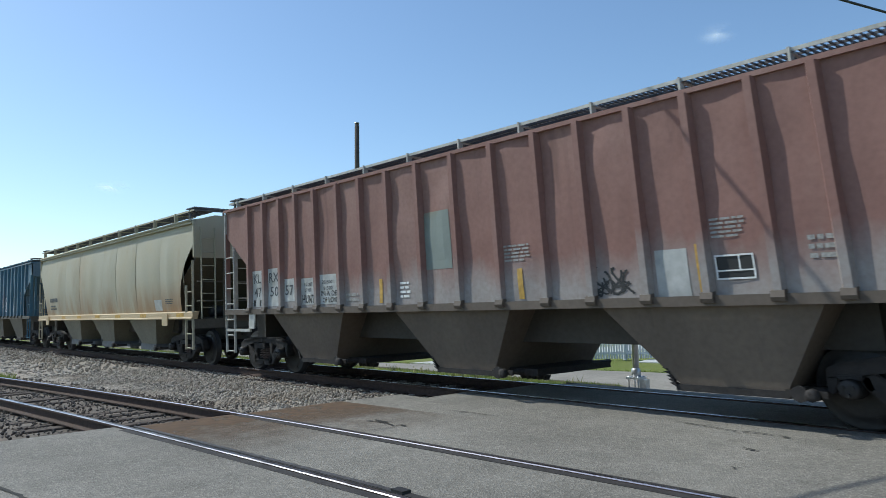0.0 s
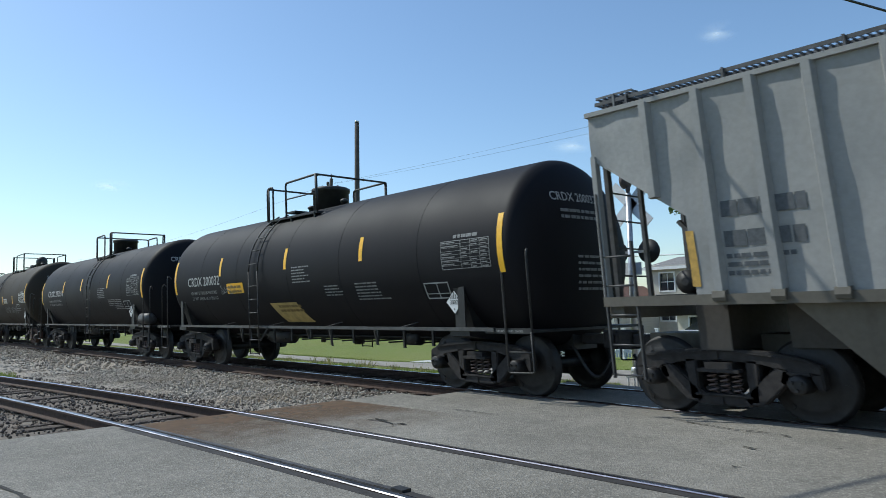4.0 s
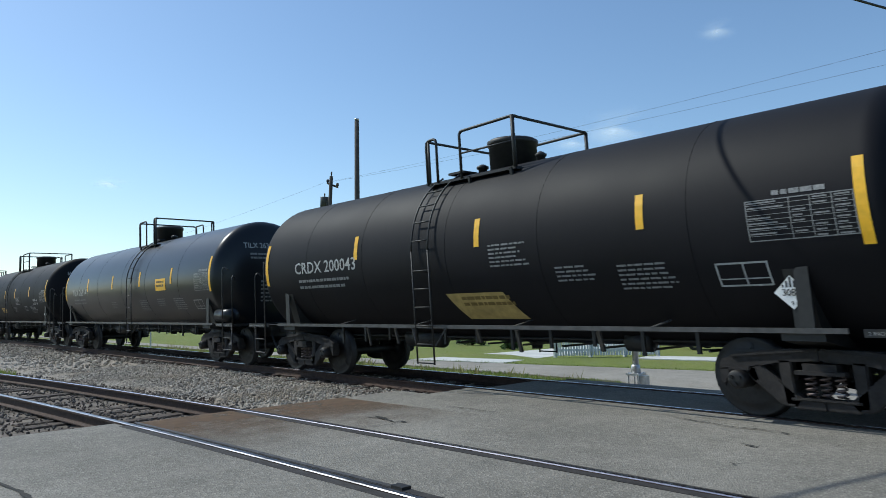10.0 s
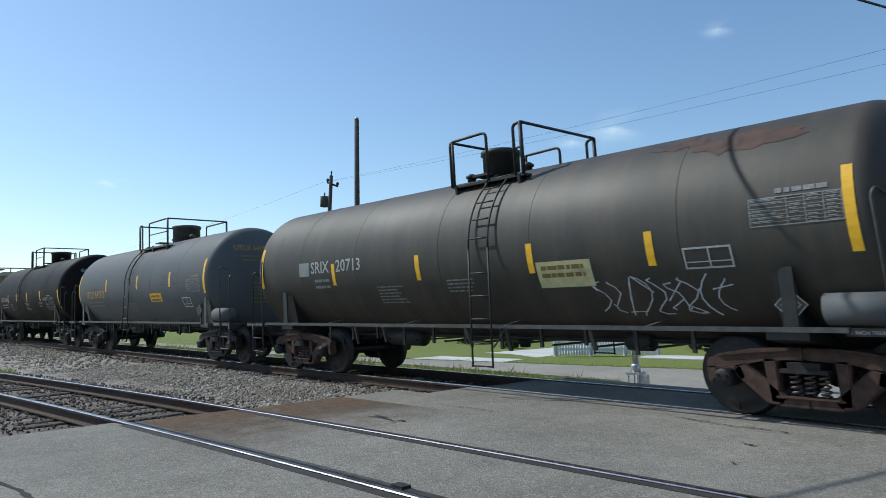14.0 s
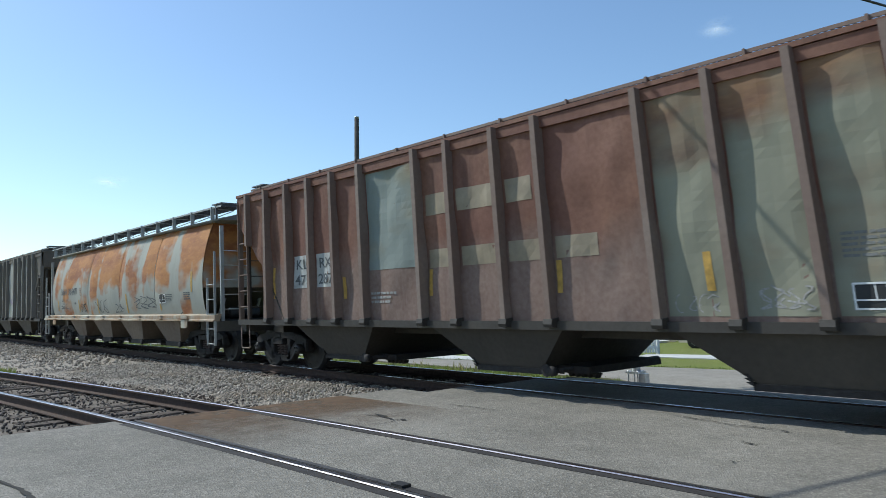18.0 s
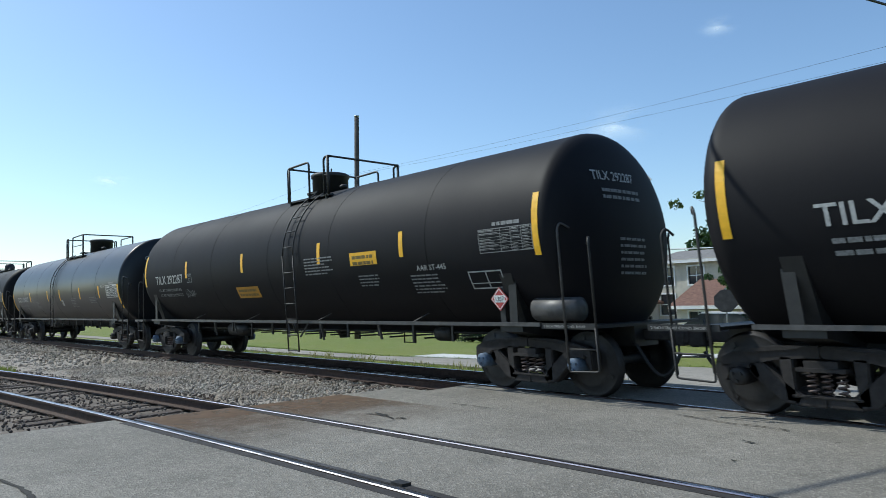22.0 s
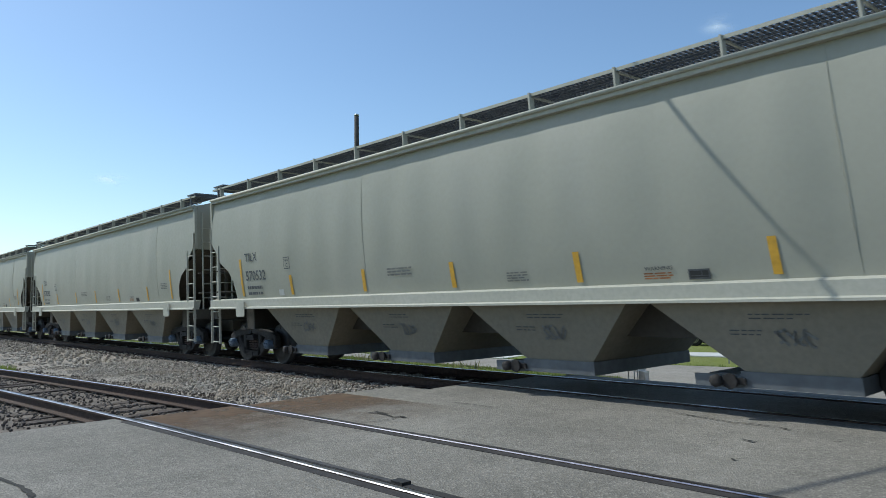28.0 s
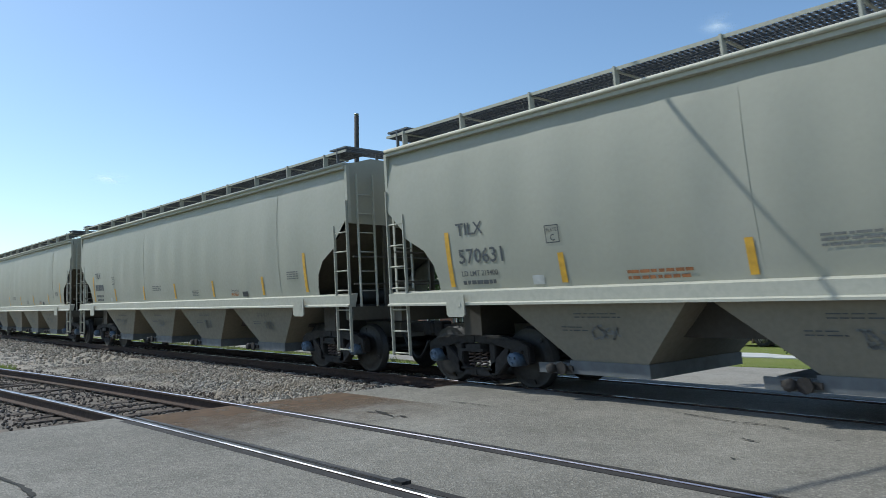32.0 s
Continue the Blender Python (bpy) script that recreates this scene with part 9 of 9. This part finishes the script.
for front, rear, number, big, load in ((-409.09, -423.75, "570452", "20", "219800"), (-428.0, -442.35, "570609", "", "219400"), (-446.61, -461.1, "570532", "", ""), (-465.1, -479.66, "570592", "", "219800"),
                                       (-484.06, -498.7, "570481", "95", "219400"), (-503.05, -517.4, "570631", "", "219400"), (-521.6, -536.0, "", "", ""), (-540.3, -554.7, "", "", ""), (-559.0, -573.4, "", "", "")):
    words = [("TILX", -6.89, -6.31, 2.38, 0.19, "grey_ink"), ("WARNING", 3.6, 3.98, 1.69, 0.045, "grey_ink"), ("PLATE", -5.06, -4.88, 2.29, 0.045, "grey_ink"), ("C", -5.01, -4.93, 2.16, 0.09, "grey_ink")]
    bars = [(-1.54, -0.81, 1.97, 3, 0.028, "faint_grey"), (1.3, 1.72, 1.77, 4, 0.02, "faint_grey"), (3.58, 4.02, 1.66, 3, 0.016, "rust_spot"), (6.31, 6.88, 2.05, 4, 0.024, "faint_grey")]
    if number:
        words.append((number, -6.89, -5.95, 1.94, 0.22, "grey_ink"))
    else:
        bars.append((-6.89, -5.95, 2.16, 1, 0.2, "grey_ink"))
    if load:
        words.append(("LD LMT " + load, -6.87, -6.1, 1.74, 0.08, "grey_ink"))
    else:
        bars.append((-6.87, -6.1, 1.81, 1, 0.07, "grey_ink"))
    if number == "570481":
        words.append(("LT WT   66600", -6.86, -6.06, 1.6, 0.08, "grey_ink"))
    else:
        bars.append((-6.87, -6.1, 1.67, 1, 0.06, "grey_ink"))
    if big:
        words.append((big, 0.42, 0.98, 1.74, 0.27, "grey_ink"))
    if number == "570631":
        bars.append((-3.88, -2.93, 1.7, 2, 0.04, "rust_spot"))
    back = -0.22 if big == "95" else 0.0
    words = [(w, a + (back if a < 0 else 0), b + (back if a < 0 else 0), z, cap, m) for w, a, b, z, cap, m in words]
    bars = [(a + (back if a < 0 else 0), b + (back if a < 0 else 0), z, n, s, m) for a, b, z, n, s, m in bars]
    add_car(round_hopper, front, rear, label="pale grey-green curved-side covered hopper car" + (" with a teal panel" if big else ""), eave=3.94, sill=(1.29, 1.52), paint=M["pellet_paint"], under=M["pellet_under"], trim=M["pellet_trim"], end_mat=M["pellet_end_shade"], slim_ends=True, cap="bearing_blue",
            bay_marks=True, hand=-1, swell=0.016 if number == "570481" else 0.006, seam_r=0.006 if number == "570481" else 0.0035, seams=(-0.968, -0.797, -0.568, -0.29, 0.0, 0.29, 0.568, 0.797, 0.968), foot=0.57, walk=0.36, post=1.46, ladder_top=3.31, ladder_in=2.86, stripe_mat="pellet_yellow", emblem={"20": 0.11, "95": 0.31}.get(big, 0.0), words=words, bars=bars,
            stripes=[(-7.12 + back, 1.58, 2.45), (7.05, 1.6, 2.41)] + [(x, 1.58, 1.99) for x in (-4.88 + back, -2.28 + back, 0.14, 2.6, 5.2)],
            rings=((-5.09 + back, -4.85 + back, 2.13, 2.38),), boxes=((4.17, 4.44, 1.56, 1.68, "grey_ink", "ink"),), patches=((-5.45, -5.24, 1.57, 1.7, "pale_patch"),))


# ---------- what moves ----------
def run(t):
    """How far the train has rolled after t seconds."""
    return 15.9171 * t - 0.00028 * t * t


def motions():
    """The train rolls by at an even speed, and its wheels turn while it passes."""
    for car, x in CARS:
        walk(car, [(t, pose(x + run(t), TRACK_Y, 0)) for t in (0, 4, 8, 12, 16, 20, 24, 28, 32)])
    place = {car: x for car, x in CARS}
    for wheel, car, a, s in SPIN:
        x = place[car]
        first, last = max(0.0, (-80 - x) / 15.9), min(32.0, (12 - x) / 15.9)
        rows, t, base = [(0.0, 0.0)] if first > 0.05 else [], first, run(max(0.0, first))
        while t < last:
            rows.append((t, run(t) - base))
            t += 1 / FPS
        if not rows:
            rows = [(0.0, 0.0)]
        rows.append((32.0, rows[-1][1]) if last < 31.9 else (32.0, run(32.0) - base))
        walk(wheel, [(t, pose(a, 0.745 * s, 0.457, 0, 0, 0 if s < 0 else 180) @ pose(0, 0, 0, 0, math.degrees(d / 0.457) * (1 if s < 0 else -1), 0)) for t, d in rows])


motions()
